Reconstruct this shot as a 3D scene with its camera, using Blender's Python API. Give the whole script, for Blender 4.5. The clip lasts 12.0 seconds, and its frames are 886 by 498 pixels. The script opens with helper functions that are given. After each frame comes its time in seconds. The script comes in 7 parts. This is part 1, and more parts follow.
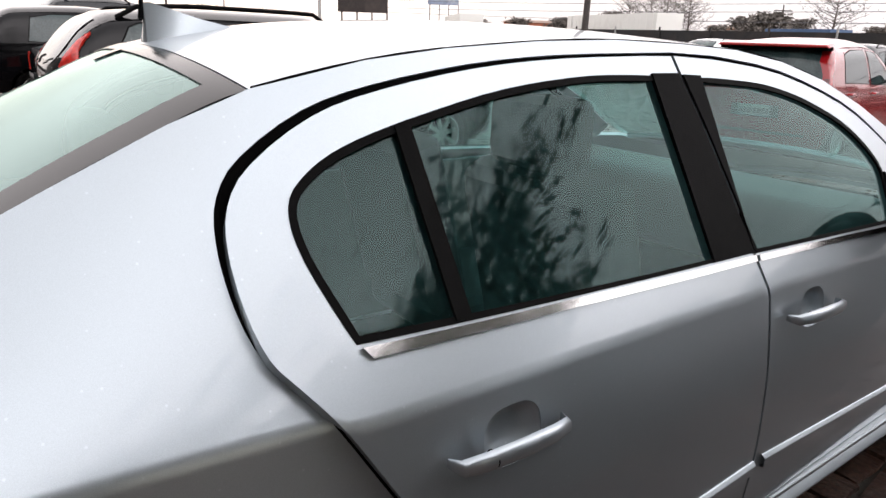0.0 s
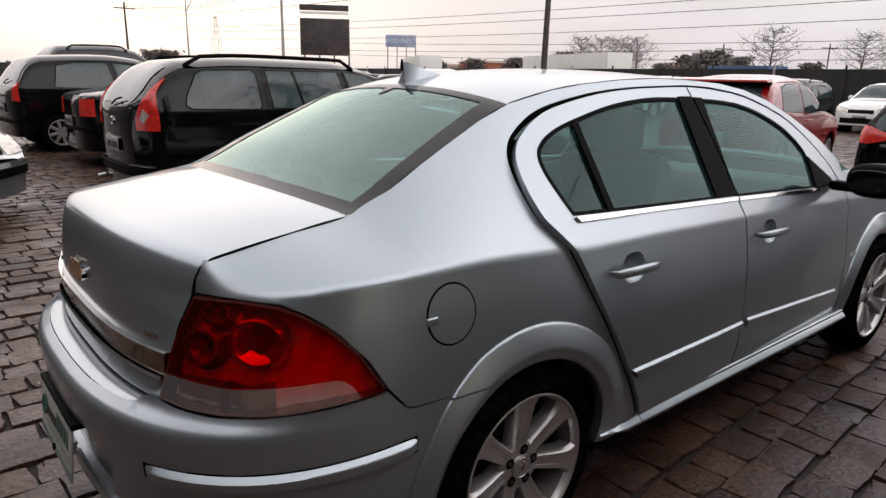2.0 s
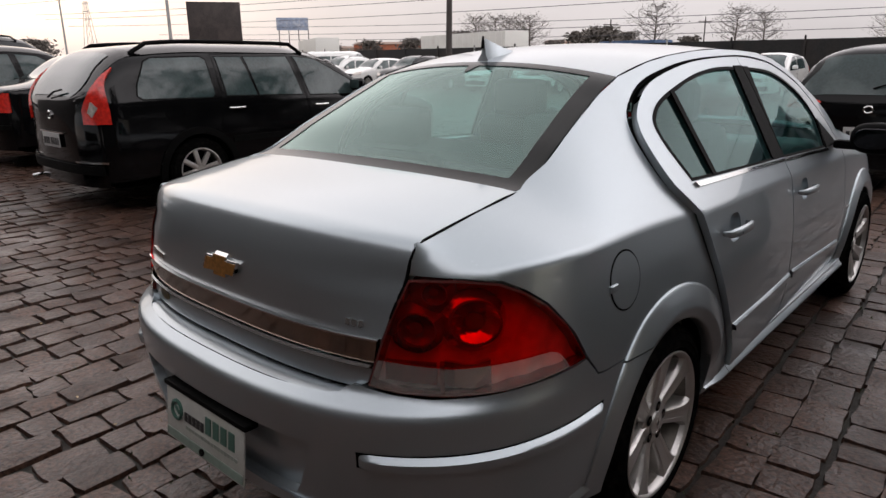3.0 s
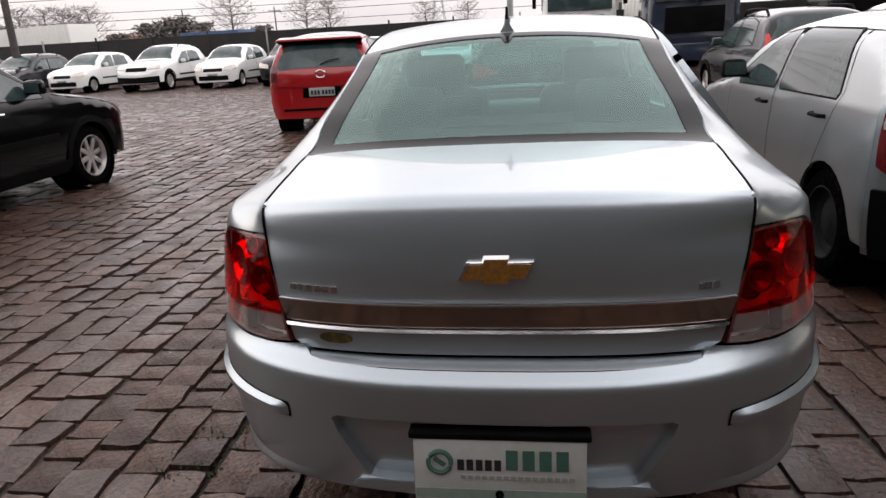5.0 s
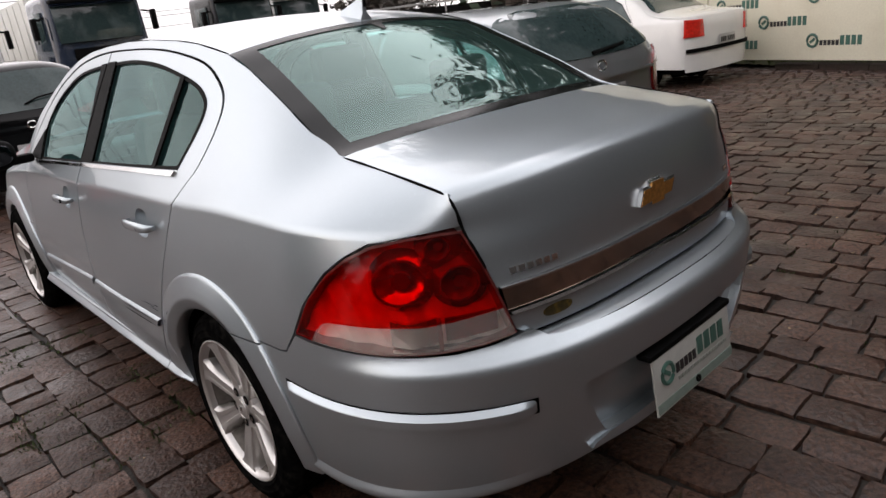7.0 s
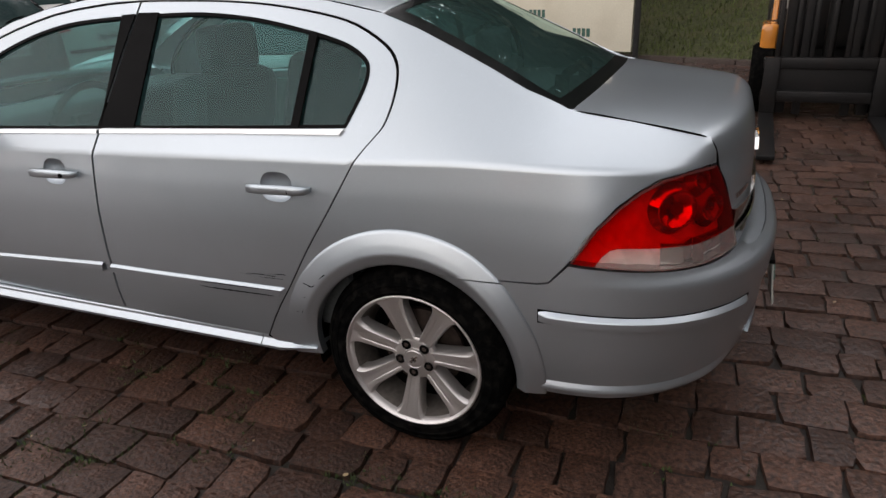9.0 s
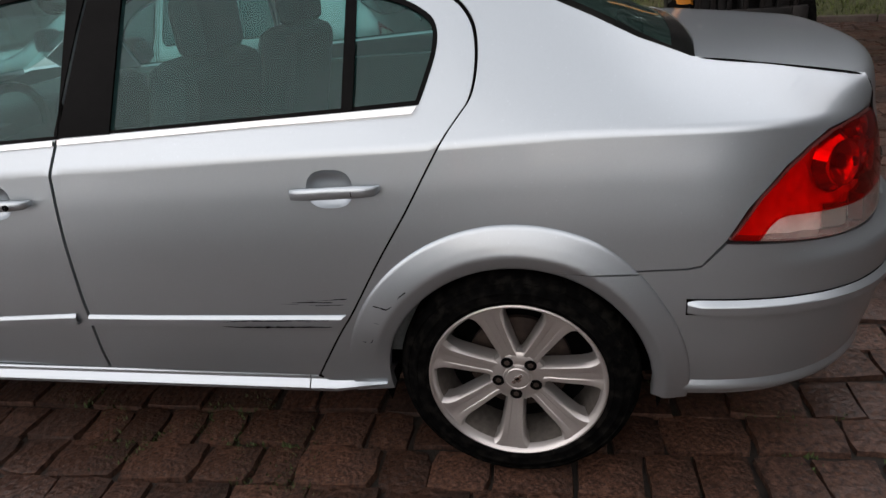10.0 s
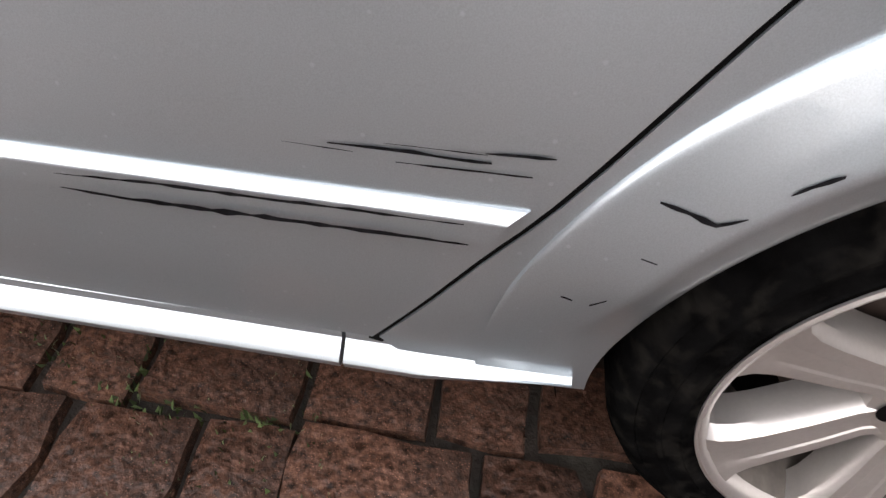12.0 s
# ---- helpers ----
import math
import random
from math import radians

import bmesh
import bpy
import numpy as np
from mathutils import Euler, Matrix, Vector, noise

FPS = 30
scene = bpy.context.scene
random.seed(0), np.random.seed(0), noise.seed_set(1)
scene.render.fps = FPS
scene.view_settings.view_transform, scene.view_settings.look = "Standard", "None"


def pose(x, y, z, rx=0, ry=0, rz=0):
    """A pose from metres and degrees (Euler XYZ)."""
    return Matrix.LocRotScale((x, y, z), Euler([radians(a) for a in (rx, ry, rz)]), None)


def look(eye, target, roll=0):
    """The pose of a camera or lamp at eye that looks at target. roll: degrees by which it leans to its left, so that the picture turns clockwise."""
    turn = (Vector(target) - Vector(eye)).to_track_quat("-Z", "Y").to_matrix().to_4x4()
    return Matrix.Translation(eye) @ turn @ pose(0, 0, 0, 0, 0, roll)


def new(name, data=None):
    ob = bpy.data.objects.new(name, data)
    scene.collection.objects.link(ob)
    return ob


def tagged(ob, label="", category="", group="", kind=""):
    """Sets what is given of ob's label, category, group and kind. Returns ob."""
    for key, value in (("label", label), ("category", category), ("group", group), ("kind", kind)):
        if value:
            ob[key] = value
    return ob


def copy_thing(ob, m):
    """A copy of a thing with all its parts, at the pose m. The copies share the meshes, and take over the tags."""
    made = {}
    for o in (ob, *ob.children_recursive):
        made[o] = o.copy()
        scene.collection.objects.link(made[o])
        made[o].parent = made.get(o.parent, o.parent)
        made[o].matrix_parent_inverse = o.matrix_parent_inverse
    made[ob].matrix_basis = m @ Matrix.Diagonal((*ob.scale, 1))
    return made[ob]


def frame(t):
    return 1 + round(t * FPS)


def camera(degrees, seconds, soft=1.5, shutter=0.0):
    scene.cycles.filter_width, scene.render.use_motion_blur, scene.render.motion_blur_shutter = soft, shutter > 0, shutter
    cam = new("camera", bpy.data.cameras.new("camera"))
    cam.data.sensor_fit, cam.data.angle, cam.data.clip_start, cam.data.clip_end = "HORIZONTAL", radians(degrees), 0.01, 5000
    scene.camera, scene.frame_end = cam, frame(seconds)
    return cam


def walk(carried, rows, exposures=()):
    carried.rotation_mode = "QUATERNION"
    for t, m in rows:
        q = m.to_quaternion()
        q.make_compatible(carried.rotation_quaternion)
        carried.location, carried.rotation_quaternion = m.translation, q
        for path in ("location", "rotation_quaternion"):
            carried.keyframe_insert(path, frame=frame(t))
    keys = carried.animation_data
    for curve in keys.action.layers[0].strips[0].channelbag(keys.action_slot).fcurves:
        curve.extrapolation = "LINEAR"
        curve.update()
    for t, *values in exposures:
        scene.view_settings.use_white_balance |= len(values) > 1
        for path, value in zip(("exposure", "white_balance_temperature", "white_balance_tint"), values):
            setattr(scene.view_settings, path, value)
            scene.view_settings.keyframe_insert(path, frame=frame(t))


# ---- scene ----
cam = camera(66.96, 12.0, soft=1.5)
PATH = [
    (0.0, 1.467, -0.181, 1.414, 72.37, -1.85, 54.18),
    (0.5, 1.671, -0.401, 1.427, 77.33, -3.40, 42.82),
    (1.0, 1.843, -0.701, 1.435, 75.93, -2.57, 46.53),
    (1.5, 2.015, -0.952, 1.425, 76.01, -2.87, 49.48),
    (2.0, 1.981, -1.295, 1.406, 75.67, -1.09, 50.45),
    (2.3, 1.914, -1.489, 1.399, 74.18, -1.45, 51.70),
    (2.5, 1.822, -1.575, 1.391, 75.17, -1.72, 50.47),
    (3.0, 1.538, -1.793, 1.389, 74.23, 0.56, 41.61),
    (3.2, 1.401, -1.888, 1.367, 73.78, 0.07, 39.85),
    (4.8, 0.230, -2.310, 1.352, 71.45, 4.09, 8.39),
    (5.0, 0.085, -2.329, 1.381, 72.38, 3.07, 7.17),
    (5.5, -0.336, -2.257, 1.376, 73.40, 3.56, -4.21),
    (6.0, -0.740, -2.202, 1.382, 72.60, 2.59, -14.02),
    (6.2, -0.899, -2.173, 1.387, 70.47, 2.22, -18.87),
    (6.5, -1.133, -2.070, 1.360, 69.82, -0.26, -25.62),
    (6.7, -1.274, -1.957, 1.343, 71.28, 2.96, -33.30),
    (8.3, -2.167, -1.229, 1.460, 68.49, 5.60, -58.91),
    (8.5, -2.258, -1.090, 1.455, 70.18, 4.56, -59.42),
    (9.0, -2.445, -0.811, 1.447, 67.37, 2.52, -68.11),
    (9.5, -2.427, -0.440, 1.394, 66.91, 5.63, -77.96),
    (10.0, -2.254, -0.157, 1.363, 65.48, 5.22, -79.88),
    (10.5, -1.961, 0.021, 1.339, 59.68, 5.47, -89.53),
    (11.0, -1.517, 0.220, 1.154, 56.98, 3.40, -86.43),
    (11.5, -1.246, 0.341, 0.942, 49.01, -1.04, -83.49),
    (12.0, -1.196, 0.456, 0.829, 44.77, -3.65, -81.80),
]

EXPOSURE = [(t, e, 6750, 16) for t, e in ((0.0, .72), (.7, .52), (1.5, .28), (2.3, .1), (3.0, .05), (5.0, .48), (6.5, .45), (8.5, .36), (10.5, .33), (11.2, .75), (11.6, 1.2), (12.0, 1.6))]
walk(cam, [(t, pose(x, y, z, a, b, c)) for t, x, y, z, a, b, c in PATH],
     exposures=EXPOSURE)

# ---- sky and light: an overcast late afternoon, brightest low in the west ----
SUN_AZ, SUN_EL = radians(-72), radians(9)      # azimuth from +y towards +x
world = bpy.data.worlds.new("overcast_sky")
scene.world = world
world.use_nodes = True
wn, wl = world.node_tree.nodes, world.node_tree.links
for n_ in list(wn):
    wn.remove(n_)


def wnode(kind, **kw):
    n = wn.new(kind)
    for k, v in kw.items():
        n.inputs[k].default_value = v
    return n


sky = wn.new("ShaderNodeTexSky")
sky.sky_type, sky.sun_disc, sky.sun_elevation, sky.sun_rotation = "NISHITA", False, SUN_EL, SUN_AZ
sky.air_density, sky.dust_density = 1.0, 4.0
grey_sky = wnode("ShaderNodeHueSaturation", Saturation=0.7, Value=0.10)
wl.new(sky.outputs[0], grey_sky.inputs["Color"])
geo = wn.new("ShaderNodeTexCoord")
sep = wn.new("ShaderNodeSeparateXYZ")
wl.new(geo.outputs["Generated"], sep.inputs[0])
ramp = wn.new("ShaderNodeValToRGB")
ramp.color_ramp.elements[0].position, ramp.color_ramp.elements[0].color = 0.0, (0.30, 0.294, 0.29, 1)
ramp.color_ramp.elements[1].position, ramp.color_ramp.elements[1].color = 0.95, (0.40, 0.41, 0.42, 1)
for at_, v_ in ((0.12, 0.345), (0.35, 0.68), (0.6, 0.66)):
    ramp.color_ramp.elements.new(at_).color = (v_, v_, v_ * 1.01, 1)
wl.new(sep.outputs["Z"], ramp.inputs[0])
clouds = wnode("ShaderNodeTexNoise", Scale=2.2, Detail=5.0, Roughness=0.55)
stretch = wn.new("ShaderNodeMapping")
stretch.inputs["Scale"].default_value = (1, 1, 3.5)
wl.new(geo.outputs["Generated"], stretch.inputs["Vector"])
wl.new(stretch.outputs[0], clouds.inputs["Vector"])
cl_range = wnode("ShaderNodeMapRange")
cl_range.inputs["From Min"].default_value, cl_range.inputs["From Max"].default_value = 0.3, 0.7
cl_range.inputs["To Min"].default_value, cl_range.inputs["To Max"].default_value = 0.86, 1.06
wl.new(clouds.outputs[0], cl_range.inputs["Value"])
cl_mul = wn.new("ShaderNodeMixRGB")
cl_mul.blend_type = "MULTIPLY"
cl_mul.inputs[0].default_value = 1.0
bright = wn.new("ShaderNodeMixRGB")
bright.blend_type = "MULTIPLY"
bright.inputs[0].default_value = 1.0
bright.inputs[2].default_value = (21.5, 21.5, 21.9, 1)
wl.new(ramp.outputs[0], bright.inputs[1])
wl.new(bright.outputs[0], cl_mul.inputs[1])
east = wnode("ShaderNodeMapRange")
for k_, v_ in zip(("From Min", "From Max", "To Min", "To Max"), (-0.2, 1.0, 1.0, 1.85)):
    east.inputs[k_].default_value = v_
wl.new(sep.outputs["X"], east.inputs["Value"])
cl_east = wn.new("ShaderNodeMath")
cl_east.operation = "MULTIPLY"
wl.new(cl_range.outputs[0], cl_east.inputs[0])
wl.new(east.outputs[0], cl_east.inputs[1])
south = wnode("ShaderNodeMapRange")
for k_, v_ in zip(("From Min", "From Max", "To Min", "To Max"), (-0.9, 0.1, 0.74, 1.0)):
    south.inputs[k_].default_value = v_
wl.new(sep.outputs["Y"], south.inputs["Value"])
cl_south = wn.new("ShaderNodeMath")
cl_south.operation = "MULTIPLY"
wl.new(cl_east.outputs[0], cl_south.inputs[0])
wl.new(south.outputs[0], cl_south.inputs[1])
wl.new(cl_south.outputs[0], cl_mul.inputs[2])
sky_mix = wn.new("ShaderNodeMixRGB")
sky_mix.blend_type = "ADD"
sky_mix.inputs[0].default_value = 1.0
wl.new(cl_mul.outputs[0], sky_mix.inputs[1])
wl.new(grey_sky.outputs[0], sky_mix.inputs[2])
bg = wnode("ShaderNodeBackground", Strength=0.10)
wl.new(sky_mix.outputs[0], bg.inputs["Color"])
wo = wn.new("ShaderNodeOutputWorld")
wl.new(bg.outputs[0], wo.inputs[0])
sun_data = bpy.data.lights.new("sun", "SUN")
sun_data.energy, sun_data.angle, sun_data.color = 0.5, radians(110), (1.0, 0.95, 0.88)
sun_ob = new("sun", sun_data)
sun_ob.matrix_world = look((0, 0, 30), (-math.sin(SUN_AZ) * math.cos(SUN_EL), -math.cos(SUN_AZ) * math.cos(SUN_EL), 30 - math.sin(SUN_EL)))


# ---- materials ----
def material(name, color=(0.5, 0.5, 0.5), rough=0.5, metal=0.0, coat=0.0, coat_rough=0.05, grain=0.0, grain_scale=40.0,
             stain=0.0, stain_scale=3.0, stain_color=None, bump=0.0, bump_scale=120.0, rough_var=0.0, spec=0.5, random_tint=0.0,
             island_tint=0.0, specks=0.0, speck_scale=42.0, edge=1.0, coat_bump=False):
    """A node material with variation at two scales: a fine grain and broad stains, with relief and uneven gloss."""
    m = bpy.data.materials.new(name)
    m.use_nodes = True
    n, l = m.node_tree.nodes, m.node_tree.links
    b = n["Principled BSDF"]
    b.inputs["Base Color"].default_value = (*color, 1)
    b.inputs["Roughness"].default_value, b.inputs["Metallic"].default_value = rough, metal
    b.inputs["Coat Weight"].default_value, b.inputs["Coat Roughness"].default_value = coat, coat_rough
    b.inputs["Specular IOR Level"].default_value = spec
    b.inputs["Specular Tint"].default_value = (edge, edge, edge, 1)
    co = n.new("ShaderNodeTexCoord")
    place = co.outputs["Object"]
    current = None

    def mixed(kind, fac, a, c2):
        x = n.new("ShaderNodeMixRGB")
        x.blend_type = kind
        if isinstance(fac, float):
            x.inputs[0].default_value = fac
        else:
            l.new(fac, x.inputs[0])
        for sock, v in ((x.inputs[1], a), (x.inputs[2], c2)):
            if isinstance(v, tuple):
                sock.default_value = (*v, 1)
            else:
                l.new(v, sock)
        return x.outputs[0]

    def noise_tex(scale, detail=4.0, dist=0.0):
        t = n.new("ShaderNodeTexNoise")
        t.inputs["Scale"].default_value, t.inputs["Detail"].default_value, t.inputs["Distortion"].default_value = scale, detail, dist
        l.new(place, t.inputs["Vector"])
        return t.outputs[0]

    def ranged(sock, a, b2, c2, d):
        r = n.new("ShaderNodeMapRange")
        for k, v in zip(("From Min", "From Max", "To Min", "To Max"), (a, b2, c2, d)):
            r.inputs[k].default_value = v
        l.new(sock, r.inputs["Value"])
        return r.outputs[0]

    current = color
    if grain:
        g = ranged(noise_tex(grain_scale), 0.3, 0.7, 1 - grain, 1 + grain)
        current = mixed("MULTIPLY", 1.0, current, g)
    if stain:
        s = ranged(noise_tex(stain_scale, 6.0, 0.4), 0.48, 0.68, 0.0, stain)
        current = mixed("MIX", s, current, stain_color or tuple(c * 0.5 for c in color))
    if specks:
        v = n.new("ShaderNodeTexVoronoi")
        v.inputs["Scale"].default_value = speck_scale
        l.new(place, v.inputs["Vector"])
        sp = ranged(v.outputs["Distance"], 0.05, 0.09 if speck_scale < 60 else 0.28, specks, 0.0)
        current = mixed("MIX", sp, current, tuple(min(1.0, c * 1.5 + 0.1) if speck_scale < 60 else c * 3.0 for c in color))
    if random_tint:
        oi = n.new("ShaderNodeObjectInfo")
        current = mixed("MULTIPLY", 1.0, current, ranged(oi.outputs["Random"], 0, 1, 1 - random_tint, 1 + random_tint))
    if island_tint:
        gi = n.new("ShaderNodeNewGeometry")
        current = mixed("MULTIPLY", 1.0, current, ranged(gi.outputs["Random Per Island"], 0, 1, 1 - island_tint, 1 + island_tint))
    if not isinstance(current, tuple):
        l.new(current, b.inputs["Base Color"])
    if rough_var:
        l.new(ranged(noise_tex(stain_scale * 2.3, 5.0), 0.3, 0.7, max(0.02, rough - rough_var), rough + rough_var), b.inputs["Roughness"])
    if bump:
        bm_ = n.new("ShaderNodeBump")
        bm_.inputs["Strength"].default_value, bm_.inputs["Distance"].default_value = bump, 0.01
        l.new(noise_tex(bump_scale, 9.0 if bump_scale < 80 else 3.0), bm_.inputs["Height"])
        l.new(bm_.outputs[0], b.inputs["Normal"])
        if coat_bump:
            l.new(bm_.outputs[0], b.inputs["Coat Normal"])
    return m


def pane_material(name, tint, haze, rough=0.03, haze_color=(0.35, 0.40, 0.40), gloss=0.04, streak=0.08, sheen=(0.8, 0.8, 0.8)):
    """A thin pane: tinted see-through glass with a film of dew on it, and a clear reflection."""
    m = bpy.data.materials.new(name)
    m.use_nodes = True
    n, l = m.node_tree.nodes, m.node_tree.links
    n.remove(n["Principled BSDF"])
    tr = n.new("ShaderNodeBsdfTransparent")
    tr.inputs[0].default_value = (*tint, 1)
    df = n.new("ShaderNodeBsdfDiffuse")
    df.inputs[0].default_value = (*haze_color, 1)
    co = n.new("ShaderNodeTexCoord")
    nz = n.new("ShaderNodeTexNoise")
    nz.inputs["Scale"].default_value, nz.inputs["Detail"].default_value = 2.0, 2.0
    mp = n.new("ShaderNodeMapping")
    mp.inputs["Scale"].default_value = (36, 36, 2.2)
    l.new(co.outputs["Object"], mp.inputs[0])
    l.new(mp.outputs[0], nz.inputs["Vector"])
    r = n.new("ShaderNodeMapRange")
    for k, v in zip(("From Min", "From Max", "To Min", "To Max"), (0.3, 0.7, haze * (1 - streak), haze * (1 + streak))):
        r.inputs[k].default_value = v
    l.new(nz.outputs[0], r.inputs["Value"])
    mx = n.new("ShaderNodeMixShader")
    l.new(r.outputs[0], mx.inputs[0])
    l.new(tr.outputs[0], mx.inputs[1])
    l.new(df.outputs[0], mx.inputs[2])
    gl = n.new("ShaderNodeBsdfGlossy")
    gl.inputs["Roughness"].default_value = rough
    gl.inputs[0].default_value = (*sheen, 1)
    lw = n.new("ShaderNodeLayerWeight")
    lw.inputs["Blend"].default_value = 0.5
    power = n.new("ShaderNodeMath")
    power.operation = "POWER"
    power.inputs[1].default_value = 5.0
    l.new(lw.outputs["Facing"], power.inputs[0])
    fr = n.new("ShaderNodeMapRange")
    fr.inputs["To Min"].default_value, fr.inputs["To Max"].default_value = gloss, 1.0
    l.new(power.outputs[0], fr.inputs["Value"])
    m2 = n.new("ShaderNodeMixShader")
    l.new(fr.outputs[0], m2.inputs[0])
    l.new(mx.outputs[0], m2.inputs[1])
    l.new(gl.outputs[0], m2.inputs[2])
    l.new(m2.outputs[0], n["Material Output"].inputs[0])
    return m


SILVER = material("silver_paint", (0.430, 0.482, 0.512), 0.345, 0.84, 0.75, 0.03, grain=0.07, grain_scale=900, stain=0.10, stain_scale=2.0,
                  stain_color=(0.33, 0.34, 0.34), bump=0.03, bump_scale=500, specks=0.22, edge=0.65)
BLACK_TRIM = material("black_plastic_trim", (0.004, 0.004, 0.004), 0.6, spec=0.04, bump=0.1, bump_scale=300, grain=0.2, stain=0.3, stain_color=(0.012, 0.012, 0.012))
GAP = material("dark_gap", (0.002, 0.002, 0.002), 0.9, spec=0.05, grain=0.2)
CHROME = material("chrome", (0.78, 0.77, 0.76), 0.12, 1.0, grain=0.04, rough_var=0.05, stain=0.2, stain_color=(0.5, 0.45, 0.4))
# brown of the reflected ground is put into this chrome's colour
CHROME_GROUND = material("ground_toned_chrome", (0.40, 0.35, 0.31), 0.1, 1.0, grain=0.06, stain=0.4, stain_color=(0.3, 0.25, 0.2), rough_var=0.05)
ALLOY = material("alloy", (0.58, 0.56, 0.54), 0.38, 0.85, 0.3, 0.1, grain=0.03, grain_scale=200, stain=0.12, stain_scale=4, stain_color=(0.42, 0.38, 0.34), rough_var=0.05)
# alloy darkened for the shade inside the wheel, with brown grime stains
BARREL_SHADE = material("shaded_barrel_alloy", (0.15, 0.135, 0.12), 0.5, 0.6, grain=0.2, grain_scale=60, stain=0.5, stain_scale=6, stain_color=(0.05, 0.04, 0.033))
TYRE = material("tyre_rubber", (0.003, 0.003, 0.003), 0.9, spec=0.0, grain=0.4, stain=0.5, stain_scale=34, stain_color=(0.016, 0.015, 0.013), bump=0.3, bump_scale=90, rough_var=0.15)
BRAKE = material("brake_iron", (0.05, 0.035, 0.028), 0.6, 0.4, grain=0.4, stain=0.4)
SEAT = material("seat_cloth", (0.045, 0.05, 0.052), 0.9, grain=0.12, grain_scale=60)
LINER = material("headliner_cloth", (0.42, 0.42, 0.40), 0.9, grain=0.08, grain_scale=150)
DASH = material("dash_plastic", (0.03, 0.03, 0.032), 0.6, grain=0.1)
GLASS = pane_material("side_glass", (0.38, 0.62, 0.60), 0.035, haze_color=(0.10, 0.32, 0.31), gloss=0.04, streak=0.8, sheen=(0.62, 0.82, 0.80))
GLASS_REAR = pane_material("rear_glass", (0.44, 0.68, 0.64), 0.055, haze_color=(0.34, 0.66, 0.60), gloss=0.13, streak=0.15, sheen=(0.66, 0.84, 0.80))
FRIT = material("black_glass_border", (0.006, 0.007, 0.007), 0.15, spec=0.16, stain=0.3, stain_color=(0.02, 0.02, 0.02))
LENS_RED = pane_material("red_lens", (0.92, 0.026, 0.011), 0.016, haze_color=(0.55, 0.011, 0.006), gloss=0.03)
LENS_CLEAR = pane_material("clear_lens", (0.93, 0.91, 0.87), 0.17, haze_color=(0.68, 0.67, 0.63))
REFLECTOR = material("lamp_reflector", (0.66, 0.64, 0.62), 0.18, 0.9, grain=0.1, stain=0.3, stain_color=(0.4, 0.36, 0.33))
LAMP_BACK = material("lamp_back_plate", (0.86, 0.83, 0.80), 0.25, 0.15, grain=0.15, stain=0.5, stain_color=(0.20, 0.18, 0.17), bump=0.35, bump_scale=24)
BULB = material("lamp_bowl", (0.10, 0.02, 0.018), 0.2, coat=0.5, grain=0.2)
GOLD = material("gold_badge", (0.58, 0.29, 0.07), 0.30, 0.8, coat=0.5, grain=0.25, grain_scale=90, stain=0.3, stain_color=(0.25, 0.11, 0.03))
SCRATCH = material("scratched_primer", (0.008, 0.008, 0.009), 0.9, spec=0.0, grain=0.5, grain_scale=120)
PLATE_WHITE = material("plate_card", (0.42, 0.42, 0.39), 0.45, grain=0.06, stain=0.35, stain_color=(0.27, 0.27, 0.20), coat=0.2)
INK_GREEN = material("green_print", (0.045, 0.115, 0.090), 0.45, grain=0.1)
INK_BLACK = material("black_print", (0.015, 0.015, 0.016), 0.45, grain=0.1)
INK_FADED = material("faded_green_print", (0.19, 0.245, 0.21), 0.5, grain=0.1)
INK_PALE = material("faded_print", (0.26, 0.28, 0.25), 0.5, grain=0.1)


# ---- mesh helpers ----
def part(name, mesh, mat, parent=None, label=""):
    ob = new(name, mesh)
    if mat is not None and not mesh.materials:
        mesh.materials.append(mat)
    if parent is not None:
        ob.parent = parent
    if label:
        tagged(ob, label)
    return ob


def thing(name, label, category, m=Matrix(), group="", kind=""):
    ob = new(name)
    ob.matrix_world = m
    ob.empty_display_size = 0.2
    return tagged(ob, label, category, group, kind)


def from_bm(bm, smooth=True):
    me = bpy.data.meshes.new("m")
    bm.to_mesh(me)
    bm.free()
    if smooth:
        me.polygons.foreach_set("use_smooth", [True] * len(me.polygons))
        me.set_sharp_from_angle(angle=radians(35))
    return me


def raw(verts, faces, smooth=True, angle=35):
    me = bpy.data.meshes.new("m")
    me.from_pydata([tuple(v) for v in verts], [], faces)
    me.update()
    if smooth:
        me.polygons.foreach_set("use_smooth", [True] * len(me.polygons))
        me.set_sharp_from_angle(angle=radians(angle))
    return me


def box(sx, sy, sz, at=(0, 0, 0), bevel=0.01, segments=2, turn=None, taper=1.0):
    """A bevelled box, its centre at the given place; taper narrows its top."""
    bm = bmesh.new()
    bmesh.ops.create_cube(bm, size=1)
    for v in bm.verts:
        k = taper if v.co.z > 0 else 1
        v.co = Vector((v.co.x * sx * k, v.co.y * sy * k, v.co.z * sz))
    if bevel:
        bmesh.ops.bevel(bm, geom=bm.edges[:], offset=min(bevel, 0.45 * min(sx, sy, sz)), segments=segments, affect="EDGES", profile=0.6)
    m = Matrix.Translation(at) @ (turn or Matrix())
    bm.transform(m)
    return from_bm(bm)


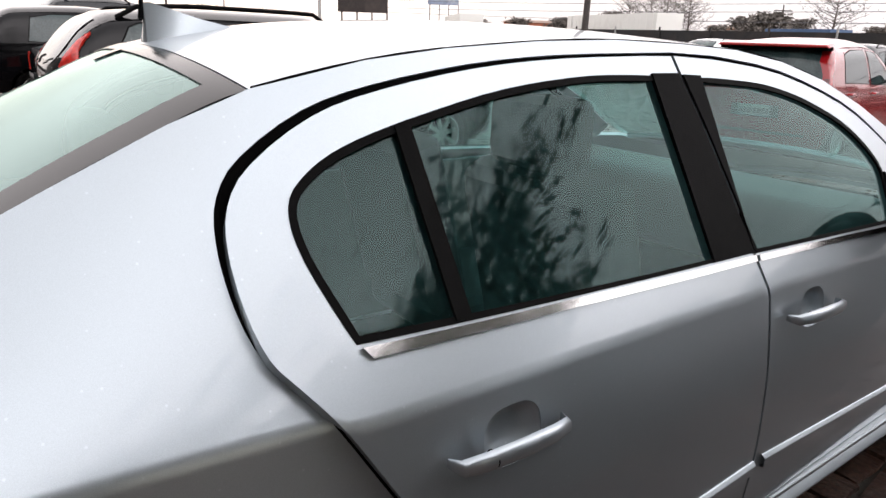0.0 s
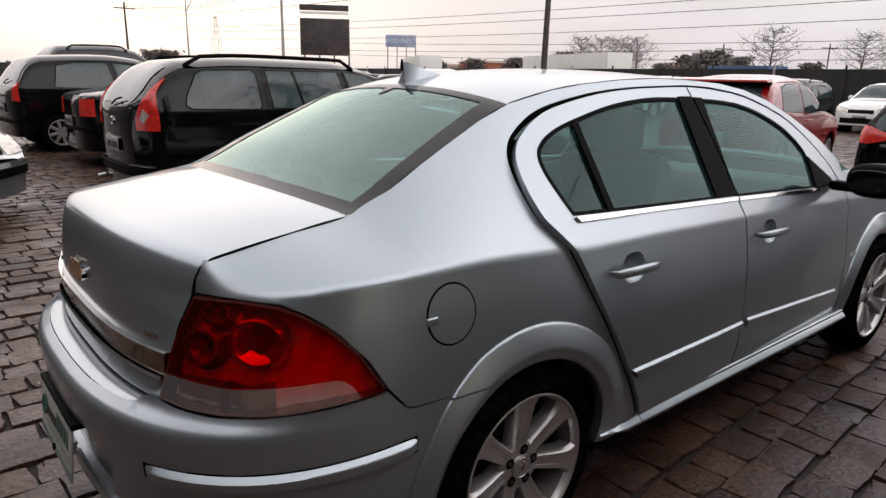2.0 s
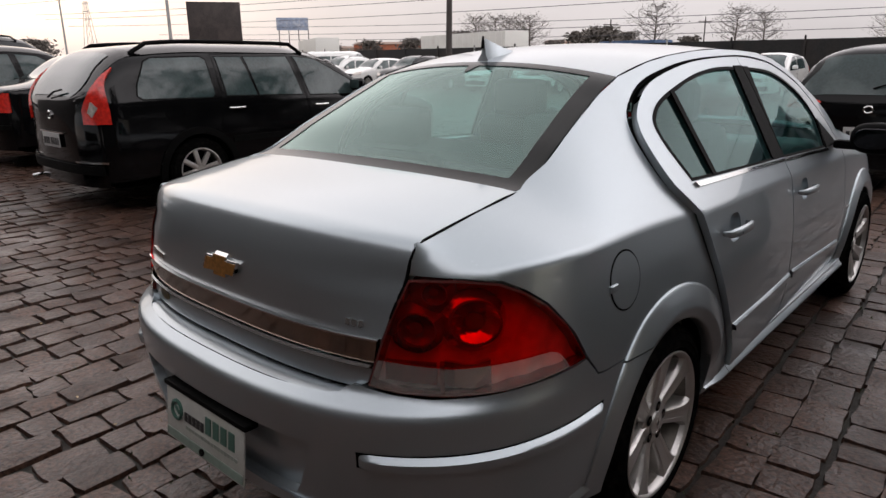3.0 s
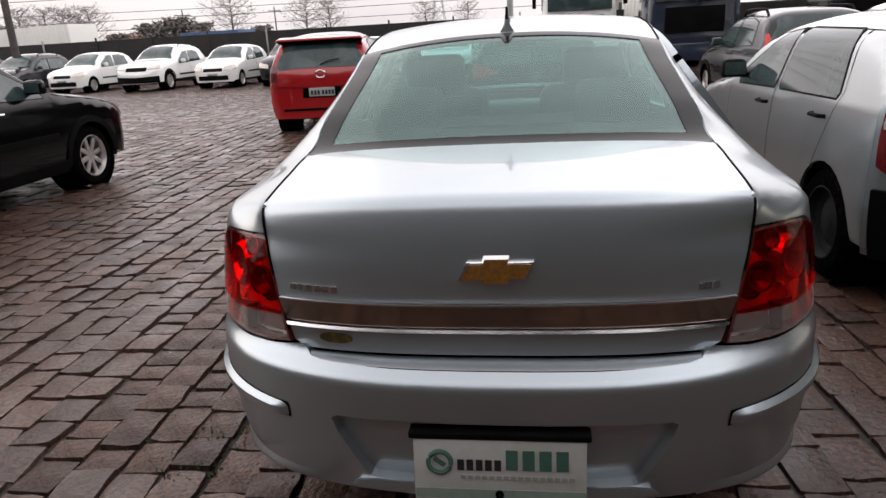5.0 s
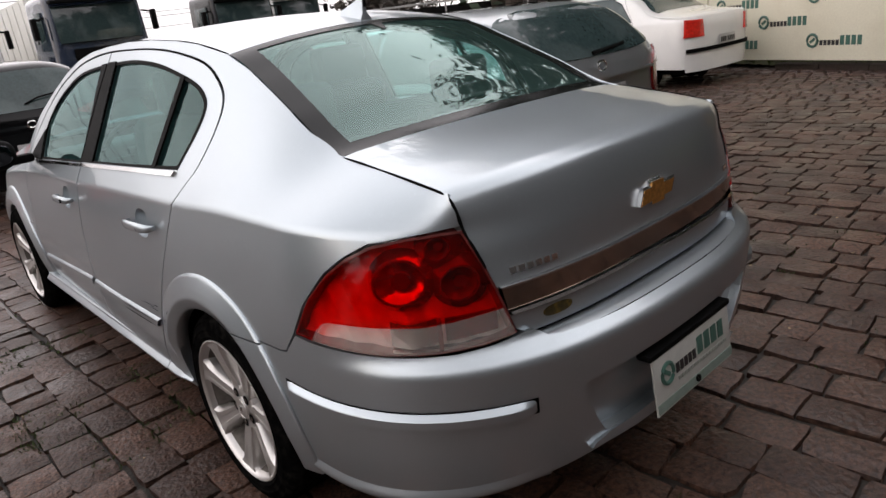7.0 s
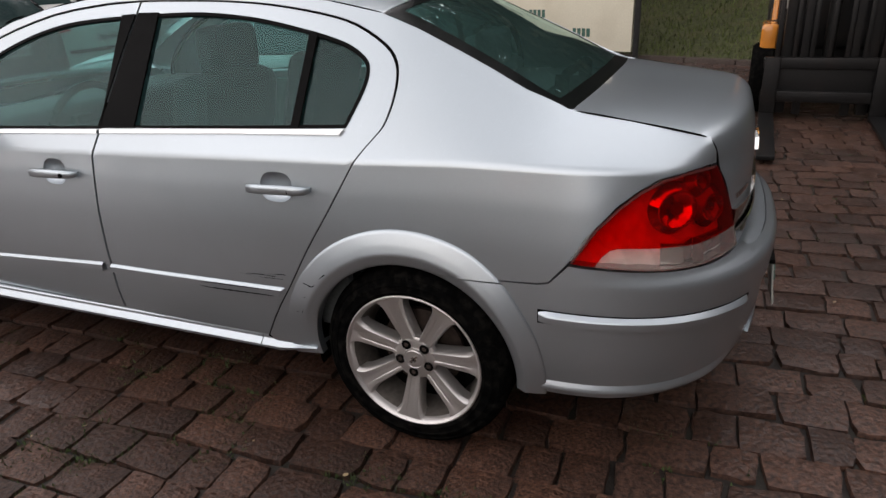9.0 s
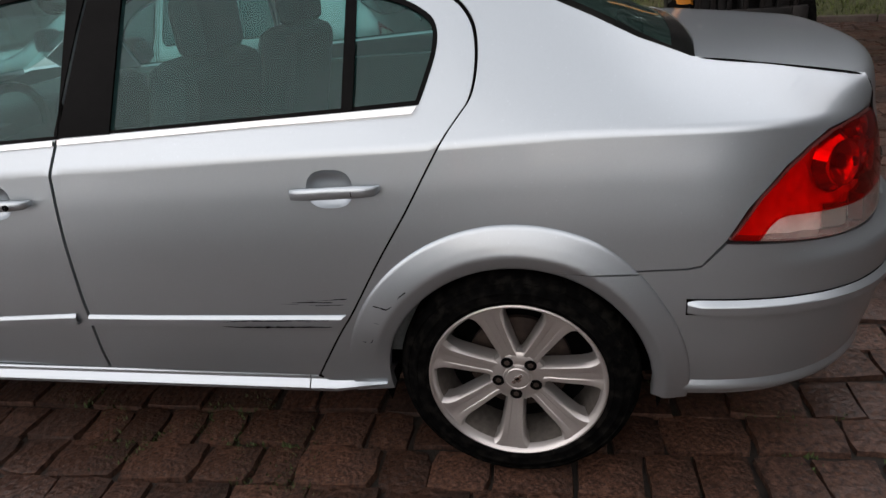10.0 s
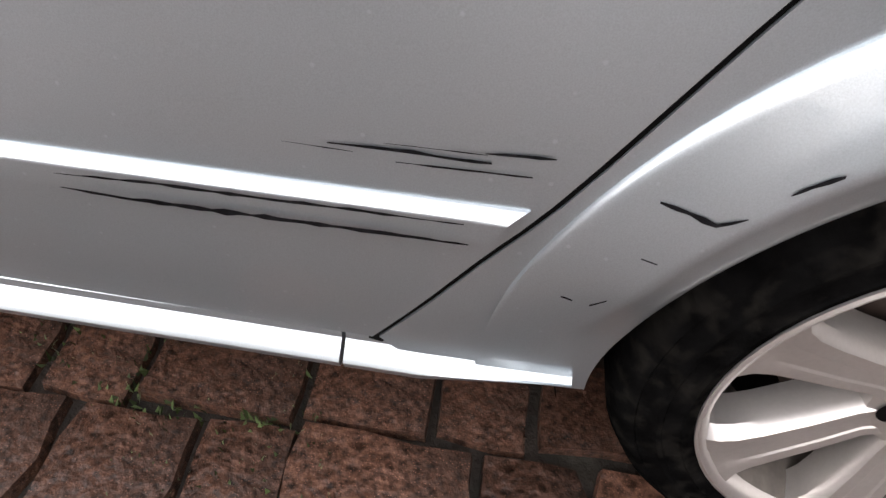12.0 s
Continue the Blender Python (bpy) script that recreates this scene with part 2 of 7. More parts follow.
def tube(points, radius, sides=8, closed=False):
    """A round bar along the points; radius may be one number or one for each point."""
    pts = [Vector(p) for p in points]
    n = len(pts)
    rs = radius if isinstance(radius, (list, tuple)) else [radius] * n
    verts, faces = [], []
    for i, p in enumerate(pts):
        a, b = pts[(i - 1) % n if closed else max(i - 1, 0)], pts[(i + 1) % n if closed else min(i + 1, n - 1)]
        d = (b - a).normalized()
        s = d.cross(Vector((0, 0, 1)) if abs(d.z) < 0.9 else Vector((1, 0, 0))).normalized()
        t = d.cross(s)
        for k in range(sides):
            w = 2 * math.pi * k / sides
            verts.append(p + (s * math.cos(w) + t * math.sin(w)) * rs[i])
    for i in range(n if closed else n - 1):
        for k in range(sides):
            a, b = i * sides, ((i + 1) % n) * sides
            faces.append((a + k, a + (k + 1) % sides, b + (k + 1) % sides, b + k))
    if not closed:
        faces.append(tuple(range(sides))[::-1])
        faces.append(tuple((n - 1) * sides + k for k in range(sides)))
    return raw(verts, faces)


def lathe(profile, sides=48, axis="x"):
    """A turned shape from (along the axis, radius) pairs."""
    verts, faces = [], []
    for a, r in profile:
        for k in range(sides):
            w = 2 * math.pi * k / sides
            c, s = r * math.cos(w), r * math.sin(w)
            verts.append((a, c, s) if axis == "x" else (c, s, a) if axis == "z" else (c, a, s))
    for i in range(len(profile) - 1):
        for k in range(sides):
            a, b = i * sides, (i + 1) * sides
            faces.append((a + k, a + (k + 1) % sides, b + (k + 1) % sides, b + k))
    return raw(verts, faces)


def merged(meshes):
    """Several bmesh pieces of one part in one mesh."""
    bm = bmesh.new()
    for me in meshes:
        bm.from_mesh(me)
        bpy.data.meshes.remove(me)
    return from_bm(bm)


def inside(poly, x, y):
    hit = False
    j = len(poly) - 1
    for i in range(len(poly)):
        (xi, yi), (xj, yj) = poly[i], poly[j]
        if (yi > y) != (yj > y) and x < (xj - xi) * (y - yi) / (yj - yi) + xi:
            hit = not hit
        j = i
    return hit


def dense(poly, step):
    out = []
    for (a, b), (c, d) in zip(poly, poly[1:] + poly[:1]):
        k = max(1, int(math.hypot(c - a, d - b) / step))
        out += [(a + (c - a) * i / k, b + (d - b) * i / k) for i in range(k)]
    return out


def rounded(poly, rounds=2):
    """Corner-cutting, for soft outlines."""
    for _ in range(rounds):
        poly = [q for (a, b), (c, d) in zip(poly, poly[1:] + poly[:1]) for q in ((a * .75 + c * .25, b * .75 + d * .25), (a * .25 + c * .75, b * .25 + d * .75))]
    return poly


def patch(outline, surf, du=0.03, dv=0.03, holes=(), rim=0.012, flip=False, lift=0.0, along=None):
    """A panel: the 2D outline, less its holes, laid on the surface surf(u, v), lifted off it, its edges turned in by rim."""
    from mathutils.geometry import delaunay_2d_cdt
    step = min(du, dv)
    loops = [dense(list(outline), step)] + [dense(list(h), step) for h in holes]
    pts, edges = [], []
    for lp in loops:
        k = len(pts)
        pts += lp
        edges += [(k + i, k + (i + 1) % len(lp)) for i in range(len(lp))]
    border = np.array(pts)
    us, vs = [p[0] for p in outline], [p[1] for p in outline]
    for i in range(int((max(us) - min(us)) / du) + 1):
        for j in range(int((max(vs) - min(vs)) / dv) + 1):
            u, v = min(us) + (i + 0.5) * du, min(vs) + (j + 0.5) * dv
            if along and abs(v - along(u)) < 0.019:
                continue
            if inside(outline, u, v) and not any(inside(h, u, v) for h in holes):
                if np.min(((border[:, 0] - u) / du) ** 2 + ((border[:, 1] - v) / dv) ** 2) > 0.2:
                    pts.append((u, v))
    if along:
        n_ = int((max(us) - min(us)) / 0.016)
        for i in range(n_ + 1):
            u = min(us) + (i + 0.5) * 0.016
            for d in (-0.012, 0.012):
                v = along(u) + d
                if inside(outline, u, v) and not any(inside(h, u, v) for h in holes) and np.min((border[:, 0] - u) ** 2 + (border[:, 1] - v) ** 2) > 3e-5:
                    pts.append((u, v))
    v2, _, f2, *_ = delaunay_2d_cdt([Vector(p) for p in pts], edges, [], 0, 1e-6)
    keep = []
    for f in f2:
        cx, cy = sum(v2[i].x for i in f) / len(f), sum(v2[i].y for i in f) / len(f)
        if inside(outline, cx, cy) and not any(inside(h, cx, cy) for h in holes):
            keep.append(tuple(f))
    e = 2e-3
    P, N = [], []
    for q in v2:
        p = surf(q.x, q.y)
        nu = surf(q.x + e, q.y) - surf(q.x - e, q.y)
        nv = surf(q.x, q.y + e) - surf(q.x, q.y - e)
        nn = nu.cross(nv)
        nn = nn.normalized() if nn.length > 1e-12 else Vector((0, 0, 1))
        if flip:
            nn.negate()
        P.append(p + nn * lift)
        N.append(nn)
    count = {}
    faces = []
    for f in keep:
        a = (P[f[1]] - P[f[0]]).cross(P[f[2]] - P[f[0]])
        if a.dot(N[f[0]]) < 0:
            f = f[::-1]
        faces.append(f)
        for a_, b_ in zip(f, f[1:] + f[:1]):
            key = (min(a_, b_), max(a_, b_))
            count.setdefault(key, []).append((a_, b_))
    loop_n = [N[i] for f in faces for i in f]
    if rim:
        inner = {}
        for key, us_ in count.items():
            if len(us_) == 1:
                a_, b_ = us_[0]
                for i in (a_, b_):
                    if i not in inner:
                        inner[i] = len(P)
                        P.append(P[i] - N[i] * rim)
                        N.append(N[i])
                f = (b_, a_, inner[a_], inner[b_])
                faces.append(f)
                fn = (P[f[1]] - P[f[0]]).cross(P[f[2]] - P[f[0]]).normalized()
                loop_n += [fn] * 4
    me = bpy.data.meshes.new("m")
    me.from_pydata([tuple(p) for p in P], [], faces)
    me.polygons.foreach_set("use_smooth", [True] * len(me.polygons))
    me.update()
    me.normals_split_custom_set([tuple(x) for x in loop_n])
    return me


def sheet(surf, nu, nv, u0=0.0, u1=1.0, v0=0.0, v1=1.0, flip=False, thick=0.0):
    """A grid on surf(u, v), with its edges turned in when thick is given."""
    verts = [surf(u0 + (u1 - u0) * i / nu, v0 + (v1 - v0) * j / nv) for i in range(nu + 1) for j in range(nv + 1)]
    faces = []
    for i in range(nu):
        for j in range(nv):
            a = i * (nv + 1) + j
            f = (a, a + nv + 1, a + nv + 2, a + 1)
            faces.append(f[::-1] if flip else f)
    me = raw(verts, faces, True, 50)
    if thick:
        bm = bmesh.new()
        bm.from_mesh(me)
        bpy.data.meshes.remove(me)
        bm.normal_update()
        rim_e = [e_ for e_ in bm.edges if e_.is_boundary]
        nrm = {v: v.normal.copy() for v in bm.verts}
        ret = bmesh.ops.extrude_edge_only(bm, edges=rim_e)
        old = {}
        for g in ret["geom"]:
            if isinstance(g, bmesh.types.BMVert):
                near = [e_.other_vert(g) for e_ in g.link_edges if e_.other_vert(g) in nrm]
                if near:
                    g.co -= nrm[near[0]] * thick
        me = from_bm(bm)
    return me


def bars_text(name, parent, at, width, height, mat, turn, n=6, seed=0):
    """A line of unreadable writing as plain upright bars in one mesh."""
    rnd = random.Random(seed)
    ms = []
    w = width / n
    for i in range(n):
        ms.append(box(w * 0.72, 0.002, height, (-width / 2 + w * (i + 0.5), 0, 0), 0, turn=None))
    me = merged(ms)
    me.transform(Matrix.Translation(at) @ turn)
    return part(name, me, mat, parent)


def lerp(pts, t):
    if t <= pts[0][0]: return pts[0][1]
    for (a, va), (b, vb) in zip(pts, pts[1:]):
        if t <= b:
            k = (t - a) / (b - a)
            return va + (vb - va) * k
    return pts[-1][1]
def smooth(pts, t):
    """Monotone-ish cubic through the points."""
    n = len(pts)
    if t <= pts[0][0]: return pts[0][1]
    if t >= pts[-1][0]: return pts[-1][1]
    for i in range(n - 1):
        if t <= pts[i + 1][0]: break
    def sl(j):
        if j == 0: return (pts[1][1] - pts[0][1]) / (pts[1][0] - pts[0][0])
        if j == n - 1: return (pts[-1][1] - pts[-2][1]) / (pts[-1][0] - pts[-2][0])
        a = (pts[j][1] - pts[j - 1][1]) / (pts[j][0] - pts[j - 1][0]); b = (pts[j + 1][1] - pts[j][1]) / (pts[j + 1][0] - pts[j][0])
        return 0.0 if a * b <= 0 else 2 * a * b / (a + b)
    h = pts[i + 1][0] - pts[i][0]; k = (t - pts[i][0]) / h
    m0, m1 = sl(i) * h, sl(i + 1) * h
    return ((2*k**3-3*k**2+1)*pts[i][1] + (k**3-2*k**2+k)*m0 + (-2*k**3+3*k**2)*pts[i+1][1] + (k**3-k**2)*m1)
# side profile of the lower body: half width by height
LOW = [(.10,.74),(.20,.785),(.30,.812),(.42,.834),(.55,.842),(.70,.836),(.82,.822),(.90,.8085),(.93,.8035)]
# top edge of the side surface: height and half width along the car
EDGE_Z = [(-1.0,.985),(-.784,1.014),(-.6,1.045),(-.42,1.073),(-.2,1.175),(.0,1.268),(.164,1.334),(.5,1.395),(.9,1.418),(1.3,1.405),(1.7,1.335),(2.1,1.175),(2.45,1.0),(2.8,.93),(3.5,.75)]
EDGE_X = [(-1.0,.573),(-.784,.573),(-.42,.575),(.164,.523),(.6,.535),(1.2,.56),(1.7,.58),(2.45,.68),(2.8,.69),(3.5,.6)]
CREASE = [(-1.0, .930), (-.8, .938), (-.55, .955), (-.2, .957), (.15, .946), (.55, .937), (1.2, .915), (2.3, .875), (2.8, .83), (3.6, .66)]
REAR = [(.15,.50),(.22,.54),(.35,.590),(.47,.614),(.56,.625),(.60,.629),(.625,.630),(.636,.6285),(.644,.624),(.651,.616),(.658,.604),(.666,.590),(.676,.577),(.69,.568),(.71,.565),(.80,.555),(.89,.54),(.94,.52),(.98,.48),(1.02,.42)]
WAIST = [(-.7, .982), (-.45, .984), (-.3, .986), (0, .994), (.35, 1.0), (.9, .996), (1.3, .985), (2.3, .962), (3.0, .95)]


def plan(y, z):
    """Plan-view factor: 1 along the side, falling to 0 at the two ends."""
    if y < -.40:
        q = (-.40 - y) / smooth(REAR, z)
    elif y > 2.75:
        q = (y - 2.75) / .86
    else:
        return 1.0
    return (1 - q ** 2.6) ** (1 / 2.6) if q < 1 else 0.0
def body_x(y, z):
    """Half width of the hero's body at height z."""
    zc, ze = smooth(CREASE, y), smooth(EDGE_Z, y)
    if z <= zc:
        k = .93 - zc
        return smooth(LOW, z + k * max(0, (z - .5) / (zc - .5))) * plan(y, z) * smooth(WAIST, y)
    xs = smooth(LOW, .93) * plan(y, zc) * smooth(WAIST, y)
    xe = min(smooth(EDGE_X, y), xs)
    h = max(ze - zc, .02)
    u = (z - zc) / h
    p = 1.0 + .14 * max(0, min(1, (.38 - h) / .30))
    return xs - (xs - xe) * u ** p


def flank(sign, out=0.0):
    """The hero's side as a surface over (y, z)."""
    def f(y, z):
        return Vector((sign * (body_x(y, z) + out), y, z))
    return f


def crease(y):
    """Height of the shoulder line."""
    return smooth(CREASE, y)


AXIS_Y = -0.30


def round_rear(a, z, out=0.0):
    """The hero's rear and its corners as a surface over (angle x 0.7, z), seen from an upright axis in the boot."""
    w = a / 0.7
    s, c = math.sin(w), math.cos(w)
    lo, hi = 0.05, 1.6
    for _ in range(26):
        r = (lo + hi) / 2
        y = AXIS_Y - r * c
        if abs(r * s) < body_x(y, z) and y > -1.2:
            lo = r
        else:
            hi = r
    return Vector(((lo + out) * s, AXIS_Y - (lo + out) * c, z))


def turn_of(y, z):
    """The angle x 0.7 at which the point of the side at (y, z) lies."""
    return 0.7 * math.atan2(body_x(y, z), AXIS_Y - y)


def turn_at_x(x, z):
    lo, hi = 0.0, 1.3
    for _ in range(24):
        m = (lo + hi) / 2
        if round_rear(m, z).x < x:
            lo = m
        else:
            hi = m
    return lo


def arc(cy, cz, r, a0, a1, n=14):
    return [(cy + r * math.cos(radians(a0 + (a1 - a0) * i / n)), cz + r * math.sin(radians(a0 + (a1 - a0) * i / n))) for i in range(n + 1)]


WHEELBASE, HUB_Z = 2.703, 0.315
hero = thing("silver_sedan", "wet silver metallic four-door sedan with a scratched flank", "car")

# --- outlines in (y, z)
SEAM_UP = [(.545, .312), (.46, .452), (.41, .526), (.326, .666), (.244, .793), (.155, .942), (.112, .999), (.085, 1.035), (.073, 1.09), (.074, 1.15), (.09, 1.20), (.134, 1.246), (.237, 1.302), (.356, 1.336), (.541, 1.367), (.741, 1.384), (.97, 1.391)]
SEAM_FRONT = [(1.199, 1.386), (1.469, 1.354), (1.776, 1.274), (1.973, 1.177), (2.109, 1.075), (2.19, .99), (2.235, .90)]
GLASS_R = [(1.017, 1.004), (.981, 1.346), (.796, 1.346), (.588, 1.326), (.393, 1.287), (.272, 1.254), (.205, 1.222), (.172, 1.188), (.172, 1.13), (.205, 1.034)]
GLASS_F = [(1.166, .996), (1.132, 1.342), (1.318, 1.33), (1.447, 1.312), (1.60, 1.275), (1.775, 1.21), (1.905, 1.115), (1.915, 1.03), (1.90, .965)]


def spline(pts, n=4):
    """A soft curve through the points."""
    out = []
    for i in range(len(pts) - 1):
        a, b, c, d = pts[max(i - 1, 0)], pts[i], pts[i + 1], pts[min(i + 2, len(pts) - 1)]
        for k in range(n):
            t = k / n
            out.append(tuple(.5 * (2 * b[j] + (c[j] - a[j]) * t + (2 * a[j] - 5 * b[j] + 4 * c[j] - d[j]) * t * t + (3 * b[j] - a[j] - 3 * c[j] + d[j]) * t ** 3) for j in (0, 1)))
    return out + [pts[-1]]


SEAM_UP, SEAM_FRONT = spline(SEAM_UP, 3), spline(SEAM_FRONT, 3)
REAR_DOOR = SEAM_UP + [(1.058, 1.391), (1.10, 1.25), (1.168, .99), (1.193, .90), (1.193, .74), (1.19, .51), (1.203, .312)]
FRONT_DOOR = [(1.209, .312), (1.196, .51), (1.199, .74), (1.199, .90), (1.174, .99), (1.106, 1.25), (1.064, 1.391)] + SEAM_FRONT + [(2.245, .84), (2.22, .745), (2.238, .443), (2.262, .312)]
GLASS_R = GLASS_R[:1] + spline(GLASS_R[1:], 4)
GLASS_F = GLASS_F[:1] + spline(GLASS_F[1:], 4)


def gap_in(poly, d):
    """The outline moved inwards by d."""
    out = []
    n = len(poly)
    area = sum(poly[i][0] * poly[(i + 1) % n][1] - poly[(i + 1) % n][0] * poly[i][1] for i in range(n))
    s = 1 if area > 0 else -1
    for i in range(n):
        a, p, b = Vector(poly[i - 1]), Vector(poly[i]), Vector(poly[(i + 1) % n])
        e1, e2 = (p - a).normalized(), (b - p).normalized()
        nn = (Vector((-e1.y, e1.x)) + Vector((-e2.y, e2.x)))
        if nn.length > 1e-6:
            nn.normalize()
        out.append((p.x + nn.x * d * s, p.y + nn.y * d * s))
    return out


QUARTER = ([(y - .006, z + .004) for y, z in SEAM_UP] + [(1.06, 1.397)] + [(y + .004, z + .006) for y, z in SEAM_FRONT[:-1]]
           + [(2.30, 1.0)] + [(y, smooth(EDGE_Z, y)) for y in (2.33, 2.1, 1.9, 1.7, 1.5, 1.3, 1.1, .9, .7, .5, .35, .164, .05, -.1, -.2, -.3, -.42, -.5, -.6, -.7, -.784, -.798)]
           + [(-.8165, .975), (-.8195, .944), (-.752, .938), (-.69, .931), (-.645, .906), (-.596, .868), (-.524, .785), (-.478, .708), (-.430, .652), (-.40, .645), (-.30, .641), (-.17, .638)]
           + arc(0, HUB_Z, .345, 117, -4, 18) + [(.36, .275), (.52, .29)])
PAINTED = "silver metallic paint"


def handle_bar(points, heights):
    """A pull handle with a soft rectangular section."""
    verts, faces = [], []
    sec = [(-.4, -1), (.25, -1), (.6, -.84), (.82, -.45), (.88, 0), (.82, .45), (.6, .84), (.25, 1), (-.4, 1)]
    sg = 1 if points[0][0] > 0 else -1
    for (x, y, z), h in zip(points, heights):
        verts += [(x + sg * a * .010, y, z + b * h) for a, b in sec]
    k = len(sec)
    for i in range(len(points) - 1):
        for j in range(k):
            f = (i * k + j, i * k + (j + 1) % k, (i + 1) * k + (j + 1) % k, (i + 1) * k + j)
            faces.append(f if sg < 0 else f[::-1])
    faces += [tuple(range(k)), tuple((len(points) - 1) * k + j for j in range(k))]
    return raw(verts, faces, True, 62)


def door(sign, front):
    """A door with its panes, trims, moulding, handle and mirror or scratches."""
    f = flank(sign)
    flip = sign < 0
    outline, pane_line = (FRONT_DOOR, GLASS_F) if front else (REAR_DOOR, GLASS_R)
    hy0 = 1.268 if front else .297
    hz0 = .838 if front else .857
    bc, bz = hy0 + .127, hz0 - .002
    bowl = [(bc + .058 * math.copysign(abs(math.cos(w)) ** .72, math.cos(w)), bz + .046 * math.copysign(abs(math.sin(w)) ** .80, math.sin(w))) for w in [k * math.pi / 16 for k in range(32)]]
    d = part("front_door" if front else "rear_door", patch(gap_in(outline, .002), f, .03, .018, [pane_line, bowl], .022, flip, along=crease), SILVER, hero)
    part("window_pane", patch(gap_in(pane_line, -.004), f, .05, .04, (), .004, flip, -.006), GLASS, d).visible_shadow = False
    part("window_seal", patch(gap_in(pane_line, -.006), f, .03, .02, [gap_in(pane_line, .005)], .006, flip, .002), BLACK_TRIM, d)
    if front:
        part("pillar_trim", patch([(1.178, .994), (1.108, 1.25), (1.075, 1.352), (1.134, 1.35), (1.166, 1.0)], f, .02, .03, (), .006, flip, .005), BLACK_TRIM, d)
        part("belt_trim", patch([(1.178, .975), (1.178, .987), (1.6, .969), (1.93, .952), (1.93, .94), (1.6, .957)], f, .03, .006, (), .012, flip, .008), CHROME, d, "chrome belt strip")
    else:
        part("pillar_trim", patch([(1.165, .994), (1.097, 1.25), (1.062, 1.355), (.975, 1.355), (1.010, 1.0)], f, .02, .03, (), .006, flip, .005), BLACK_TRIM, d)
        part("divider_bar", patch([(.388, 1.024), (.385, 1.291), (.358, 1.284), (.360, 1.026)], f, .02, .03, (), .006, flip, .005), BLACK_TRIM, d)
        part("belt_trim", patch([(.216, 1.010), (.205, 1.024), (.6, 1.012), (1.163, .989), (1.163, .977), (.6, 1.0)], f, .03, .006, (), .012, flip, .008), CHROME, d, "chrome belt strip")
    y0, y1 = (1.232, 2.165) if front else (.424, 1.192)
    zz = .508
    tip = 0.03 if not front else 0.0
    MOULD = [(0, .014, -.002), (.1, .0135, .002), (.45, .0065, .0085), (.5, .0050, .0098), (.9, -.017, .0104), (1, -.021, -.002)]

    def moulding(u, v):
        y = y0 + (y1 - y0) * u + tip * v * (1 - u)
        z = zz - (.06 * u + .012 if front else .014 * u) + lerp([(a, b) for a, b, _ in MOULD], v)
        return Vector((sign * (body_x(y, z) + lerp([(a, c) for a, _, c in MOULD], v)), y, z))
    part("side_moulding", sheet(moulding, 24, 20, flip=sign > 0), SILVER, d)
    part("handle_bowl", patch(gap_in(bowl, -.001), lambda y, z: Vector((sign * (body_x(y, z) - .001 - .026 * max(0.0, 1 - (abs(y - bc) / .059) ** 2.6 - (abs(z - bz) / .047) ** 2.6) ** .7), y, z)), .007, .006, (), .0, flip), SILVER, d)
    bar = [(body_x(hy0, hz0) + o, hy0 + k * .225, hz0 + .004 * math.sin(k * 3.1) - .006 * k) for k, o in ((0, .006), (.04, .026), (.2, .034), (.5, .038), (.8, .034), (.96, .026), (1, .006))]
    me = handle_bar([(sign * x, y, z) for x, y, z in bar], [.007, .0115, .0138, .0146, .0140, .0122, .009])
    h = part("door_handle", me, SILVER, d)
    if front and sign < 0:
        part("lock_barrel", lathe([(-.004, .001), (-.004, .008), (.004, .008), (.004, .001)], 14), BLACK_TRIM, h).location = (sign * (body_x(hy0 + .035, hz0) + .043), hy0 + .045, hz0)
    else:
        part("handle_joint", tube([(sign * (body_x(hy0 + .06, hz0) + .031), hy0 + .059, hz0), (sign * (body_x(hy0 + .06, hz0) + .031), hy0 + .061, hz0)], .0136, 12), GAP, h)
    return d


doors = {}
for sign in (-1, 1):
    for front in (False, True):
        doors[sign, front] = door(sign, front)
# the right rear door hangs slightly open, turned about its front hinge
ajar = Matrix.Translation((.80, 1.195, 0)) @ Matrix.Rotation(radians(1.5), 4, "Z") @ Matrix.Translation((-.80, -1.195, 0))
doors[1, False].matrix_world = ajar
tagged(doors[1, False], "rear door hanging slightly ajar")

FLARE = [(0, .446, -.004), (.0833, .4445, .004), (.1667, .439, .0075), (.5, .402, .0180), (.6667, .380, .0232), (.7083, .374, .0240), (.75, .369, .0225), (.9167, .342, .0110), (.9583, .338, .0070), (1.0, .340, -.03)]


def flare(sign, cy):
    """The raised wheel arch over (angle, 0 at its outer edge to 1 at its turned-in lip)."""
    def f(a, v):
        r = lerp([(k, q) for k, q, _ in FLARE], v)
        o = lerp([(k, q) for k, _, q in FLARE], v)
        if a > 116 and cy == 0:
            r -= .02 * (1 - v) * min(1, (a - 116) / 30)
        if a < 90 and v < .97:
            o = .003 + (o - .003) * max(0.0, min(1.0, (a - 10) / 15))
        y, z = cy + r * math.cos(radians(a)), HUB_Z + r * math.sin(radians(a))
        return Vector((sign * (body_x(y, z) + o), y, z))
    return f


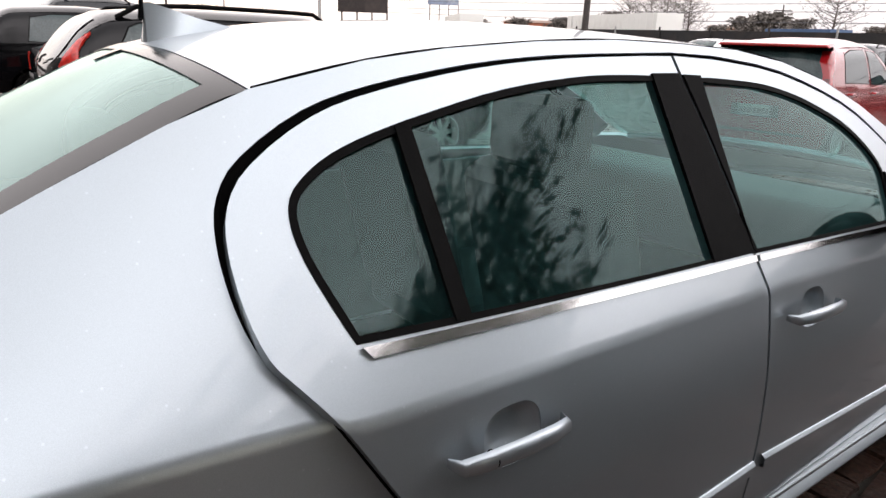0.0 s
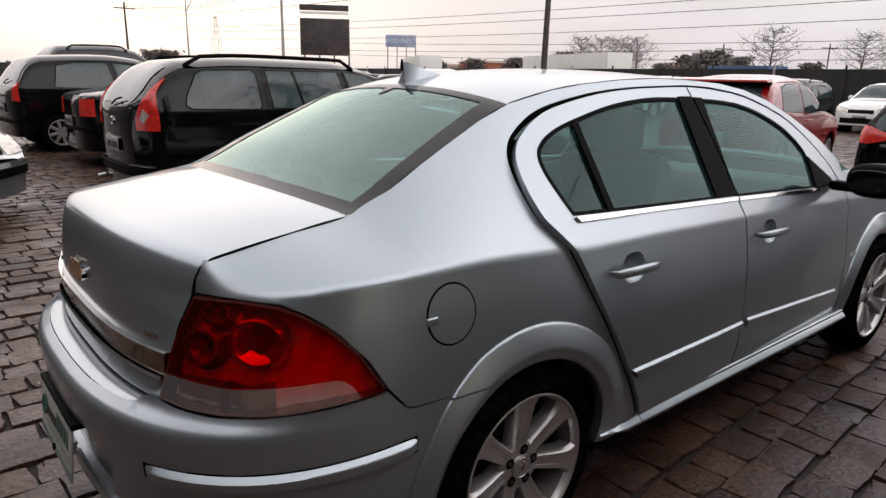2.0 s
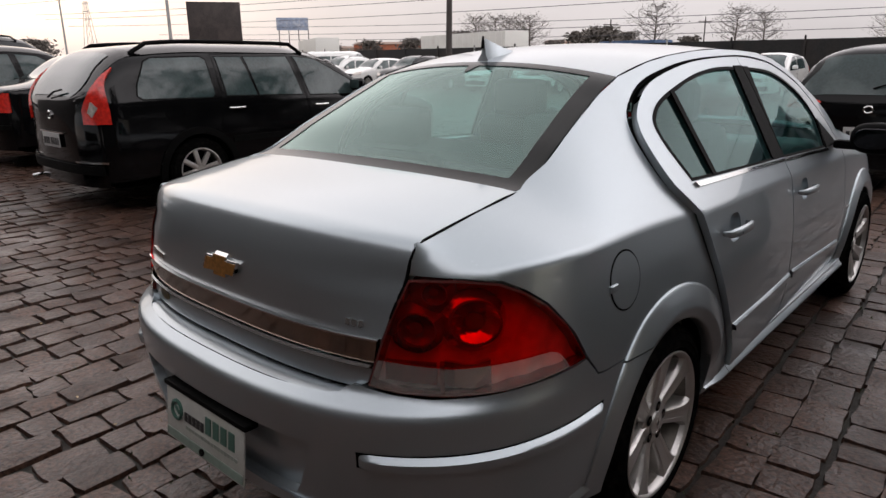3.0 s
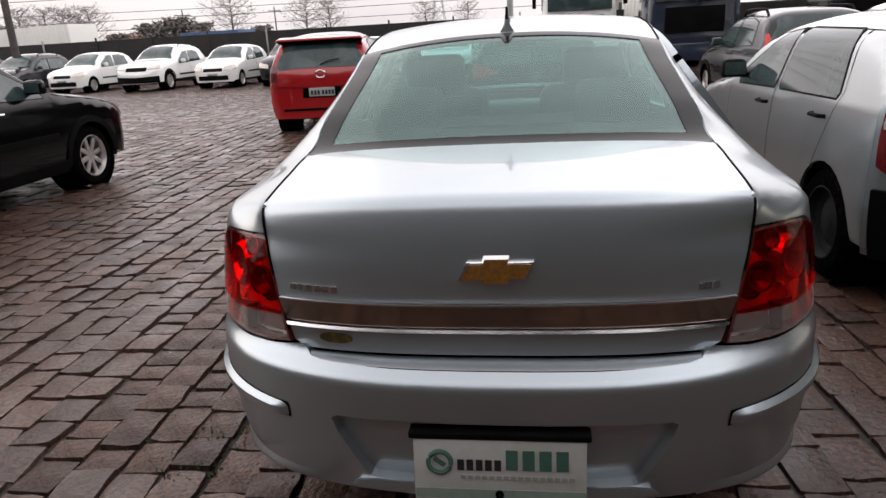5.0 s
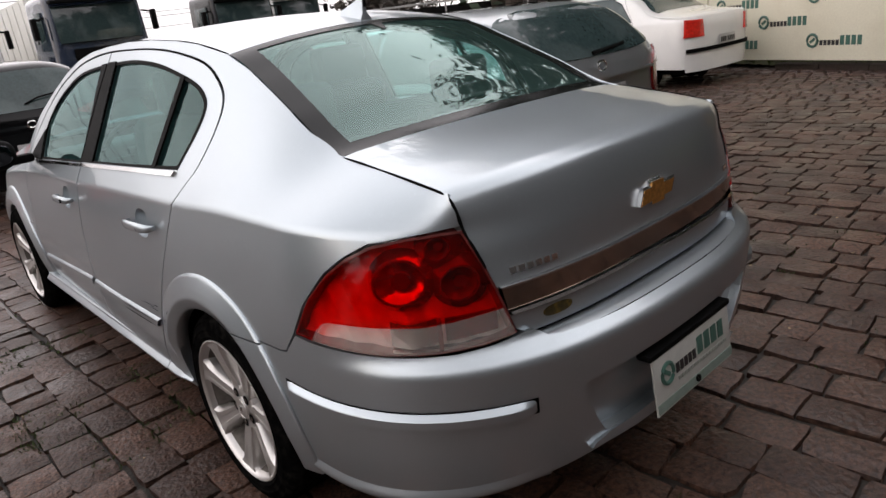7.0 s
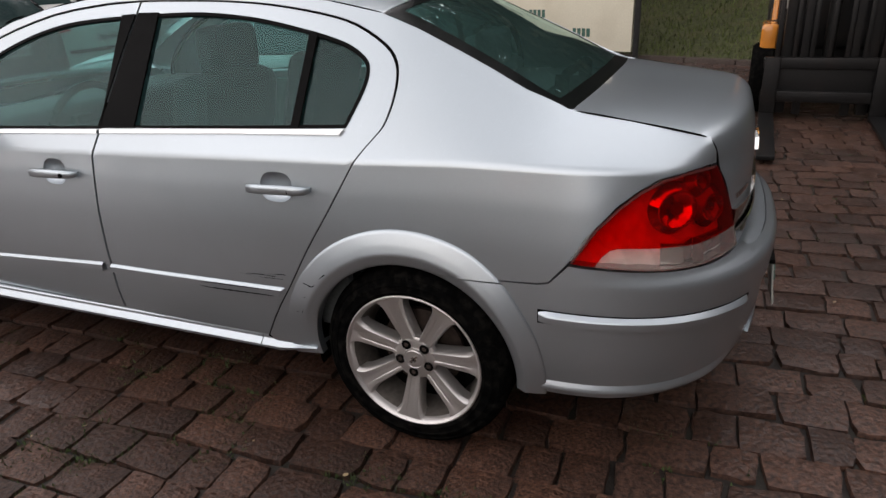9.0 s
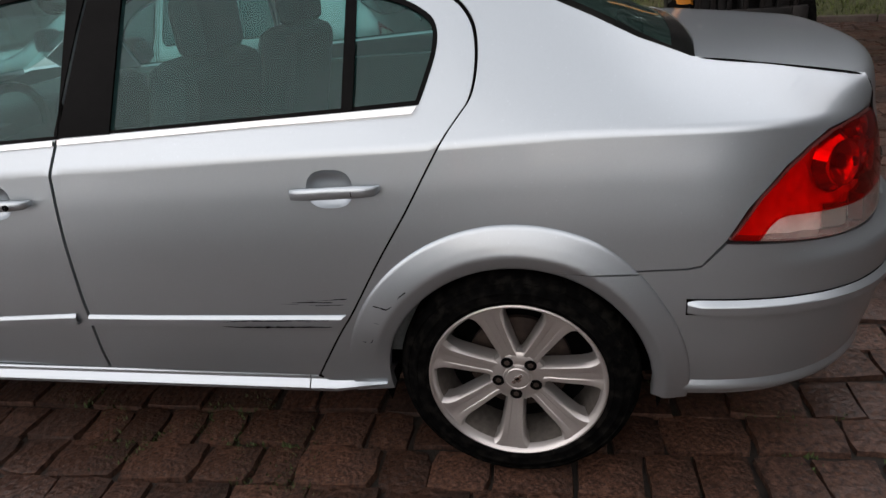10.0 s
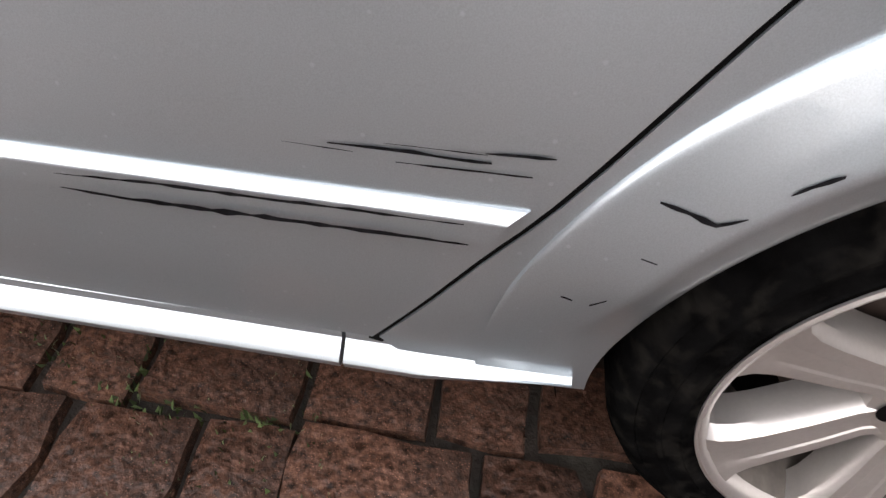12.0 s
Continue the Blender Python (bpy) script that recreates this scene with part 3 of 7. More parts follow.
# --- quarter panels with roof rail, wheel arches, sills
for sign in (-1, 1):
    f, flip = flank(sign), sign < 0
    q = part("quarter_panel", patch(QUARTER, f, .03, .012, (), .022, flip, along=crease), SILVER, hero)
    arch_f = flare(sign, 0)

    def seam_angle(v):
        """Where the level seam below the lamp crosses the arch."""
        r = lerp([(k, r_) for k, r_, _ in FLARE], v)
        return 180 - math.degrees(math.asin(min(.99, (.642 - HUB_Z) / r)))
    part("wheel_arch_flare", sheet(lambda s_, v: arch_f(seam_angle(v) + (-7 - seam_angle(v)) * s_, v), 44, 24, 0, 1, 0, 1, flip=sign < 0), SILVER, q)
    part("wheel_arch_flare", sheet(lambda s_, v: arch_f(186 + (seam_angle(v) + .9 - 186) * s_, v), 24, 24, 0, 1, 0, 1, flip=sign < 0), SILVER, hero)
    # wheel housings
    for cy in (0, WHEELBASE):
        def well(a, v, cy=cy):
            r, x = lerp([(0, .372), (1, .395), (2, .0)], v), lerp([(0, .79), (1, .42), (2, .42)], v)
            return Vector((sign * x, cy + r * math.cos(radians(a)), max(.19, HUB_Z + .02 + r * math.sin(radians(a)))))
        part("wheel_housing", sheet(well, 36, 6, -18, 198, 0, 2), GAP, hero)
    # front wing
    wing = ([(2.268, .312), (2.244, .443), (2.226, .745), (2.25, .84), (2.24, .90), (2.20, .985), (2.33, 1.0)] + [(y, smooth(EDGE_Z, y) - .004) for y in (2.45, 2.6, 2.8, 3.0, 3.15)]
            + [(3.2, .74), (3.12, .60)] + arc(WHEELBASE, HUB_Z, .345, 40, 182, 18))
    part("front_wing", patch(wing, f, .04, .025, (), .02, flip, along=crease), SILVER, hero)
    part("wing_lettering", merged([patch([(2.285 + .022 * k, .594), (2.302 + .022 * k, .594), (2.302 + .022 * k, .608), (2.285 + .022 * k, .608)], f, .02, .02, (), .003, flip, .003) for k in range(4)]), CHROME, hero, "small chrome lettering")

    part("wheel_arch_flare", sheet(flare(sign, WHEELBASE), 44, 24, 188, 10, 0, 1, flip=sign < 0), SILVER, hero)
    # sill skirts
    for y0, y1 in ((.352, .574), (.578, 2.33)):
        sec = [(.775, .312), (.803, .309), (.807, .305), (.808, .296), (.821, .281), (.824, .276), (.819, .263), (.79, .252), (.70, .246)]
        n = 12
        verts, faces = [], []
        for i in range(n + 1):
            y = y0 + (y1 - y0) * i / n
            lower = .035 * max(0.0, (.5 - y) / .15)
            for j, (x, z) in enumerate(sec):
                verts.append((sign * x, y, z if j < 3 else z + lower * (j - 2) / 5))
        k = len(sec)
        for i in range(n):
            for j in range(k - 1):
                a = i * k + j
                faces.append((a, a + 1, a + k + 1, a + k) if sign > 0 else (a, a + k, a + k + 1, a + 1))
        faces += [tuple(range(k)), tuple(n * k + j for j in range(k))]
        part("sill_skirt", raw(verts, faces, True, 30), SILVER, hero)

    seal = [f(y, z) for y, z in SEAM_UP + [(1.06, 1.394)] + SEAM_FRONT]
    part("door_seal", tube([(p.x - sign * .016, p.y, p.z - .006) for p in seal], .014, 6), GAP, hero, "black rubber door seal")

# --- bumper, wrapped round the rear
half = [(turn_of(y, z), z) for y, z in ((-.17, .634), (-.30, .637), (-.40, .640), (-.432, .647), (-.482, .702))]
half += [(turn_at_x(x, z), z) for x, z in ((.80, .693), (.72, .681), (.64, .677), (.56, .681), (.50, .688), (.475, .69), (.462, .684), (.450, .672), (.42, .667), (.25, .664))]
top = half + [(-a, z) for a, z in half[::-1]]
low_half = [(turn_at_x(x, z), z) for x, z in ((.2, .322), (.5, .308), (.66, .288))] + [(turn_of(y, z), z) for y, z in ((-.60, .278), (-.38, .278), (-.345, .29), (-.340, .375), (-.299, .488), (-.244, .559), (-.165, .618))]
low = [(-a, z) for a, z in low_half[::-1]] + low_half
pocket = rounded([(turn_at_x(x, .46) * k, z) for k, x, z in ((1, .37, .548), (-1, .37, .548), (-1, .40, .53), (-1, .33, .372), (-1, .31, .362), (1, .31, .362), (1, .33, .372), (1, .40, .53))], 1)
bumper = part("rear_bumper", patch(top + low, round_rear, .03, .010, [pocket], .03, False), SILVER, hero)
part("plate_pocket", patch(gap_in(pocket, -.004), round_rear, .03, .02, (), .0, False, -.026), SILVER, bumper)
for sign in (-1, 1):
    st = [(turn_of(-.405, .56), .567), (turn_of(-.66, .55), .562), (turn_at_x(.70, .54), .556), (turn_at_x(.515, .53), .548), (turn_at_x(.495, .50), .512), (turn_at_x(.70, .50), .520), (turn_of(-.66, .51), .526), (turn_of(-.412, .53), .532)]
    def strip(u, v):
        a = sign * lerp([(0, st[0][0]), (.35, st[1][0]), (.6, st[2][0]), (1, st[3][0])], u)
        z = lerp([(0, .567), (.35, .562), (.6, .557), (1, .550)], u) - .040 * v
        k = min(1.0, v / .35) if v < .9 else (1 - v) / .1
        return round_rear(a, z, -.002 + .018 * max(0.0, k) * min(1.0, (1 - u) * 25, u * 25 + .3))
    part("bumper_strip", sheet(strip, 30, 14, flip=sign < 0), SILVER, bumper)
    gap_line = [(sign * (st[i][0] + da), z) for i, da, z in ((0, .002, .5688), (1, 0, .5638), (2, 0, .5588), (3, -.0012, .5508), (3, -.0012, .5092), (2, 0, .5152), (1, 0, .5202), (0, .002, .5252))]
    part("strip_gap", patch(gap_line, round_rear, .02, .02, (), 0, False, .0012), GAP, bumper)
lipo = [(turn_at_x(x, z), z) for x, z in ((.02, .368), (.30, .362), (.345, .352), (.36, .34), (.2, .334), (.02, .332))]
for sign in (-1, 1):
    part("bumper_lip", patch([(sign * a, z) for a, z in lipo], lambda a, z: round_rear(a, z, .012 * (.372 - z) / .04), .03, .01, (), .012, False, .004), SILVER, bumper)
    def skirt(u, v):
        a = turn_of(-.352, .30) + (turn_at_x(.46, .30) - turn_of(-.352, .30)) * u
        z = .330 - .008 * math.sin(math.pi * u) - .044 * v + .016 * u
        k = lerp([(0, -.002), (.45, .010), (.62, .012), (.85, .009), (1, -.012)], v)
        return round_rear(sign * a, z, k * min(1.0, (1 - u) * 5))
    part("bumper_skirt", sheet(skirt, 36, 10, flip=sign < 0), SILVER, bumper)
# black bar standing for the shadow above the plate, and the card screwed below
part("plate_recess", box(.41, .040, .016, (0, -1.014, .522), .004), BLACK_TRIM, bumper)
plate = part("dealer_plate", box(.39, .006, .158, (0, -1.036, .441), .004, turn=Matrix.Rotation(radians(-6), 4, "X")), PLATE_WHITE, bumper, "white card with green and black print")
PT = Matrix.Translation((0, -1.040, .441)) @ Matrix.Rotation(radians(-6), 4, "X")
ring = [(math.cos(w) * .026 - .135, math.sin(w) * .026 + .018) for w in [i * math.pi / 12 for i in range(24)]]
me = merged([tube([(x, 0, z) for x, z in ring], .006, 6, True), box(.030, .003, .012, (-.135, 0, .018), .002, turn=Matrix.Rotation(radians(35), 4, "Y"))])
me.transform(PT)
part("round_mark", me, INK_GREEN, plate)
bars_text("dark_print", plate, PT @ Vector((-.045, 0, .012)), .105, .026, INK_BLACK, Matrix.Rotation(radians(-6), 4, "X"), 5)
bars_text("green_print", plate, PT @ Vector((.085, 0, .026)), .15, .048, INK_GREEN, Matrix.Rotation(radians(-6), 4, "X"), 4)
bars_text("pale_print", plate, PT @ Vector((.04, 0, -.018)), .26, .010, INK_PALE, Matrix.Rotation(radians(-6), 4, "X"), 16)
me = merged([box(.385, .002, .024, (0, 0, -.060), 0)] )
me.transform(PT)
part("green_band", me, INK_FADED, plate)
me = lathe([(-.006, .001), (-.006, .010), (.006, .010), (.006, .001)], 12, "y")
me.transform(PT @ Matrix.Translation((.0, 0, -.058)))
part("screw", me, BLACK_TRIM, plate)

# --- boot lid
LID_MID = [(-.462, 1.088), (-.55, 1.080), (-.64, 1.072), (-.72, 1.064), (-.80, 1.054), (-.872, 1.044), (-.903, 1.026), (-.918, .985), (-.927, .935), (-.931, .89), (-.932, .85), (-.931, .802)]
LID_SIDE = [(-.427, 1.068), (-.50, 1.060), (-.58, 1.047), (-.66, 1.035), (-.73, 1.023), (-.782, 1.012), (-.804, .998), (-.8175, .970), (-.8245, .935), (-.846, .885), (-.857, .85), (-.872, .802)]
LID_W = [.572, .572, .572, .572, .572, .571, .570, .567, .563, .552, .543, .533]


def lid_surf(u, v):
    """u across from -1 to 1, v along from the glass to the chrome strip, 0 to 11."""
    def at(rows, k):
        return smooth([(i, r[k]) for i, r in enumerate(rows)], v)
    q = 1 - abs(u) ** 3.0
    y = at(LID_SIDE, 0) + (at(LID_MID, 0) - at(LID_SIDE, 0)) * q
    z = at(LID_SIDE, 1) + (at(LID_MID, 1) - at(LID_SIDE, 1)) * q
    return Vector((u * smooth(list(enumerate(LID_W)), v), y, z))


lid = part("boot_lid", sheet(lid_surf, 44, 66, -1, 1, 0, 11, flip=True, thick=.02), SILVER, hero)
for sign in (-1, 1):
    part("lid_seam", tube([lid_surf(sign, k * .25) + Vector((sign * .003, 0, -.0012)) for k in range(41)], .0035, 6), GAP, hero)


def rear_face(x, z, out=0.0):
    """The lid's lower face below the chrome strip."""
    k = 1 - (abs(x) / .50) ** 3.0
    return Vector((x, -.881 - .050 * k - .06 * (.81 - z) - out, z))


part("chrome_strip", patch([(-.529, .797), (-.516, .745), (.516, .745), (.529, .797)], lambda x, z: rear_face(x, z, .003 + .16 * (z - .745)), .04, .02, (), .02, False), CHROME_GROUND, lid, "wide aged chrome strip")
part("strip_edge", patch([(-.515, .742), (-.513, .7355), (.513, .7355), (.515, .742)], lambda x, z: rear_face(x, z, .008 + .6 * (.744 - z)), .04, .006, (), .02, False), CHROME, lid, "bright chrome edge")
part("strip_top_edge", patch([(-.530, .802), (-.529, .798), (.529, .798), (.530, .802)], lambda x, z: rear_face(x, z, .012), .04, .004, (), .02, False), CHROME, lid)
part("lid_lower_lip", patch([(-.512, .733), (-.500, .694), (-.470, .678), (.470, .678), (.500, .694), (.512, .733)], lambda x, z: rear_face(x, z, .0), .04, .014, (), .03, False), SILVER, lid)


def ledge(u, v):
    x = .458 * u
    p, q = round_rear(math.copysign(turn_at_x(abs(x), .665), x), .665, -.001), rear_face(x, .668) + Vector((0, .010, 0))
    return p.lerp(q, v) + Vector((0, 0, .006 * math.sin(math.pi * v)))


part("bumper_ledge", sheet(ledge, 32, 4, -1, 1, 0, 1, flip=True), SILVER, bumper)
part("oval_sticker", patch(rounded([(-.43, .722), (-.43, .696), (-.345, .696), (-.345, .722)], 3), lambda x, z: rear_face(x, z, .002), .02, .01, (), .001, False), material("sticker_print", (.05, .035, .008), .4, grain=.5, grain_scale=60, stain=.5, stain_scale=60, stain_color=(.30, .20, .03)), lid, "small black and yellow sticker")


def lid_front(x, z):
    """The lid's upright face at (x, z)."""
    lo, hi = 5.0, 11.0
    for _ in range(22):
        m = (lo + hi) / 2
        u = x / smooth(list(enumerate(LID_W)), m)
        if lid_surf(u, m).z > z:
            lo = m
        else:
            hi = m
    return lid_surf(x / smooth(list(enumerate(LID_W)), lo), lo)


bow = [(-.066, -.026), (-.050, .020), (-.024, .020), (-.020, .034), (.024, .034), (.022, .020), (.066, .020), (.052, -.020), (.024, -.020), (.022, -.034), (-.024, -.034), (-.024, -.022)]
badge = part("badge", patch([(x * 1.27, z * .92 + .8862) for x, z in bow], lambda x, z: lid_front(x, z) - Vector((0, .012 - .75 * max(0.0, z - .900), 0)), .012, .006, (), .011, False), CHROME, lid, "gold and chrome badge")
part("badge_face", patch([(x * 1.19, z * .80 + .8820) for x, z in bow], lid_front, .012, .008, (), .004, False, .0125), GOLD, badge)
for x0, w, n, s in ((-.500, .13, 6, 1), (.440, .05, 3, 2)):
    ms = []
    for i in range(n):
        xx = x0 + w * (i + .5) / n
        ms.append(patch([(xx - w / n * .36, .822), (xx - w / n * .36, .836), (xx + w / n * .36, .836), (xx + w / n * .36, .822)], lid_front, .02, .02, (), .004, False, .004))
    part("model_lettering", merged(ms), CHROME, lid, "small chrome lettering")

# --- tail lamps
LAMP_XYZ = [(.569, -.822, .934), (.60, -.79, .936), (.655, -.744, .935), (.705, -.690, .926), (.745, -.645, .902), (.777, -.601, .866), (.80, -.545, .806), (.815, -.486, .710),
            (.80, -.62, .697), (.735, -.715, .686), (.65, -.80, .682), (.58, -.85, .684), (.510, -.876, .692), (.522, -.872, .75), (.534, -.858, .80), (.549, -.842, .86)]
outline = [(turn_at_x(x, z) if y < -.81 else .7 * math.atan2(x, AXIS_Y - y), z) for x, y, z in LAMP_XYZ]
for sign in (-1, 1):
    lo_ = [(sign * a, z) for a, z in outline]
    ridge = lambda a, z: -.048 + .016 * abs((abs(a) * 15 - z * 6) % 1 - .5) + .020 * max(0.0, (abs(a) - .78) / .16)
    lamp = part("tail_lamp", patch(lo_, lambda a, z: round_rear(a, z, ridge(a, z)), .008, .010, (), 0.0, False), LAMP_BACK, hero, "red tail lamp with a clear lower strip")
    part("lamp_housing", patch(lo_, lambda a, z: round_rear(a, z, -.001), .03, .02, [gap_in(lo_, .006)], .05, False), BULB, lamp)

    def cut(z_line, above):
        """The outline's part above or below the border between red and clear."""
        pts = dense(gap_in(lo_, .004), .006)
        out = []
        for (a, z), (c, d) in zip(pts, pts[1:] + pts[:1]):
            za, zc = z - z_line(abs(a)), d - z_line(abs(c))
            if (za >= 0) == above:
                out.append((a, z))
            if (za >= 0) != (zc >= 0):
                k = za / (za - zc)
                cross = (a + (c - a) * k, z + (d - z) * k)
                if out and not ((za >= 0) == above) and abs(out[-1][0] - cross[0]) > .05:
                    e = out[-1]
                    out += [(e[0] + (cross[0] - e[0]) * q / 24, z_line(abs(e[0] + (cross[0] - e[0]) * q / 24))) for q in range(1, 24)]
                out.append(cross)
        if abs(out[-1][0] - out[0][0]) > .05:
            e, g = out[-1], out[0]
            out += [(e[0] + (g[0] - e[0]) * q / 24, z_line(abs(e[0] + (g[0] - e[0]) * q / 24))) for q in range(1, 24)]
        return out

    def border(a):
        return .758 - .012 * max(0.0, 1 - abs(a - .66) / .16) - (max(0.0, a - .845) / .05) ** 2 * .06
    part("red_lens", patch(cut(border, True), lambda a, z: round_rear(a, z, .004), .025, .015, (), .010, False), LENS_RED, lamp)
    part("clear_lens", patch(cut(border, False), lambda a, z: round_rear(a, z, .004), .025, .015, (), .010, False), LENS_CLEAR, lamp)
    part("lens_divider", patch([(sign * .632, .752), (sign * .640, .752), (sign * .640, .690), (sign * .632, .690)], lambda a, z: round_rear(a, z, -.002), .02, .02, (), .03, False), BULB, lamp)
    part("inner_shroud", patch([(sign * .53, .745), (sign * .630, .745), (sign * .630, .695), (sign * .53, .70)], lambda a, z: round_rear(a, z, -.030), .02, .02, (), .01, False), BULB, lamp)
    part("reversing_reflector", patch([(sign * .645, .748), (sign * .735, .748), (sign * .735, .692), (sign * .645, .692)], lambda a, z: round_rear(a, z, -.012 - .55 * abs(abs(a) - .69)), .012, .012, (), .01, False), REFLECTOR, lamp)
    for a0, z0, r, mat in ((.592, .826, .037, BULB), (.702, .842, .050, REFLECTOR), (.628, .905, .024, BULB)):
        circ = [(sign * a0 + r * math.cos(i * math.pi / 14), z0 + r * math.sin(i * math.pi / 14)) for i in range(28)]
        bowl_ = part("lamp_bowl", patch(circ, lambda a, z, a0=a0, z0=z0, r=r: round_rear(a, z, -.010 - .030 * max(0.0, 1 - ((abs(a) - a0) ** 2 + (z - z0) ** 2) / r ** 2) ** .8 - .007 * abs((math.atan2(z - z0, abs(a) - a0) * .95) % 1 - .5)), .009, .009, (), .03, False), mat, lamp)
        core = [(sign * a0 + r * .36 * math.cos(i * math.pi / 8), z0 + r * .36 * math.sin(i * math.pi / 8)) for i in range(16)]
        part("bulb_cap", patch(core, lambda a, z: round_rear(a, z, -.020), .009, .009, (), .02, False), BULB, bowl_)
        part("bowl_rim", patch(circ, lambda a, z: round_rear(a, z, -.006), .009, .009, [[(sign * a0 + r * .93 * math.cos(i * math.pi / 14), z0 + r * .93 * math.sin(i * math.pi / 14)) for i in range(28)]], .02, False), REFLECTOR, bowl_)


# --- glasshouse: roof, rear window, windscreen, bonnet
def roof_surf(u, y):
    xe, ze = smooth(EDGE_X, y) - .004, smooth(EDGE_Z, y)
    back = max(0.0, min(1.0, (.9 - y) / .7))
    return Vector((u * xe, y - .030 * (1 - u * u) * back, ze + (.034 + .014 * back) * (1 - abs(u) ** 2.2) - .002))


part("roof", sheet(roof_surf, 30, 34, -1, 1, .168, 1.72, thick=.02), SILVER, hero)
part("roof_lining", sheet(lambda u, y: roof_surf(u * .96, y) - Vector((0, 0, .035)), 10, 10, -1, 1, .2, 1.68), LINER, hero)


for sign in (-1, 1):
    part("roof_ditch", tube([roof_surf(sign, .17 + 1.5 * k / 24) + Vector((0, 0, .0015)) for k in range(25)], .0028, 6), GAP, hero)


def screen_surf(u, v):
    """The rear window: v from the lid (0) to the roof (1)."""
    y = -.418 + v * (.165 + .418)
    xe, ze = smooth(EDGE_X, y) - .006, smooth(EDGE_Z, y) - .004
    q = 1 - abs(u) ** 2.2
    return Vector((u * xe, y - .038 * q * (1 - v) - .030 * q * v, ze + q * (.016 + .032 * v)))


part("rear_window", sheet(screen_surf, 30, 24, -1, 1, -.02, 1.0), GLASS_REAR, hero, "dewy green-tinted rear window").visible_shadow = False


def rect(a, b, c, d):
    return [(a, b), (c, b), (c, d), (a, d)]


fr = part("window_border", patch(rect(-1, -.02, 1, 1.0), screen_surf, .08, .05, [rounded([(-.90, .075), (.90, .075), (.865, .945), (-.865, .945)], 0)], .002, False, .0025), FRIT, hero, "black printed border of the rear window")
part("border_notch", patch([(-.045, .95), (.045, .95), (.012, .87), (-.012, .87)], screen_surf, .05, .03, (), .002, False, .003), FRIT, fr)


def front_screen(u, v):
    y = 1.73 + v * .84
    xe, ze = smooth(EDGE_X, y) - .004, smooth(EDGE_Z, y)
    q = 1 - abs(u) ** 2.2
    return Vector((u * xe, y + .10 * q * v, ze + q * .034 * (1 - v)))


part("windscreen", sheet(front_screen, 20, 16, -1, 1), GLASS, hero).visible_shadow = False


def bonnet_surf(u, y):
    xe, ze = smooth(EDGE_X, y) - .004, smooth(EDGE_Z, y)
    return Vector((u * xe, y + .10 * (1 - u * u) * max(0, (2.75 - y) / .25 if y > 2.5 else 1), ze + .045 * (1 - abs(u) ** 2.2)))


part("bonnet", sheet(bonnet_surf, 20, 18, -1, 1, 2.5, 3.42, thick=.02), SILVER, hero)


def round_front(w, z):
    s, c = math.sin(w), math.cos(w)
    lo, hi = .05, 1.6
    for _ in range(24):
        r = (lo + hi) / 2
        if abs(r * s) < body_x(2.6 + r * c, z):
            lo = r
        else:
            hi = r
    return Vector((lo * s, 2.6 + lo * c, z))


part("front_bumper", sheet(round_front, 40, 12, -.93, .93, .20, .60, flip=True, thick=.02), SILVER, hero)
part("grille", sheet(round_front, 10, 4, -.45, .45, .60, .71, flip=True), BLACK_TRIM, hero)
for sign in (-1, 1):
    part("headlamp", sheet(lambda w, z: round_front(w * sign, z), 12, 6, .46, .98, .60, .735, flip=sign > 0), REFLECTOR, hero, "clear headlamp")
    part("front_edge", sheet(lambda w, z: round_front(w * sign, z), 8, 4, .0, .98, .735, .76, flip=sign > 0), SILVER, hero)

# --- aerial fin on the roof
fin_v, fin_f = [], []
FIN = [(.150, .012, .026), (.152, .040, .018), (.155, .082, .004), (.168, .080, .005), (.205, .060, .008), (.265, .030, .010), (.335, .003, .008)]
base_z = roof_surf(0, .19).z
for y, h, w in FIN:
    zb = roof_surf(0, y).z - .002
    fin_v += [(-w - .016, y, zb), (-w * .75 - .008, y, zb + h * .36), (-.003, y, zb + h), (.003, y, zb + h), (w * .75 + .008, y, zb + h * .36), (w + .016, y, zb)]
for i in range(len(FIN) - 1):
    for j in range(5):
        a = i * 6 + j
        fin_f.append((a, a + 1, a + 7, a + 6))
fin_f += [(0, 1, 2, 3, 4, 5)]
fin = part("aerial_fin", raw(fin_v, fin_f, True, 40), SILVER, hero, "grey shark-fin aerial")
part("fin_blade", tube([(0, .149, base_z + .040), (0, .153, base_z + .081)], [.006, .004], 8), BLACK_TRIM, fin)

# --- mirrors
def pebble(a, b, c, at, e):
    """A rounded housing between an ellipsoid and a box."""
    def g(v, k):
        return math.copysign(abs(v) ** (2 / k), v)
    vs, fs, n, m = [], [], 24, 12
    for i in range(m + 1):
        p = math.pi * (i / m - .5)
        for k in range(n):
            w = 2 * math.pi * k / n
            vs.append((at[0] + a * g(math.cos(p), e) * g(math.cos(w), e), at[1] + b * g(math.cos(p), e) * g(math.sin(w), e), at[2] + c * g(math.sin(p), e)))
    for i in range(m):
        fs += [(i * n + k, i * n + (k + 1) % n, (i + 1) * n + (k + 1) % n, (i + 1) * n + k) for k in range(n)]
    return raw(vs, fs, True, 50)


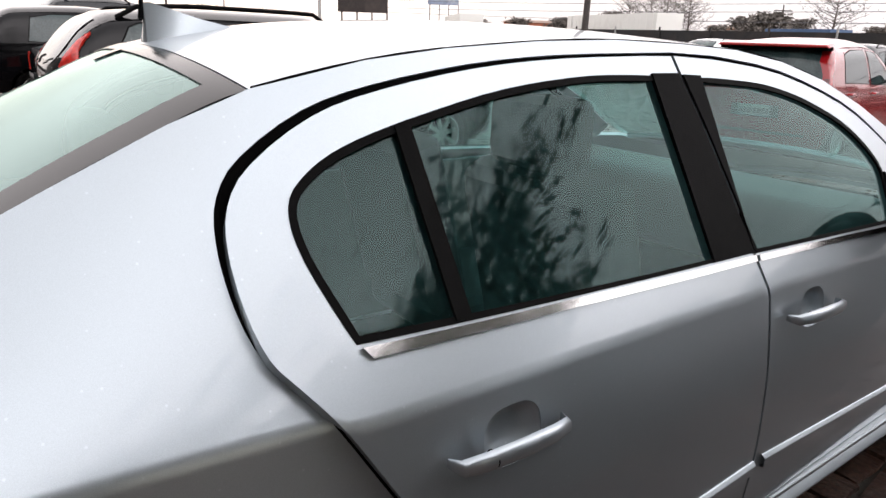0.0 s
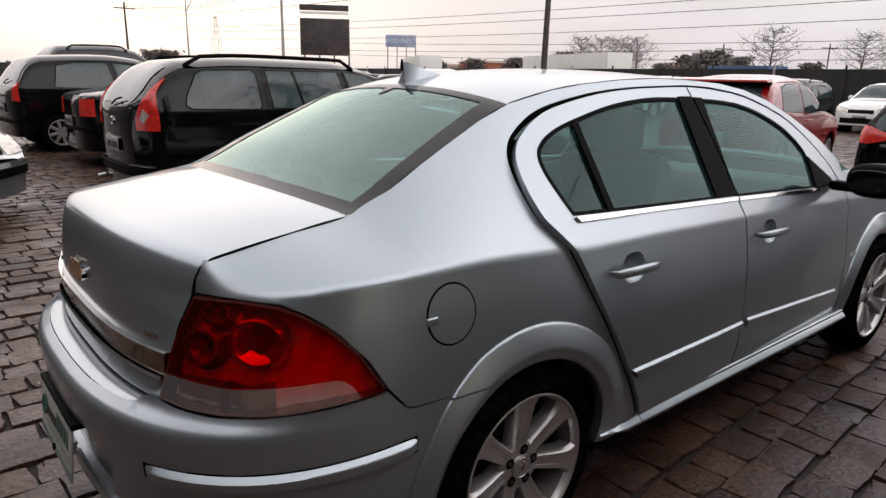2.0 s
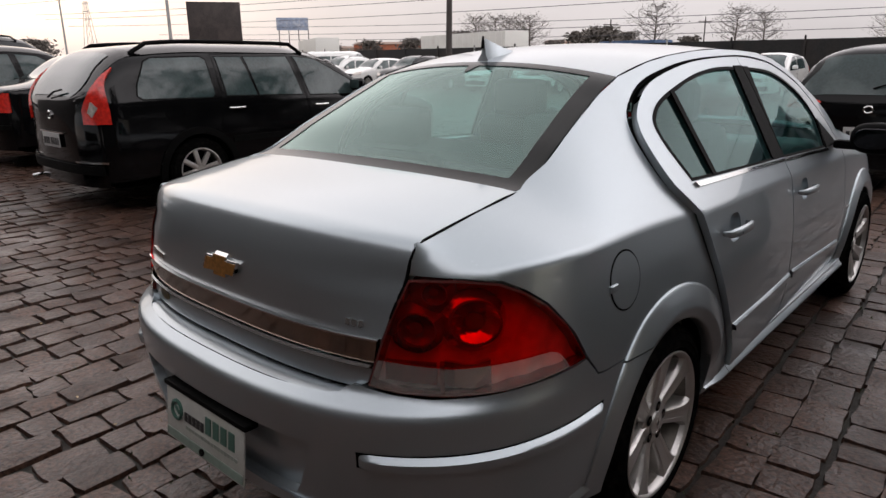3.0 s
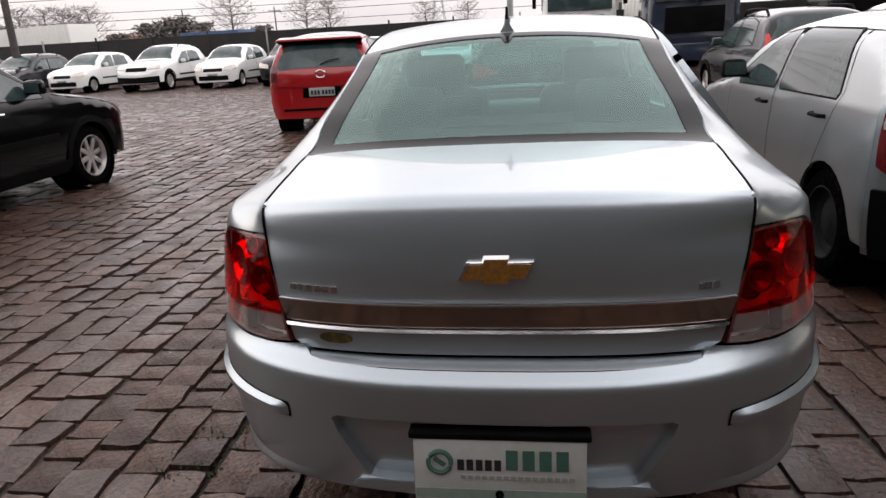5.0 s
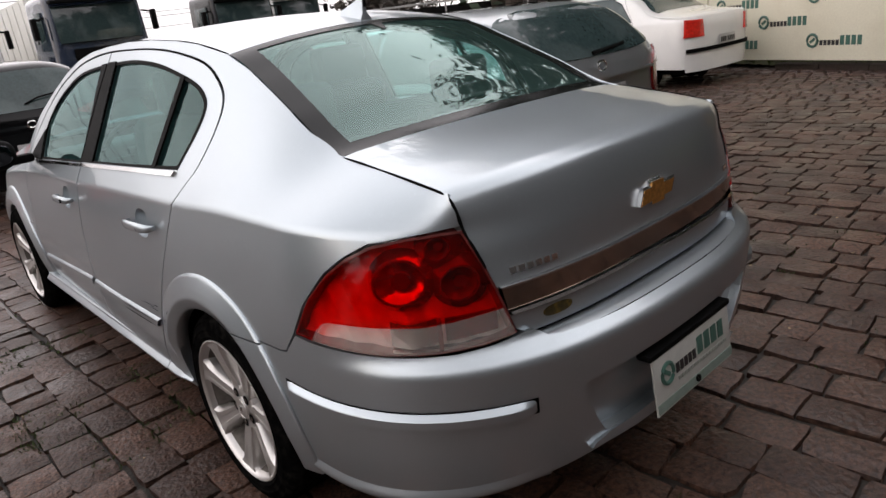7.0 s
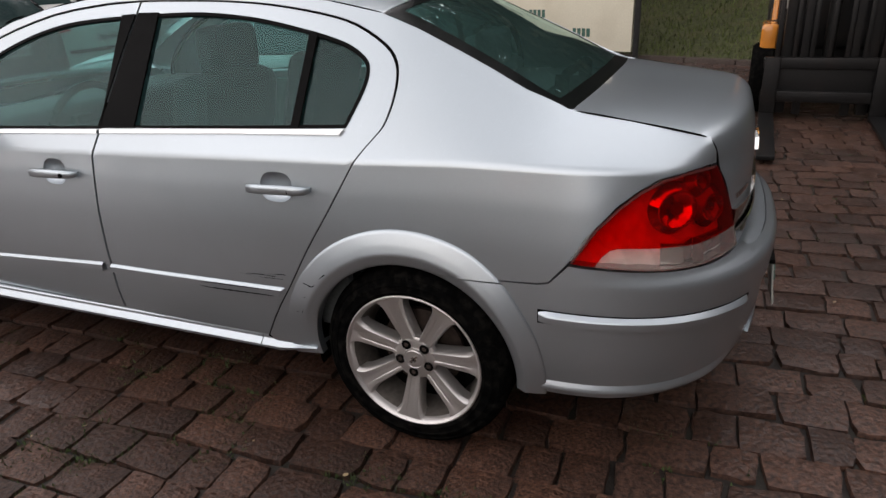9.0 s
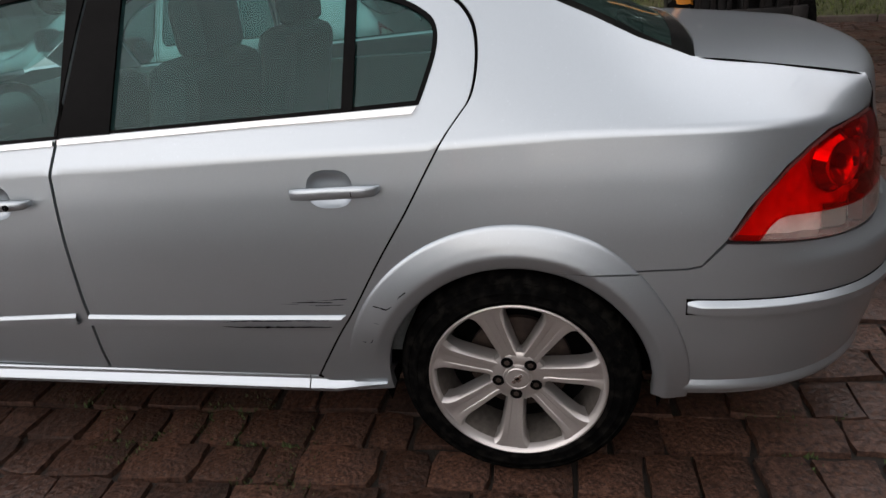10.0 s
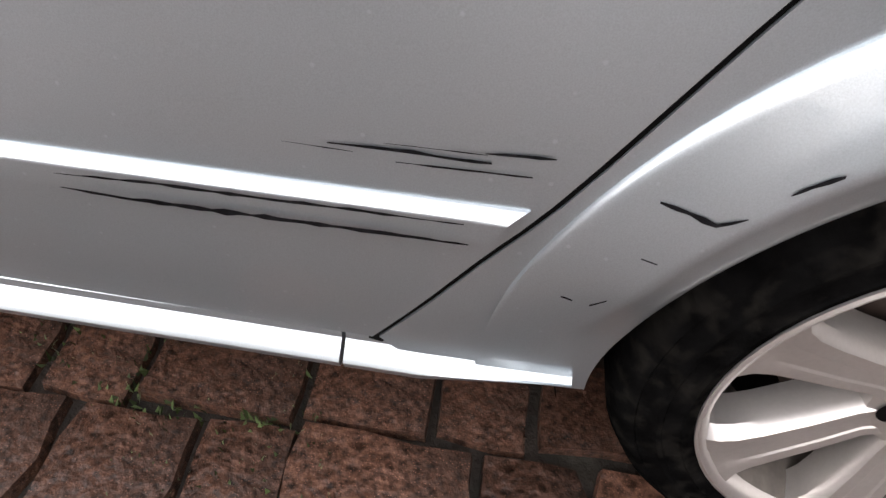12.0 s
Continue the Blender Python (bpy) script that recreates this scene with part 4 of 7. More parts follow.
for sign in (-1, 1):
    mir = part("door_mirror", pebble(.115, .062, .076, (sign * .935, 2.06, 1.0), 2.6), BLACK_TRIM, hero, "black door mirror")
    part("mirror_cap", pebble(.109, .050, .070, (sign * .937, 2.092, 1.004), 2.6), SILVER, mir)
    # mirror colour is near black to stand for the dark it reflects
    part("mirror_glass", pebble(.088, .004, .050, (sign * .935, 1.999, 1.002), 3.0), material("mirror_dark_reflection", (.07, .07, .075), .08, 1.0, grain=.1) if sign < 0 else bpy.data.materials["mirror_dark_reflection"], mir)
    part("mirror_arm", box(.12, .06, .045, (sign * .81, 2.06, .962), .02, 2), BLACK_TRIM, mir)
    part("mirror_base", patch([(1.91, .955), (1.925, 1.09), (2.10, .985), (2.13, .955)], flank(sign), .03, .03, (), .01, sign < 0, .006), BLACK_TRIM, mir)

# --- fuel flap on the right side
FY, FZ, FR = -.286, .848, .078
circ = [(FY + FR * math.cos(i * math.pi / 24), FZ + FR * 1.0 * math.sin(i * math.pi / 24)) for i in range(48)]
circ_in = [(FY + (FR - .005) * math.cos(i * math.pi / 24), FZ + (FR - .005) * math.sin(i * math.pi / 24)) for i in range(48)]
flap = part("fuel_flap", patch(circ_in, flank(1), .025, .02, (), .002, False, .0025), SILVER, hero)
part("flap_gap", patch(circ, flank(1), .012, .012, [circ_in], .001, False, .0012), GAP, flap)
part("flap_notch", box(.012, .036, .020, (body_x(FY - .066, FZ) + .002, FY - .062, FZ - .006), .008, 3), SILVER, flap)


# --- scratches on the left flank
def flare_out(y, z):
    """How far the rear arch stands off the flank."""
    r, a = math.hypot(y, z - HUB_Z), math.degrees(math.atan2(z - HUB_Z, y))
    o = lerp(sorted((q, c) for _, q, c in FLARE[:-1]), r)
    return .003 + (o - .003) * max(0.0, min(1.0, (a - 10) / 15)) if r < .446 else 0.0


def scratch(points, wide, seed, stand_off):
    """A ragged sliver of missing paint along the points, lying on the panel."""
    rnd = random.Random(seed)
    up, dn, pts = [], [], []
    for (a, b), (c, d) in zip(points, points[1:]):
        n = max(2, int(math.hypot(c - a, d - b) / .010))
        pts += [(a + (c - a) * i / n, b + (d - b) * i / n) for i in range(n)]
    pts.append(points[-1])
    for i, (y, z) in enumerate(pts):
        w = wide * math.sin(math.pi * min(1, (i + .3) / len(pts))) ** .5 * rnd.uniform(.35, 1.0)
        up.append((y, z + w))
        dn.append((y, z - w * rnd.uniform(.4, 1)))
    return patch(up + dn[::-1], lambda y, z: Vector((-(body_x(y, z) + stand_off(y, z)), y, z)), .02, .004, (), 0, True, .0014)


LD = doors[-1, False]
for i, (pts, w) in enumerate([([(.568, .557), (.537, .558), (.51, .559), (.483, .558), (.457, .559)], .0022), ([(.462, .566), (.436, .568), (.416, .569)], .0022), ([(.521, .549), (.483, .550), (.429, .552)], .0014), ([(.53, .563), (.50, .564), (.46, .565)], .0007), ([(.60, .553), (.55, .5525)], .0006)]):
    part("scratch", scratch(pts, w, i, lambda y, z: 0.0), SCRATCH, LD)
for i, (pts, w) in enumerate([([(.773, .502), (.692, .507), (.619, .508), (.563, .510), (.504, .511), (.47, .512)], .0016), ([(.774, .488), (.727, .486), (.646, .488), (.565, .490), (.465, .492)], .0022)]):
    part("scratch", scratch(pts, w * 1.8, i + 9, lambda y, z: .0125), SCRATCH, LD)
for i, (pts, w) in enumerate([([(.347, .556), (.328, .554), (.311, .550), (.295, .560)], .0028), ([(.278, .582), (.268, .591), (.255, .600)], .0030), ([(.368, .445), (.358, .458)], .0035), ([(.390, .446), (.381, .445)], .0018), ([(.347, .510), (.336, .509)], .0014)]):
    part("scratch", scratch(pts, w, i + 20, flare_out), SCRATCH, hero)

# --- wheels
def wheel(sign, cy, turn):
    w = part("wheel", lathe([(-.10, .225), (-.105, .25), (-.10, .285), (-.08, .308), (-.05, .3155), (.05, .3155), (.072, .307), (.084, .296), (.0885, .289), (.0865, .287), (.094, .270), (.0965, .268), (.0965, .264), (.0945, .262), (.0955, .246), (.0975, .244), (.0955, .240), (.088, .228), (.06, .222)], 64), TYRE, hero, "low-profile tyre on a seven-spoke alloy")
    rim = part("rim", lathe([(.086, .2325), (.093, .2315), (.0945, .228), (.092, .2235), (.083, .2185), (.070, .2145)], 64), ALLOY, w)
    # the barrel takes the darker alloy, for the shade between the spokes
    part("rim_barrel", lathe([(.070, .2145), (.055, .211), (.02, .203), (-.03, .196), (-.09, .215)], 64), BARREL_SHADE, rim, "barrel grey with brake dust")
    part("brake_disc", lathe([(-.005, .02), (-.005, .14), (-.02, .14), (-.02, .02)], 40), BRAKE, w)
    part("wheel_back", lathe([(-.03, .01), (-.03, .21)], 30), GAP, w)
    hub = part("hub", lathe([(.045, .078), (.060, .074), (.066, .062), (.0655, .038), (.0715, .0365), (.0720, .0325), (.0705, .0312), (.0725, .029), (.0735, .001)], 40), ALLOY, w)
    part("cap_mark", merged([box(.002, .036, .009, (.0742, 0, 0), .002, turn=Matrix.Rotation(radians(25), 4, "X")), box(.002, .013, .019, (.0742, 0, 0), .002, turn=Matrix.Rotation(radians(25), 4, "X"))]), CHROME, hub)
    for k in range(5):
        a = 2 * math.pi * k / 5 + .5
        part("bolt_hole", lathe([(.0672, .0001), (.0674, .0135), (.0664, .0165)], 16), GAP, hub).location = (.001, .052 * math.cos(a), .052 * math.sin(a))
        part("wheel_bolt", lathe([(.0685, .0001), (.0685, .0070), (.0672, .0080)], 6), BRAKE, hub).location = (.001, .052 * math.cos(a), .052 * math.sin(a))
    verts, faces = [], []
    rows = [(.052, .0270, .0635), (.062, .0255, .0645), (.078, .0240, .064), (.12, .0270, .072), (.165, .0305, .079), (.188, .034, .082), (.204, .041, .084), (.214, .052, .086), (.222, .064, .087)]
    half_sec = [(-.050, 1.10), (-.014, 1.06), (-.002, .88), (.0, .82), (-.0003, .40), (-.0018, .30), (-.0018, .0)]
    sec_ = [(dx, -k) for dx, k in half_sec] + [(dx, k) for dx, k in half_sec[-2::-1]]
    k_ = len(sec_)
    for r, hw, x in rows:
        verts += [(x + dx, hw * q, r) for dx, q in sec_]
    for i in range(len(rows) - 1):
        for j in range(k_ - 1):
            a = i * k_ + j
            faces.append((a, a + 1, a + k_ + 1, a + k_))
    sp = raw(verts, faces, True, 22)
    for k in range(7):
        part("spoke", sp, ALLOY, w).rotation_euler = (2 * math.pi * k / 7, 0, 0)
    w.matrix_world = Matrix.Translation((sign * .735, cy, HUB_Z)) @ Matrix.Rotation(0 if sign > 0 else math.pi, 4, "Z") @ Matrix.Rotation(turn, 4, "X")
    return w


wheel(-1, 0, .33)
wheel(1, 0, .9)
wheel(-1, WHEELBASE, .2)
wheel(1, WHEELBASE, .6)

# --- underbody and interior
CARD = material("grey_door_card", (.15, .165, .165), .8, grain=.15, grain_scale=120, bump=.2, bump_scale=200)
part("floor_pan", box(1.36, 3.5, .10, (0, 1.38, .30), .03), GAP, hero)
part("rear_valance", box(1.0, .62, .06, (0, -.42, .30), .02), GAP, hero)
part("boot_tub", box(1.05, .55, .50, (0, -.55, .55), .05), GAP, hero)
part("boot_floor", box(1.0, .50, .08, (0, -.50, .38), .03), GAP, hero)
part("parcel_shelf", box(1.12, .46, .03, (0, -.12, 1.015), .01), DASH, hero)
part("brake_light_housing", merged([box(.38, .024, .026, (0, -.325, 1.108), .006), box(.026, .05, .080, (-.20, -.32, 1.070), .006, turn=Matrix.Rotation(radians(12), 4, "Y")), box(.026, .05, .080, (.20, -.32, 1.070), .006, turn=Matrix.Rotation(radians(-12), 4, "Y")), box(.42, .10, .018, (0, -.30, 1.038), .004)]), BLACK_TRIM, hero)
for x in (-.36, .36):
    part("front_seat", merged([box(.50, .50, .16, (x, 1.25, .52), .06, 3), box(.48, .16, .60, (x, .98, .84), .07, 3, turn=Matrix.Rotation(radians(14), 4, "X")), box(.27, .10, .17, (x, .895, 1.215), .045, 3), box(.10, .03, .12, (x, .90, 1.12), .01)]), SEAT, hero)
    part("rear_headrest", box(.25, .10, .16, (x, .10, 1.135), .04, 3), SEAT, hero)
part("rear_bench", merged([box(1.30, .50, .18, (0, .46, .50), .06, 3), box(1.28, .16, .60, (0, .18, .80), .06, 3, turn=Matrix.Rotation(radians(16), 4, "X"))]), SEAT, hero)
part("dashboard", box(1.36, .42, .26, (0, 2.02, .84), .09, 4), DASH, hero)
sw = tube([(-.36 + .18 * math.cos(i * math.pi / 12), 1.70 - .05 * math.sin(i * math.pi / 12), .90 + .17 * math.sin(i * math.pi / 12)) for i in range(24)], .016, 8, True)
part("steering_wheel", merged([sw, box(.34, .03, .05, (-.36, 1.70, .89), .012), box(.10, .05, .10, (-.36, 1.72, .90), .02)]), DASH, hero)
part("inside_mirror", box(.22, .03, .06, (0, 1.62, 1.335), .015), DASH, hero)
for sign in (-1, 1):
    part("door_card", box(.04, 1.75, .60, (sign * .71, 1.13, .64), .02), CARD, hero)
part("bulkhead", box(1.3, .05, .6, (0, 2.35, .62), .02), GAP, hero)

# ---- ground ----
ASPHALT = material("far_paving", (.05, .034, .028), .42, grain=.35, grain_scale=6, stain=.5, stain_scale=.25, stain_color=(.05, .035, .03), bump=.6, bump_scale=14, rough_var=.18)


def rise(x, y):
    """The lot climbs a little towards the row of dark cars in the west."""
    k = max(0.0, min(1.0, (16 - y) / 10, (y + 4.5) / 4))
    return .32 * (1 - math.exp(-max(0.0, -1.2 - x) * .021 / .32)) * k * k * (3 - 2 * k)


def terrain(xs, ys, z):
    """A sheet of ground over the given lines, following the rise."""
    n = len(ys)
    return raw([(x, y, z + rise(x, y)) for x in xs for y in ys], [(i * n + j, (i + 1) * n + j, (i + 1) * n + j + 1, i * n + j + 1) for i in range(len(xs) - 1) for j in range(n - 1)])


ground = part("ground", terrain([-900, -400, -150, -80] + list(range(-60, 1, 2)) + [20, 100, 900], [-600, -200, -60, -20] + list(range(-10, 21, 2)) + [60, 200, 900], -.03), ASPHALT)
tagged(ground, "wet dark ground of the lot reaching the horizon", "ground", kind="structure")


# ---- other cars: one builder for all ----
def paint(name, color, rough=.25, metal=.0):
    return material(name, color, rough, metal, .9, .05, grain=.06, grain_scale=300, stain=.2, stain_scale=2.5, stain_color=tuple(c * .75 + .004 for c in color), specks=.08 if color[0] > .1 else 0.0)


BLACK = material("black_paint", (.0025, .0025, .003), .08, spec=.25, grain=.2, stain=.3, stain_scale=2.5, stain_color=(.008, .008, .008), rough_var=.03)
RED = paint("red_paint", (.34, .007, .009))
WHITE = paint("white_paint", (.74, .74, .72))
SILVER_FLAT = paint("light_silver_paint", (.37, .40, .41), .36, .8)
GRAPHITE = material("graphite_paint", (.016, .017, .019), .12, spec=.5, grain=.2, stain=.3, stain_color=(.02, .02, .02), rough_var=.04)
CAR_GLASS = material("dark_car_glass", (.030, .050, .050), .05, grain=.2, stain=.5, stain_scale=2.0, stain_color=(.12, .15, .15))
LAMP_RED = material("red_lamp_plastic", (.62, .022, .012), .12, coat=.8, grain=.3, grain_scale=30, bump=.5, bump_scale=40)
LAMP_DARK = material("dark_red_lamp", (.15, .006, .006), .12, coat=.8, grain=.3, grain_scale=30, bump=.5, bump_scale=40)
LAMP_PALE = material("pale_lamp_plastic", (.55, .50, .45), .10, .3, coat=.8, grain=.3, grain_scale=30, bump=.5, bump_scale=40)
PLATE = material("number_plate", (.40, .40, .39), .4, grain=.06, stain=.2)
STEEL_WHEEL = material("steel_wheel", (.014, .014, .014), .7, 0.0, spec=.2, grain=.3)


class Shape:
    """The half-width of a car body over (y, z), from a few profiles; the rear axle is at y = 0 and the car faces +y."""

    def __init__(self, s):
        self.s = s
        self.y0, self.y1 = s["rear"], s["front"]

    def top(self, y):
        return smooth(self.s["top"], y)

    def belt(self, y):
        return min(smooth(self.s["belt"], y), self.top(y) - .05)

    def plan(self, y):
        a, b = self.y0 + self.s.get("corner", .34), self.y1 - .55
        q = (a - y) / self.s.get("corner", .34) if y < a else (y - b) / .55 if y > b else 0
        return (1 - min(q, 1) ** 3) ** (1 / 3)

    def x(self, y, z):
        w = self.s["half"] * self.plan(y)
        zc, zt = self.belt(y), self.top(y)
        if z <= zc:
            return w * smooth([(.12, .90), (.25, .955), (.45, .995), (.60, 1.0), (.80, .985), (1.0, .955)], z)
        xs = w * smooth([(.60, 1.0), (.80, .985), (1.0, .955)], zc)
        u = (z - zc) / (zt - zc)
        if u >= 1:
            return 0.0
        lean = self.s.get("lean", .42)
        n = 3 + 7 * min(1, (zt - zc) / .4)
        return max(0.0, xs - lean * (z - zc) * plan_soft(w)) * (1 - u ** n) ** .5

    def rail(self, y):
        """The height at which the side turns into the top."""
        zc, zt = self.belt(y), self.top(y)
        return zc + (zt - zc) * (.55 + .31 * max(0.0, min(1.0, (zt - zc - .08) / .22)))

    def side(self, sign):
        return lambda y, z: Vector((sign * self.x(y, z), y, z))

    def over(self, u, y):
        zr, zt = self.rail(y) - .014, self.top(y)
        return Vector((u * (self.x(y, zr) + .004), y, zr + (zt - zr) * (1 - abs(u) ** 4)))

    def end(self, w, z, back=True):
        """The rear or front seen from an upright axis: w is the angle."""
        cy = self.y0 + .9 if back else self.y1 - .9
        d = -1 if back else 1
        s, c = math.sin(w), math.cos(w)
        lo, hi = .02, 1.6
        for _ in range(18):
            r = (lo + hi) / 2
            y = cy + d * r * c
            if self.y0 < y < self.y1 and z < self.top(y) and abs(r * s) < self.x(y, z):
                lo = r
            else:
                hi = r
        return Vector((lo * s, cy + d * lo * c, z))


def plan_soft(w):
    return 1.0 if w > .3 else max(0.0, w / .3)


WHEELS = {}


def plain_wheel(r, steel):
    """Tyre and rim meshes, shared by all cars of that wheel size."""
    if (r, steel) not in WHEELS:
        t = lathe([(-.09, r * .68), (-.09, r * .9), (-.06, r), (.06, r), (.088, r * .92), (.092, r * .78), (.085, r * .66)], 36)
        ms = [lathe([(.086, r * .70), (.088, r * .66), (.06, r * .62), (.03, r * .60), (-.05, r * .60)], 32), lathe([(.035, r * .2), (.055, r * .17), (.06, .02), (.06, .001)], 20)]
        back = lathe([(-.01, .01), (-.01, r * .62)], 20)
        n = 1 if steel else 8
        if steel:
            ms += [lathe([(.055, r * .12), (.045, r * .3), (.03, r * .45), (.045, r * .6)], 32)]
        else:
            for k in range(n):
                b_ = box(.03, .05, r * .52, (.045, 0, r * .38), .012)
                b_.transform(Matrix.Rotation(2 * math.pi * k / n, 4, "X"))
                ms.append(b_)
        WHEELS[r, steel] = (t, merged(ms), back)
    return WHEELS[r, steel]


def plate_part(parent, at, turn, w=.40, h=.13):
    p = part("number_plate", box(w, .008, h, (0, 0, 0), .004), PLATE, parent)
    p.matrix_local = Matrix.Translation(at) @ turn
    for i in range(7):
        part("plate_bar", box(w * .09, .003, h * .5, (-w * .38 + i * w * .125 + (.02 if i > 2 else 0), -.005, -.008), 0), INK_BLACK, p)
    return p


def make_car(name, label, s, m, group="", far=False):
    """Builds one car from its profiles and details."""
    sh = Shape(s)
    g = .11 if far else .055
    car = thing(name, label, "car", Matrix(), group)
    pm = s["paint"]
    wb, r, fl = s["wb"], s.get("wheel", .30), s.get("floor", .22)
    arch = r + .045
    y0, y1 = sh.y0 + .03, sh.y1 - .03
    m_ = 44 if far else 96
    ys = [y0 + (y1 - y0) * i / m_ for i in range(m_ + 1)]
    for sign in (-1, 1):
        f, flip = sh.side(sign), sign < 0
        o = [(y0, fl + .06), (y0, sh.rail(y0))] + [(y, sh.rail(y)) for y in ys[1:-1]] + [(y1, sh.rail(y1)), (y1, fl + .04)]
        o += arc(wb, r, arch, 0, 180, 12) + arc(0, r, arch, 0, 180, 12)
        part("body_side", patch(o, f, g, g * .8, (), .02, flip), pm, car)
        for cy in (0, wb):
            part("wheel_well", lathe([(sign * (s["half"] - .30), arch + .02), (sign * (s["half"] - .02), arch + .002)], 28), GAP, car).location = (0, cy, r)
        if s.get("cladding"):
            for cy in (0, wb):
                ring_o = arc(cy, r, arch - .004, -8, 188, 16) + arc(cy, r, arch + .06, 188, -8, 16)
                part("arch_cladding", patch(ring_o, f, .06, .04, (), .02, flip, .014), BLACK_TRIM, car)
            part("sill_cladding", patch([(arch + .03, fl), (wb - arch - .03, fl), (wb - arch - .03, fl + .11), (arch + .03, fl + .11)], f, .2, .06, (), .02, flip, .012), BLACK_TRIM, car)
        for poly in s["windows"]:
            part("side_window", patch(poly, f, g, g * .7, (), .004, flip, .004), CAR_GLASS, car)
            part("window_seal", patch(gap_in(poly, -.012), f, g, g, [poly], .004, flip, .003), BLACK_TRIM, car)
        for poly in s.get("doors", ()):
            part("door_gap", patch(poly, f, g, g, [gap_in(poly, .007 if far else .005)], 0, flip, .0022), GAP, car)
        for hy, hz_ in s.get("handles", ()):
            xx = sh.x(hy, hz_)
            part("door_handle", tube([(sign * (xx + .002), hy - .085, hz_), (sign * (xx + .028), hy - .06, hz_), (sign * (xx + .028), hy + .06, hz_), (sign * (xx + .002), hy + .085, hz_)], .012, 8), s.get("handle_paint", pm), car)
        if s.get("moulding"):
            a_, b_, zz = s["moulding"]
            part("side_moulding", patch([(a_, zz - .03), (b_, zz - .03), (b_, zz + .03), (a_, zz + .03)], f, .2, .05, (), .012, flip, .01), s.get("mould_paint", BLACK_TRIM), car)
        my, mz = s["mirror"]
        mx = sh.x(my, mz)
        mir = part("door_mirror", box(.19, .10, .13, (sign * (mx + .12), my, mz), .04, 3, taper=.85), s.get("mirror_paint", pm), car)
        part("mirror_arm", box(.09, .05, .04, (sign * (mx + .015), my + .01, mz - .05), .012), BLACK_TRIM, mir)
        part("mirror_glass", box(.15, .004, .09, (sign * (mx + .12), my - .053, mz), .02), CAR_GLASS, mir)
        for cy in (0, wb):
            t_, rim, back = plain_wheel(r, s.get("steel", False))
            w = part("wheel", t_, TYRE, car)
            part("rim", rim, STEEL_WHEEL if s.get("steel") else ALLOY, w)
            part("wheel_back", back, GAP, w)
            w.matrix_local = Matrix.Translation((sign * (s["half"] - .105), cy, r)) @ Matrix.Rotation(0 if sign > 0 else math.pi, 4, "Z") @ Matrix.Rotation(.3 * cy + sign, 4, "X")
        if s.get("rails"):
            a_, b_ = s["rails"]
            pts = []
            for i in range(13):
                y = a_ + (b_ - a_) * i / 12
                zr = sh.rail(y)
                p = sh.over(sign * .93, y)
                pts.append((p.x, y, p.z + (.075 if 0 < i < 12 else .0)))
            part("roof_rail", tube(pts, .020, 8), s.get("rail_paint", BLACK_TRIM), car)
    # top: bonnet, roof and boot in one pressed skin, with panes let in
    part("roof_skin", sheet(sh.over, 16, 60 if not far else 34, -1, 1, y0, y1), pm, car)
    for nm, (a_, b_, ua, ub) in s["panes"].items():
        def pane(u, v, a_=a_, b_=b_, ua=ua, ub=ub):
            y = a_ + (b_ - a_) * v
            return sh.over(u * (ua + (ub - ua) * v), y) + Vector((0, -.004 if nm == "rear_screen" else .004, .005))
        part(nm, sheet(pane, 14, 10, -1, 1), CAR_GLASS, car)
    # ends
    for back in (True, False):
        yy = sh.y0 + .10 if back else sh.y1 - .10
        zt = sh.rail(yy)
        part("rear_skin" if back else "front_skin", sheet(lambda w, z: sh.end(w, z, back) , 22, 12, -.80, .80, fl + .02, zt, flip=back), pm, car)

        def es(sign, out):
            return lambda x, z: end_at(sh, sign * x, z, back, out)
        key = "tail" if back else "head"
        for nm, mat, poly, out in s.get(key, ()):
            for sign in ((-1, 1) if not nm.startswith("mid_") else (1,)):
                part(nm.replace("mid_", ""), patch(poly, es(sign, 0.0), .05, .05, (), .03, (not back) != (sign < 0), out + .012), mat, car)
    rear_pl, front_pl = s.get("plates", (.6, .45))
    if rear_pl:
        p = end_at(sh, 0, rear_pl, True, .024)
        plate_part(car, p, Matrix())
    if front_pl:
        p = end_at(sh, 0, front_pl, False, .006)
        plate_part(car, p, Matrix.Rotation(math.pi, 4, "Z"))
    part("underbody", box(s["half"] * 1.5, sh.y1 - sh.y0 - .5, .14, (0, (sh.y0 + sh.y1) / 2, fl + .05), .03), GAP, car)
    if s.get("wiper"):
        a_ = end_at(sh, 0, s["wiper"], True, .0)
        part("rear_wiper", tube([a_ + Vector((0, -.02, 0)), a_ + Vector((.14, -.012, .05)), a_ + Vector((.30, 0, .07))], .009, 6), BLACK_TRIM, car)
    if s.get("badge"):
        a_ = end_at(sh, 0, s["badge"], True, .006)
        z_ = s.get("badge_size", 1.0)
        part("badge", tube([a_ + Vector((.045 * z_ * math.cos(k * .5236), 0, .034 * z_ * math.sin(k * .5236))) for k in range(12)], .009, 6, True), CHROME, car)
    if s.get("spoiler"):
        w_, y_, z_ = s["spoiler"]
        sp_ = part("roof_spoiler", box(w_, .24, .035, (0, y_, z_), .014, 3, turn=Matrix.Rotation(radians(8), 4, "X"), taper=.94), pm, car)
        part("spoiler_underside", box(w_ * .95, .20, .05, (0, y_ + .03, z_ - .04), .01), GAP, sp_)
    car.matrix_world = m
    return car


